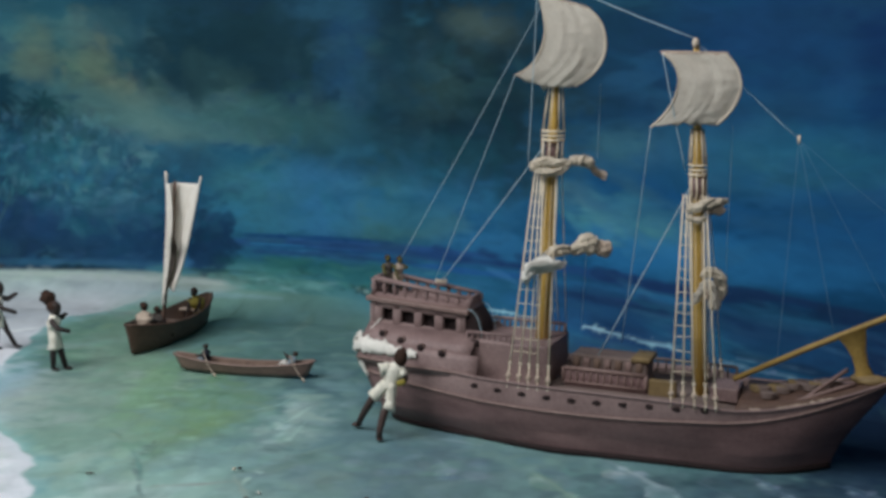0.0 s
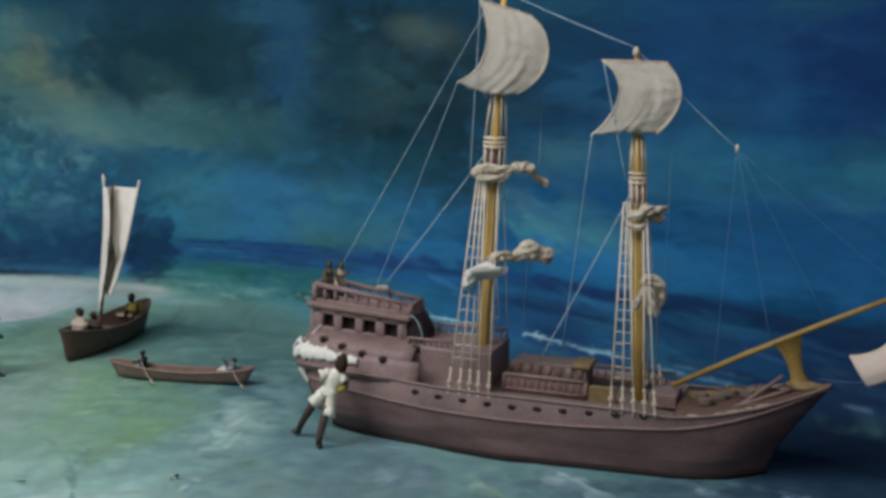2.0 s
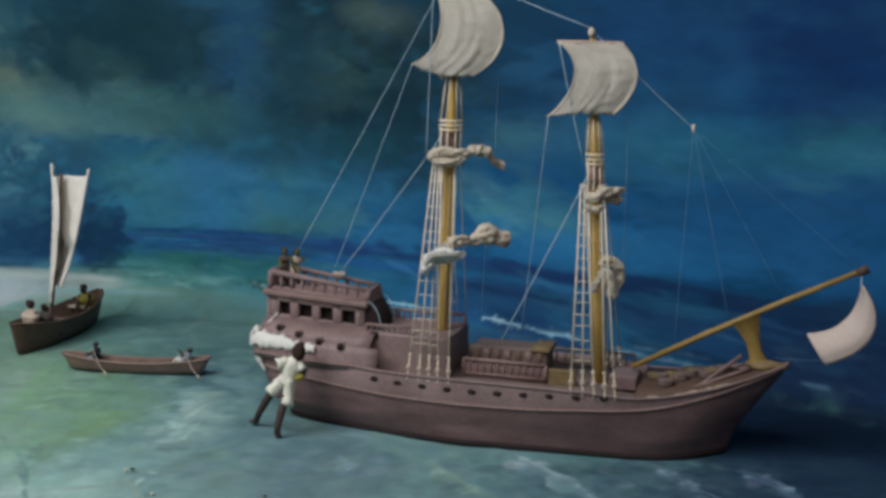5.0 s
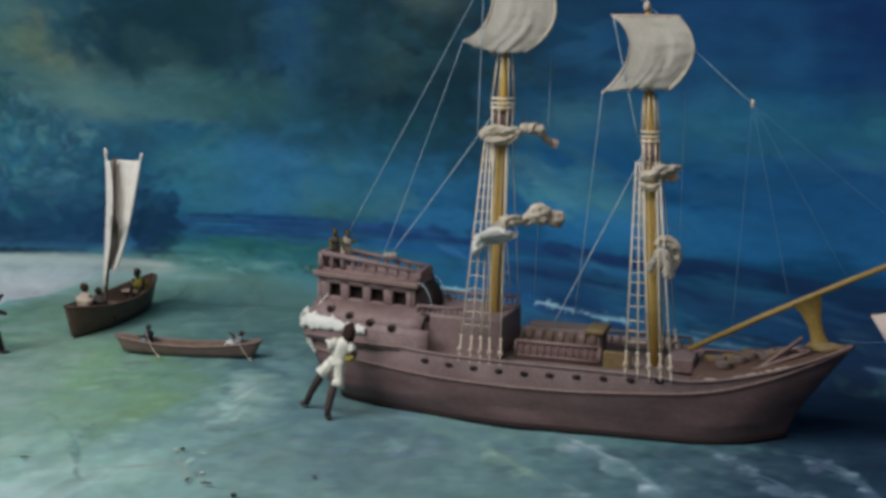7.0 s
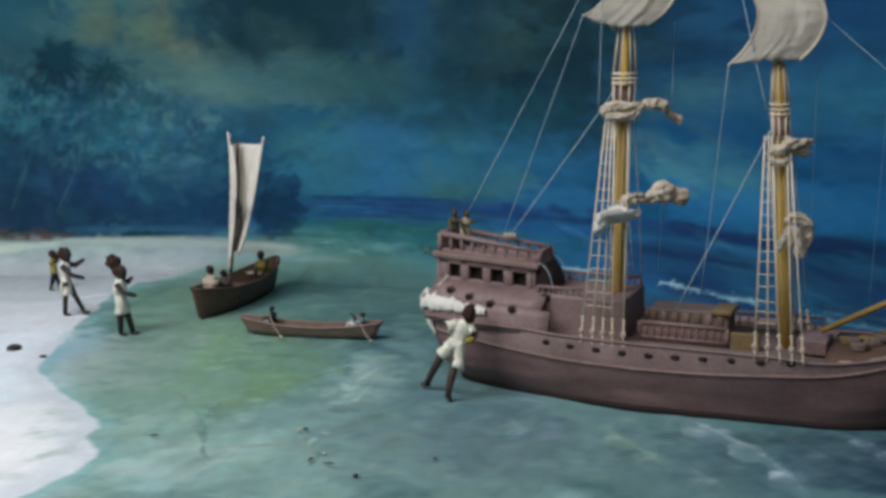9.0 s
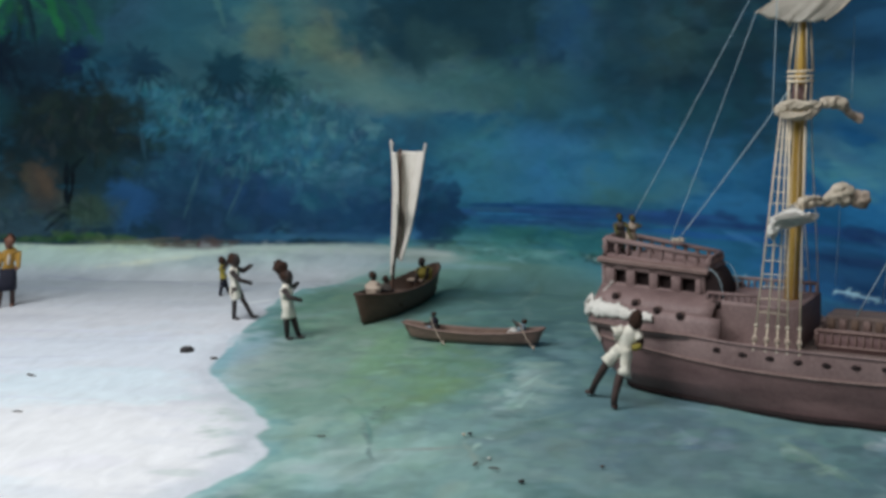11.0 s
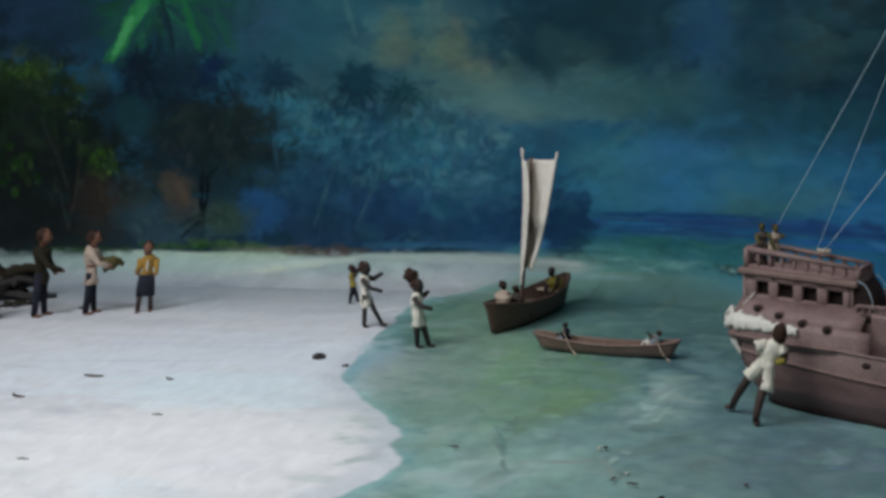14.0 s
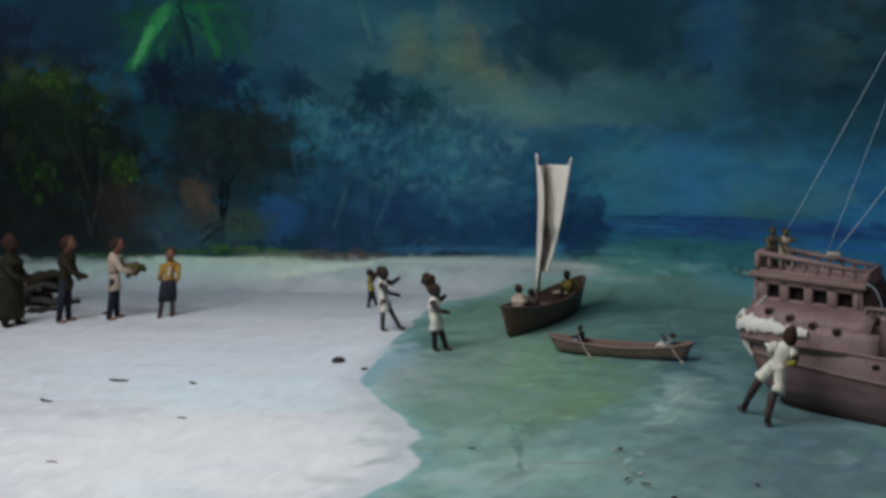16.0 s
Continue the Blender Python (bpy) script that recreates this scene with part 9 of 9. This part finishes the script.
def leaning_figure(x, y, turn, label):
    """The figurine seen from behind that leans on the hull: loose shirt, wide short trousers, thin dark legs."""
    bm = bmesh.new()
    tube(bm, [(0, 0, 0.006), (0.001, 0.002, 0.020), (0.004, 0.005, 0.036), (0.012, 0.009, 0.066)], [0.0046, 0.0052, 0.0064, 0.0070], 8, 0)
    tube(bm, [(-0.036, 0.062, 0.006), (-0.031, 0.056, 0.022), (-0.023, 0.044, 0.042), (-0.008, 0.021, 0.076)], [0.0048, 0.0054, 0.0066, 0.0072], 8, 0)
    blob(bm, (0.0015, 0.003, 0.004), (0.0056, 0.0088, 0.0042), slot=0)
    blob(bm, (-0.039, 0.064, 0.004), (0.0088, 0.0060, 0.0042), slot=0)
    tube(bm, line((0.019, 0.012, 0.092), (0.0150, 0.007, 0.053), 8), [0.0100, 0.0098, 0.0095, 0.0092, 0.0090, 0.0090, 0.0092, 0.0096, 0.0100], 22, 1)
    tube(bm, line((0.008, 0.016, 0.092), (-0.014, 0.020, 0.067), 8), [0.0094, 0.0094, 0.0094, 0.0096, 0.0098, 0.0100, 0.0102, 0.0106, 0.0110], 22, 1)
    middle = [(0.014, 0.014, 0.084), (0.0155, 0.014, 0.090), (0.017, 0.014, 0.096), (0.0185, 0.015, 0.102), (0.020, 0.016, 0.108), (0.022, 0.016, 0.113), (0.025, 0.016, 0.118), (0.028, 0.016, 0.122), (0.031, 0.016, 0.126)]
    rows = []
    for c, wide, deep in zip(middle, (0.0140, 0.0136, 0.0132, 0.0145, 0.0172, 0.0190, 0.0184, 0.0140, 0.0080), (0.011, 0.0105, 0.010, 0.0105, 0.011, 0.011, 0.010, 0.008, 0.006)):
        rows.append([Vector(c) + Vector((wide * math.cos(a) * 0.97, deep * math.sin(a), -0.24 * wide * math.cos(a))) for a in [2 * math.pi * k / 20 for k in range(21)]])
    sheet(bm, rows, 0, 1)
    tube(bm, line((0.012, 0.015, 0.119), (-0.006, 0.014, 0.113), 5), [0.0070, 0.0078, 0.0084, 0.0090, 0.0098, 0.0104], 18, 1)
    tube(bm, line((0.034, 0.015, 0.117), (0.042, 0.012, 0.107), 4), [0.0075, 0.0080, 0.0082, 0.0084, 0.0080], 14, 1)
    tube(bm, [(-0.003, 0.014, 0.114), (0.004, 0.030, 0.106), (0.022, 0.052, 0.106)], [0.0052, 0.0048, 0.0040], 8, 0)
    tube(bm, [(0.041, 0.012, 0.108), (0.043, 0.012, 0.098), (0.046, 0.036, 0.100)], [0.0052, 0.0048, 0.0040], 8, 0)
    tube(bm, line((0.029, 0.006, 0.0945), (0.045, 0.008, 0.0985), 4), [0.0036, 0.0046, 0.0050, 0.0048, 0.0036], 10, 3)
    tube(bm, [(0.030, 0.016, 0.122), (0.033, 0.016, 0.130)], 0.0052, 8, 0)
    blob(bm, (0.033, 0.016, 0.1355), (0.0128, 0.0125, 0.0168), (0, 6, 0), slot=2, level=3, rough=0.12)
    for v in bm.verts:
        k = min(1.0, max(0.0, (v.co.z - 0.03) / 0.06))
        v.co.x = v.co.x * (1 - 0.17 * k) - 0.0015 * k
    bmesh.ops.remove_doubles(bm, verts=bm.verts, dist=0.00005)
    cloth = {v for f in bm.faces if f.material_index == 1 for v in f.verts}
    for v in cloth:
        d = noise.noise(Vector((v.co.x, v.co.y, v.co.z * 0.5)) * 210)
        ragged = 1.0 if v.co.z > 0.074 else 2.4
        v.co += Vector((d, 0.6 * d, ragged * noise.noise(v.co * 260 + Vector((3, 0, 0))))) * 0.0030
    ob = part("figurine", bm, [CLAY, TUNIC, BROWNC, YELLOW])
    ob.matrix_world = pose(x, y, -0.003, 0, 4, turn)
    return tagged(ob, label, "figurine", "figurines by the ship")


leaning_figure(-0.177, 1.673, 3, "dark figurine in loose white clothes leaning on the ship's hull")
stern_a, stern_b = [Matrix.Translation((0.155, 1.73, 0)) @ Matrix.Rotation(radians(-20), 4, "Z") @ Vector(p) for p in ((-0.346, -0.018, 0.203), (-0.330, -0.012, 0.203))]
figure("figurine", *stern_a, -70, 0.068, "small grey-green figurine at the ship's stern rail", DRIFT, DRIFT, YELLOWDRAB, 0, 0.05, ((0.3, -10), (0.3, 20)), 0.2, group="figurines by the ship", wide=1.05)
figure("figurine", *stern_b, -60, 0.067, "small figurine in pale ochre cloth at the ship's stern rail", FRAY, YELLOWDRAB, YELLOWDRAB, 6, 0.05, ((0.3, -30), (0.3, 40)), 0.2, group="figurines by the ship", wide=1.1, apron=True)

# brushwood carried by the second figurine and dark heap at the edge of the wood
def brush(name, x, y, z, turn, spread, high, n, label, material):
    bm = bmesh.new()
    for _ in range(n):
        a, r = random.uniform(0, 2 * math.pi), spread * math.sqrt(random.random())
        p = Vector((r * math.cos(a), 0.5 * r * math.sin(a), random.uniform(0.0, 0.3) * high))
        q = p + Vector((random.uniform(-0.6, 0.6) * spread, random.uniform(-0.3, 0.3) * spread, random.uniform(0.2, 0.8) * high))
        tube(bm, [p, p.lerp(q, 0.5) + Vector((random.uniform(-0.01, 0.01), 0, 0.004)), q], [0.004, 0.003, 0.0015], 5)
        blob(bm, p.lerp(q, 0.7), (0.020, 0.012, 0.007), (random.uniform(0, 60), random.uniform(-50, 50), random.uniform(0, 180)), level=1, rough=0.4)
    ob = part(name, bm, material)
    ob.matrix_world = pose(x, y, z, 0, 0, turn)
    return tagged(ob, label, "brushwood")


pile = thing("driftwood_pile", -2.135, 2.40, -0.004, 25, "dark pile of driftwood logs on the sand", "driftwood")
for k in range(13):
    dice = random.Random(60 + k)
    long, r = dice.uniform(0.10, 0.17), dice.uniform(0.008, 0.017)
    x, y, z, a = dice.uniform(-0.05, 0.04), dice.uniform(-0.05, 0.05), r + 0.010 * (k // 2), radians(dice.uniform(-28, 28))
    bm = bmesh.new()
    tube(bm, [(x + long * (f - 0.5) * math.cos(a), y + long * (f - 0.5) * math.sin(a) + 0.01 * math.sin(5 * f + k), z + 0.012 * math.sin(3 * f + k)) for f in [q / 7 for q in range(8)]],
         [r * dice.uniform(0.55, 1.1) for q in range(8)], 9)
    part("log", bm, STONE if k % 4 else CLOAK, pile)
pile = thing("driftwood_pile", -2.065, 2.325, -0.004, 50, "low dark scraps of driftwood on the sand", "driftwood")
for k in range(5):
    dice = random.Random(90 + k)
    long, r = dice.uniform(0.04, 0.08), dice.uniform(0.006, 0.012)
    x, y, a = dice.uniform(-0.03, 0.03), dice.uniform(-0.025, 0.025), radians(dice.uniform(-40, 40))
    bm = bmesh.new()
    tube(bm, [(x + long * (f - 0.5) * math.cos(a), y + long * (f - 0.5) * math.sin(a), r * 0.7 + 0.004 * math.sin(4 * f + k)) for f in [q / 5 for q in range(6)]], [r * dice.uniform(0.5, 1.1) for q in range(6)], 8)
    part("log", bm, STONE if k % 2 else CLOAK, pile)
brush("brushwood_bundle", -1.722, 2.280, 0.108, 0, 0.014, 0.024, 12, "small olive bundle of twigs carried in the arms", YELLOWDRAB)


# ---- boats ----
def boat_shell(length, beam, high, sheer, rise, name, parent, material, inside, blunt=0.25):
    """An open boat's shell with an inner skin, its ends drawn up by sheer."""
    def at(u, v, side, inset=0.0):
        x = (u - 0.5) * length * (1 - 0.10 * (1 - v))
        full = (1 - abs(2 * u - 1) ** 2.6) * (1 - blunt) + blunt * (1 if abs(2 * u - 1) < 0.999 else 0.6)
        y = beam / 2 * full * (0.45 + 0.55 * v ** 0.6) - inset
        return Vector((x, side * max(0.0008, y), rise * (2 * u - 1) ** 2 + (high + sheer * (2 * u - 1) ** 2 - rise * (2 * u - 1) ** 2) * v))
    bm = bmesh.new()
    n = 24
    for side in (-1, 1):
        sheet(bm, [[at(i / n, j / 6, side) for i in range(n + 1)] for j in range(7)], 0, 0)
        sheet(bm, [[at(i / n, 0.3 + 0.7 * j / 4, side, 0.004) for i in range(n + 1)] for j in range(5)], 0, 1)
    for u in (0.0, 1.0):
        sheet(bm, [[at(u, j / 6, -1), at(u, j / 6, 1)] for j in range(7)], 0, 0)
    sheet(bm, [[at(i / n, 0.3, -1, 0.003), at(i / n, 0.3, 1, 0.003)] for i in range(n + 1)], 0, 1)
    sheet(bm, [[at(i / n, 0.0, -1), at(i / n, 0.0, 1)] for i in range(n + 1)], 0, 0)
    bmesh.ops.remove_doubles(bm, verts=bm.verts, dist=0.0002)
    bmesh.ops.recalc_face_normals(bm, faces=bm.faces)
    shell = part(name, bm, [material, inside], parent)
    for side in (-1, 1):
        bm = bmesh.new()
        tube(bm, [at(i / n, 1.0, side, 0.001) for i in range(n + 1)], 0.0028, 6)
        part("gunwale", bm, material, shell)
    return at


boat = thing("sailing_boat", -0.692, 2.315, -0.003, 75.5, "dark wooden open boat with a furled white sail on painted water", "boat")
at = boat_shell(0.345, 0.092, 0.050, 0.018, 0.004, "hull", boat, BOATWOOD, BOATIN, 0.14)
for u in (0.25, 0.5, 0.78):
    p, q = at(u, 0.8, -1, 0.003), at(u, 0.8, 1, 0.003)
    bm = bmesh.new()
    box(bm, p.x - 0.008, p.x + 0.008, p.y, q.y, p.z - 0.002, p.z + 0.002)
    part("thwart", bm, FRAY if u == 0.78 else BOATIN, boat)
bm = bmesh.new()
tube(bm, [(-0.012, 0.0150, 0.015), (-0.012, 0.0124, 0.0485), (-0.012, 0.0038, 0.109), (-0.012, -0.0079, 0.161), (-0.012, -0.0159, 0.213), (-0.012, -0.0200, 0.264), (-0.012, -0.0215, 0.291), (-0.012, -0.0273, 0.346)], [0.0042, 0.0042, 0.0042, 0.0040, 0.0036, 0.0032, 0.0031, 0.0030], 8)
boat_mast = part("mast", bm, BOATWOOD, boat)
# the sail hangs like a half-open funnel round the mast: two rolled edges in front, a hollow between them
FOLDS = (((-0.0103, -0.0182, 0.0006, 0.0061), -0.020), ((-0.0219, -0.0319, -0.0178, -0.0026), -0.026), ((-0.0125, -0.0018, -0.0043, 0.0198), 0.012),
         ((-0.0260, -0.0564, -0.0008, 0.0089), 0.000), ((-0.0696, -0.0252, -0.0331, 0.0006), 0.000), ((-0.0965, -0.0755, -0.0605, -0.0225), -0.026))
rows = []
for j in range(45):
    v = j / 44
    across = []
    for (a, b, c, d), back in FOLDS:
        q = bow_line((back, a, 0), (back, b, 0), (back, c, 0), (back, d, 0), v)
        across.append(q)
    row = []
    for i in range(51):
        u = i / 50
        k = min(4, int(u * 5))
        g = u * 5 - k
        g = g * g * (3 - 2 * g)
        q = across[k].lerp(across[k + 1], g)
        head = 0.3405 + 0.026 * max(0.0, 1 - u / 0.10) ** 1.6 + 0.018 * max(0.0, 1 - (1 - u) / 0.14) ** 1.5 + 0.002 * noise.noise(Vector((u * 6, 2, 1)))
        foot = 0.112 - 0.034 * max(0.0, 1 - u / 0.22) + 0.006 * noise.noise(Vector((u * 14, 5, 1)))
        crease = 0.0022 * noise.noise(Vector((u * 9, v * 4, 3))) + 0.0010 * noise.noise(Vector((u * 21 + v * 3, v * 9, 8)))
        row.append((q.x + crease, q.y + 0.4 * crease, head + (foot - head) * v))
    rows.append(row)
bm = bmesh.new()
sheet(bm, rows, 0.0010)
sail = part("sail", bm, BOATSAIL, boat_mast, "white sail hanging in loose folds round the mast")
for u in (0, 50):
    bm = bmesh.new()
    tube(bm, [Vector(r[u]) + Vector((-0.001, 0, 0)) for r in rows], [0.0022 + 0.0008 * math.sin(0.9 * k) ** 2 for k in range(45)], 7)
    part("rolled_edge", bm, BOATSAIL, sail)
# tapered dark strip put in for the shade in the sail's hollow
bm = bmesh.new()
tube(bm, [(-0.016, -0.0170, 0.240), (-0.016, -0.0210, 0.205), (-0.016, -0.0150, 0.170), (-0.016, -0.0060, 0.140), (-0.016, 0.0030, 0.104)], [0.0034, 0.0084, 0.0092, 0.0064, 0.0034], 10, flat=0.6)
part("lashing", bm, DRIFT, boat_mast, "grey-brown strip in place of the shade inside the sail's folds")
figure("figurine", -0.716, 2.205, 0.020, 60, 0.104, "dark figurine in white shirt seated in the boat", FRAY, BROWNC, SKIN, 0, 0.0, ((0.25, -20), (0.25, -20)), 0.02, "figurines in the boats", sit=True, wide=1.45)
figure("figurine", -0.700, 2.240, 0.018, 40, 0.086, "dark figurine in dull green seated in the boat", DRIFT, BROWNC, SKIN, 0, 0.0, ((0.25, -20), (0.25, -20)), 0.02, "figurines in the boats", sit=True, wide=1.45)
figure("figurine", -0.655, 2.414, 0.016, 250, 0.104, "dark figurine in yellow seated at the boat's end", YELLOW, BROWNC, SKIN, 16, 0.0, ((0.30, -30), (0.30, -10)), 0.02, "figurines in the boats", sit=True, wide=1.45)

canoe = thing("dugout_canoe", -0.475, 2.048, -0.003, -9, "narrow red-brown dugout canoe on painted water", "canoe")
boat_shell(0.284, 0.042, 0.021, 0.012, 0.004, "hull", canoe, CANOE, BOATIN, 0.45)
figure("figurine", -0.551, 2.059, 0.007, 171, 0.058, "small dark figurine paddling in the canoe", NAVY, PALEBLUE, SKIN, 0, 0.0, ((0.35, -20), (0.3, 0)), 0.02, "figurines in the boats", sit=True, wide=1.45)
figure("figurine", -0.390, 2.034, 0.007, 171, 0.058, "small figurine in pale blue lying back in the canoe", PALEBLUE, CLOTH, SKIN, -28, 0.0, ((0.35, 10), (0.4, 30)), 0.02, "figurines in the boats", sit=True, wide=1.45)
for x, y, dx in ((-0.540, 2.029, 0.016), (-0.366, 2.004, 0.016)):
    bm = bmesh.new()
    tube(bm, [(-dx, 0.022, 0.042), (0, 0, 0.018), (dx, -0.016, 0.002)], [0.0008, 0.0009, 0.0010], 6)
    blob(bm, (dx, -0.016, 0.004), (0.0028, 0.0012, 0.005), (0, -35, 0))
    ob = part("paddle", bm, FRAY)
    ob.matrix_world = pose(x, y, 0.0)
    tagged(ob, "thin pale paddle held over the canoe's side", "paddle", "paddles of the canoe")


# ---- stones and driftwood on the sand, scraps on the water ----
def stone(x, y, r, label, material=STONE, squash=0.6):
    bm = bmesh.new()
    blob(bm, (0, 0, 0), (r * 1.25, r, r * squash), (0, 0, 20), level=3, rough=0.35)
    ob = part("stone", bm, material)
    ob.matrix_world = pose(x, y, r * squash * 0.5 - 0.002)
    tagged(ob, label, "stone", "stones on the sand")


def stick(x, y, long, turn, label, bend=0.15, r=0.0028):
    bm = bmesh.new()
    tube(bm, [(long * (f - 0.5), long * bend * math.sin(math.pi * f), r * 0.6) for f in (0, 0.25, 0.5, 0.75, 1)], [r * 0.5, r, r * 1.1, r, r * 0.4], 6)
    ob = part("stick", bm, DRIFT)
    ob.matrix_world = pose(x, y, -0.001, 0, 0, turn)
    tagged(ob, label, "stick", "driftwood on the sand")


stone(-1.008, 1.935, 0.010, "dark pointed stone on white sand", STONE, 0.8)
stone(-0.935, 1.897, 0.005, "small brown stone by the water's edge", DRIFT, 0.35)
stone(-1.84, 2.31, 0.010, "small dark stone on the sand", STONE, 0.4)
stone(-0.376, 1.533, 0.0024, "small pale pebble lying in painted water", FURL, 0.8)
stone(-0.368, 1.536, 0.0026, "small dark pebble lying in painted water", STONE, 0.8)
stone(-0.321, 1.444, 0.0019, "small pale pebble lying in painted water", CLOTH, 0.8)
stone(-0.264, 1.367, 0.0030, "small dark pebble lying in painted water", STONE, 0.8)
stone(-0.169, 1.432, 0.0024, "small dark pebble lying in painted water", DRIFT, 0.6)
stick(-1.393, 1.757, 0.048, -4, "short dark twig on white sand", -0.12)
stick(-1.450, 1.618, 0.040, -22, "short dark twig on white sand", -0.18)
stick(-1.228, 1.762, 0.028, -28, "thin grey twig on white sand", -0.15, 0.002)
stick(-1.120, 1.560, 0.020, 0, "thin grey twig on white sand", 0.1, 0.0014)
stick(-1.200, 1.330, 0.022, 0, "thin grey twig on white sand", 0.1, 0.0014)
stick(-0.334, 1.418, 0.014, 75, "small dark scrap on painted water", 0.1, 0.0015)
stick(-0.307, 1.405, 0.016, -8, "small dark scrap on painted water", 0.1, 0.0014)
stick(-0.580, 1.500, 0.013, 10, "small dark scrap on painted water", 0.1, 0.0013)
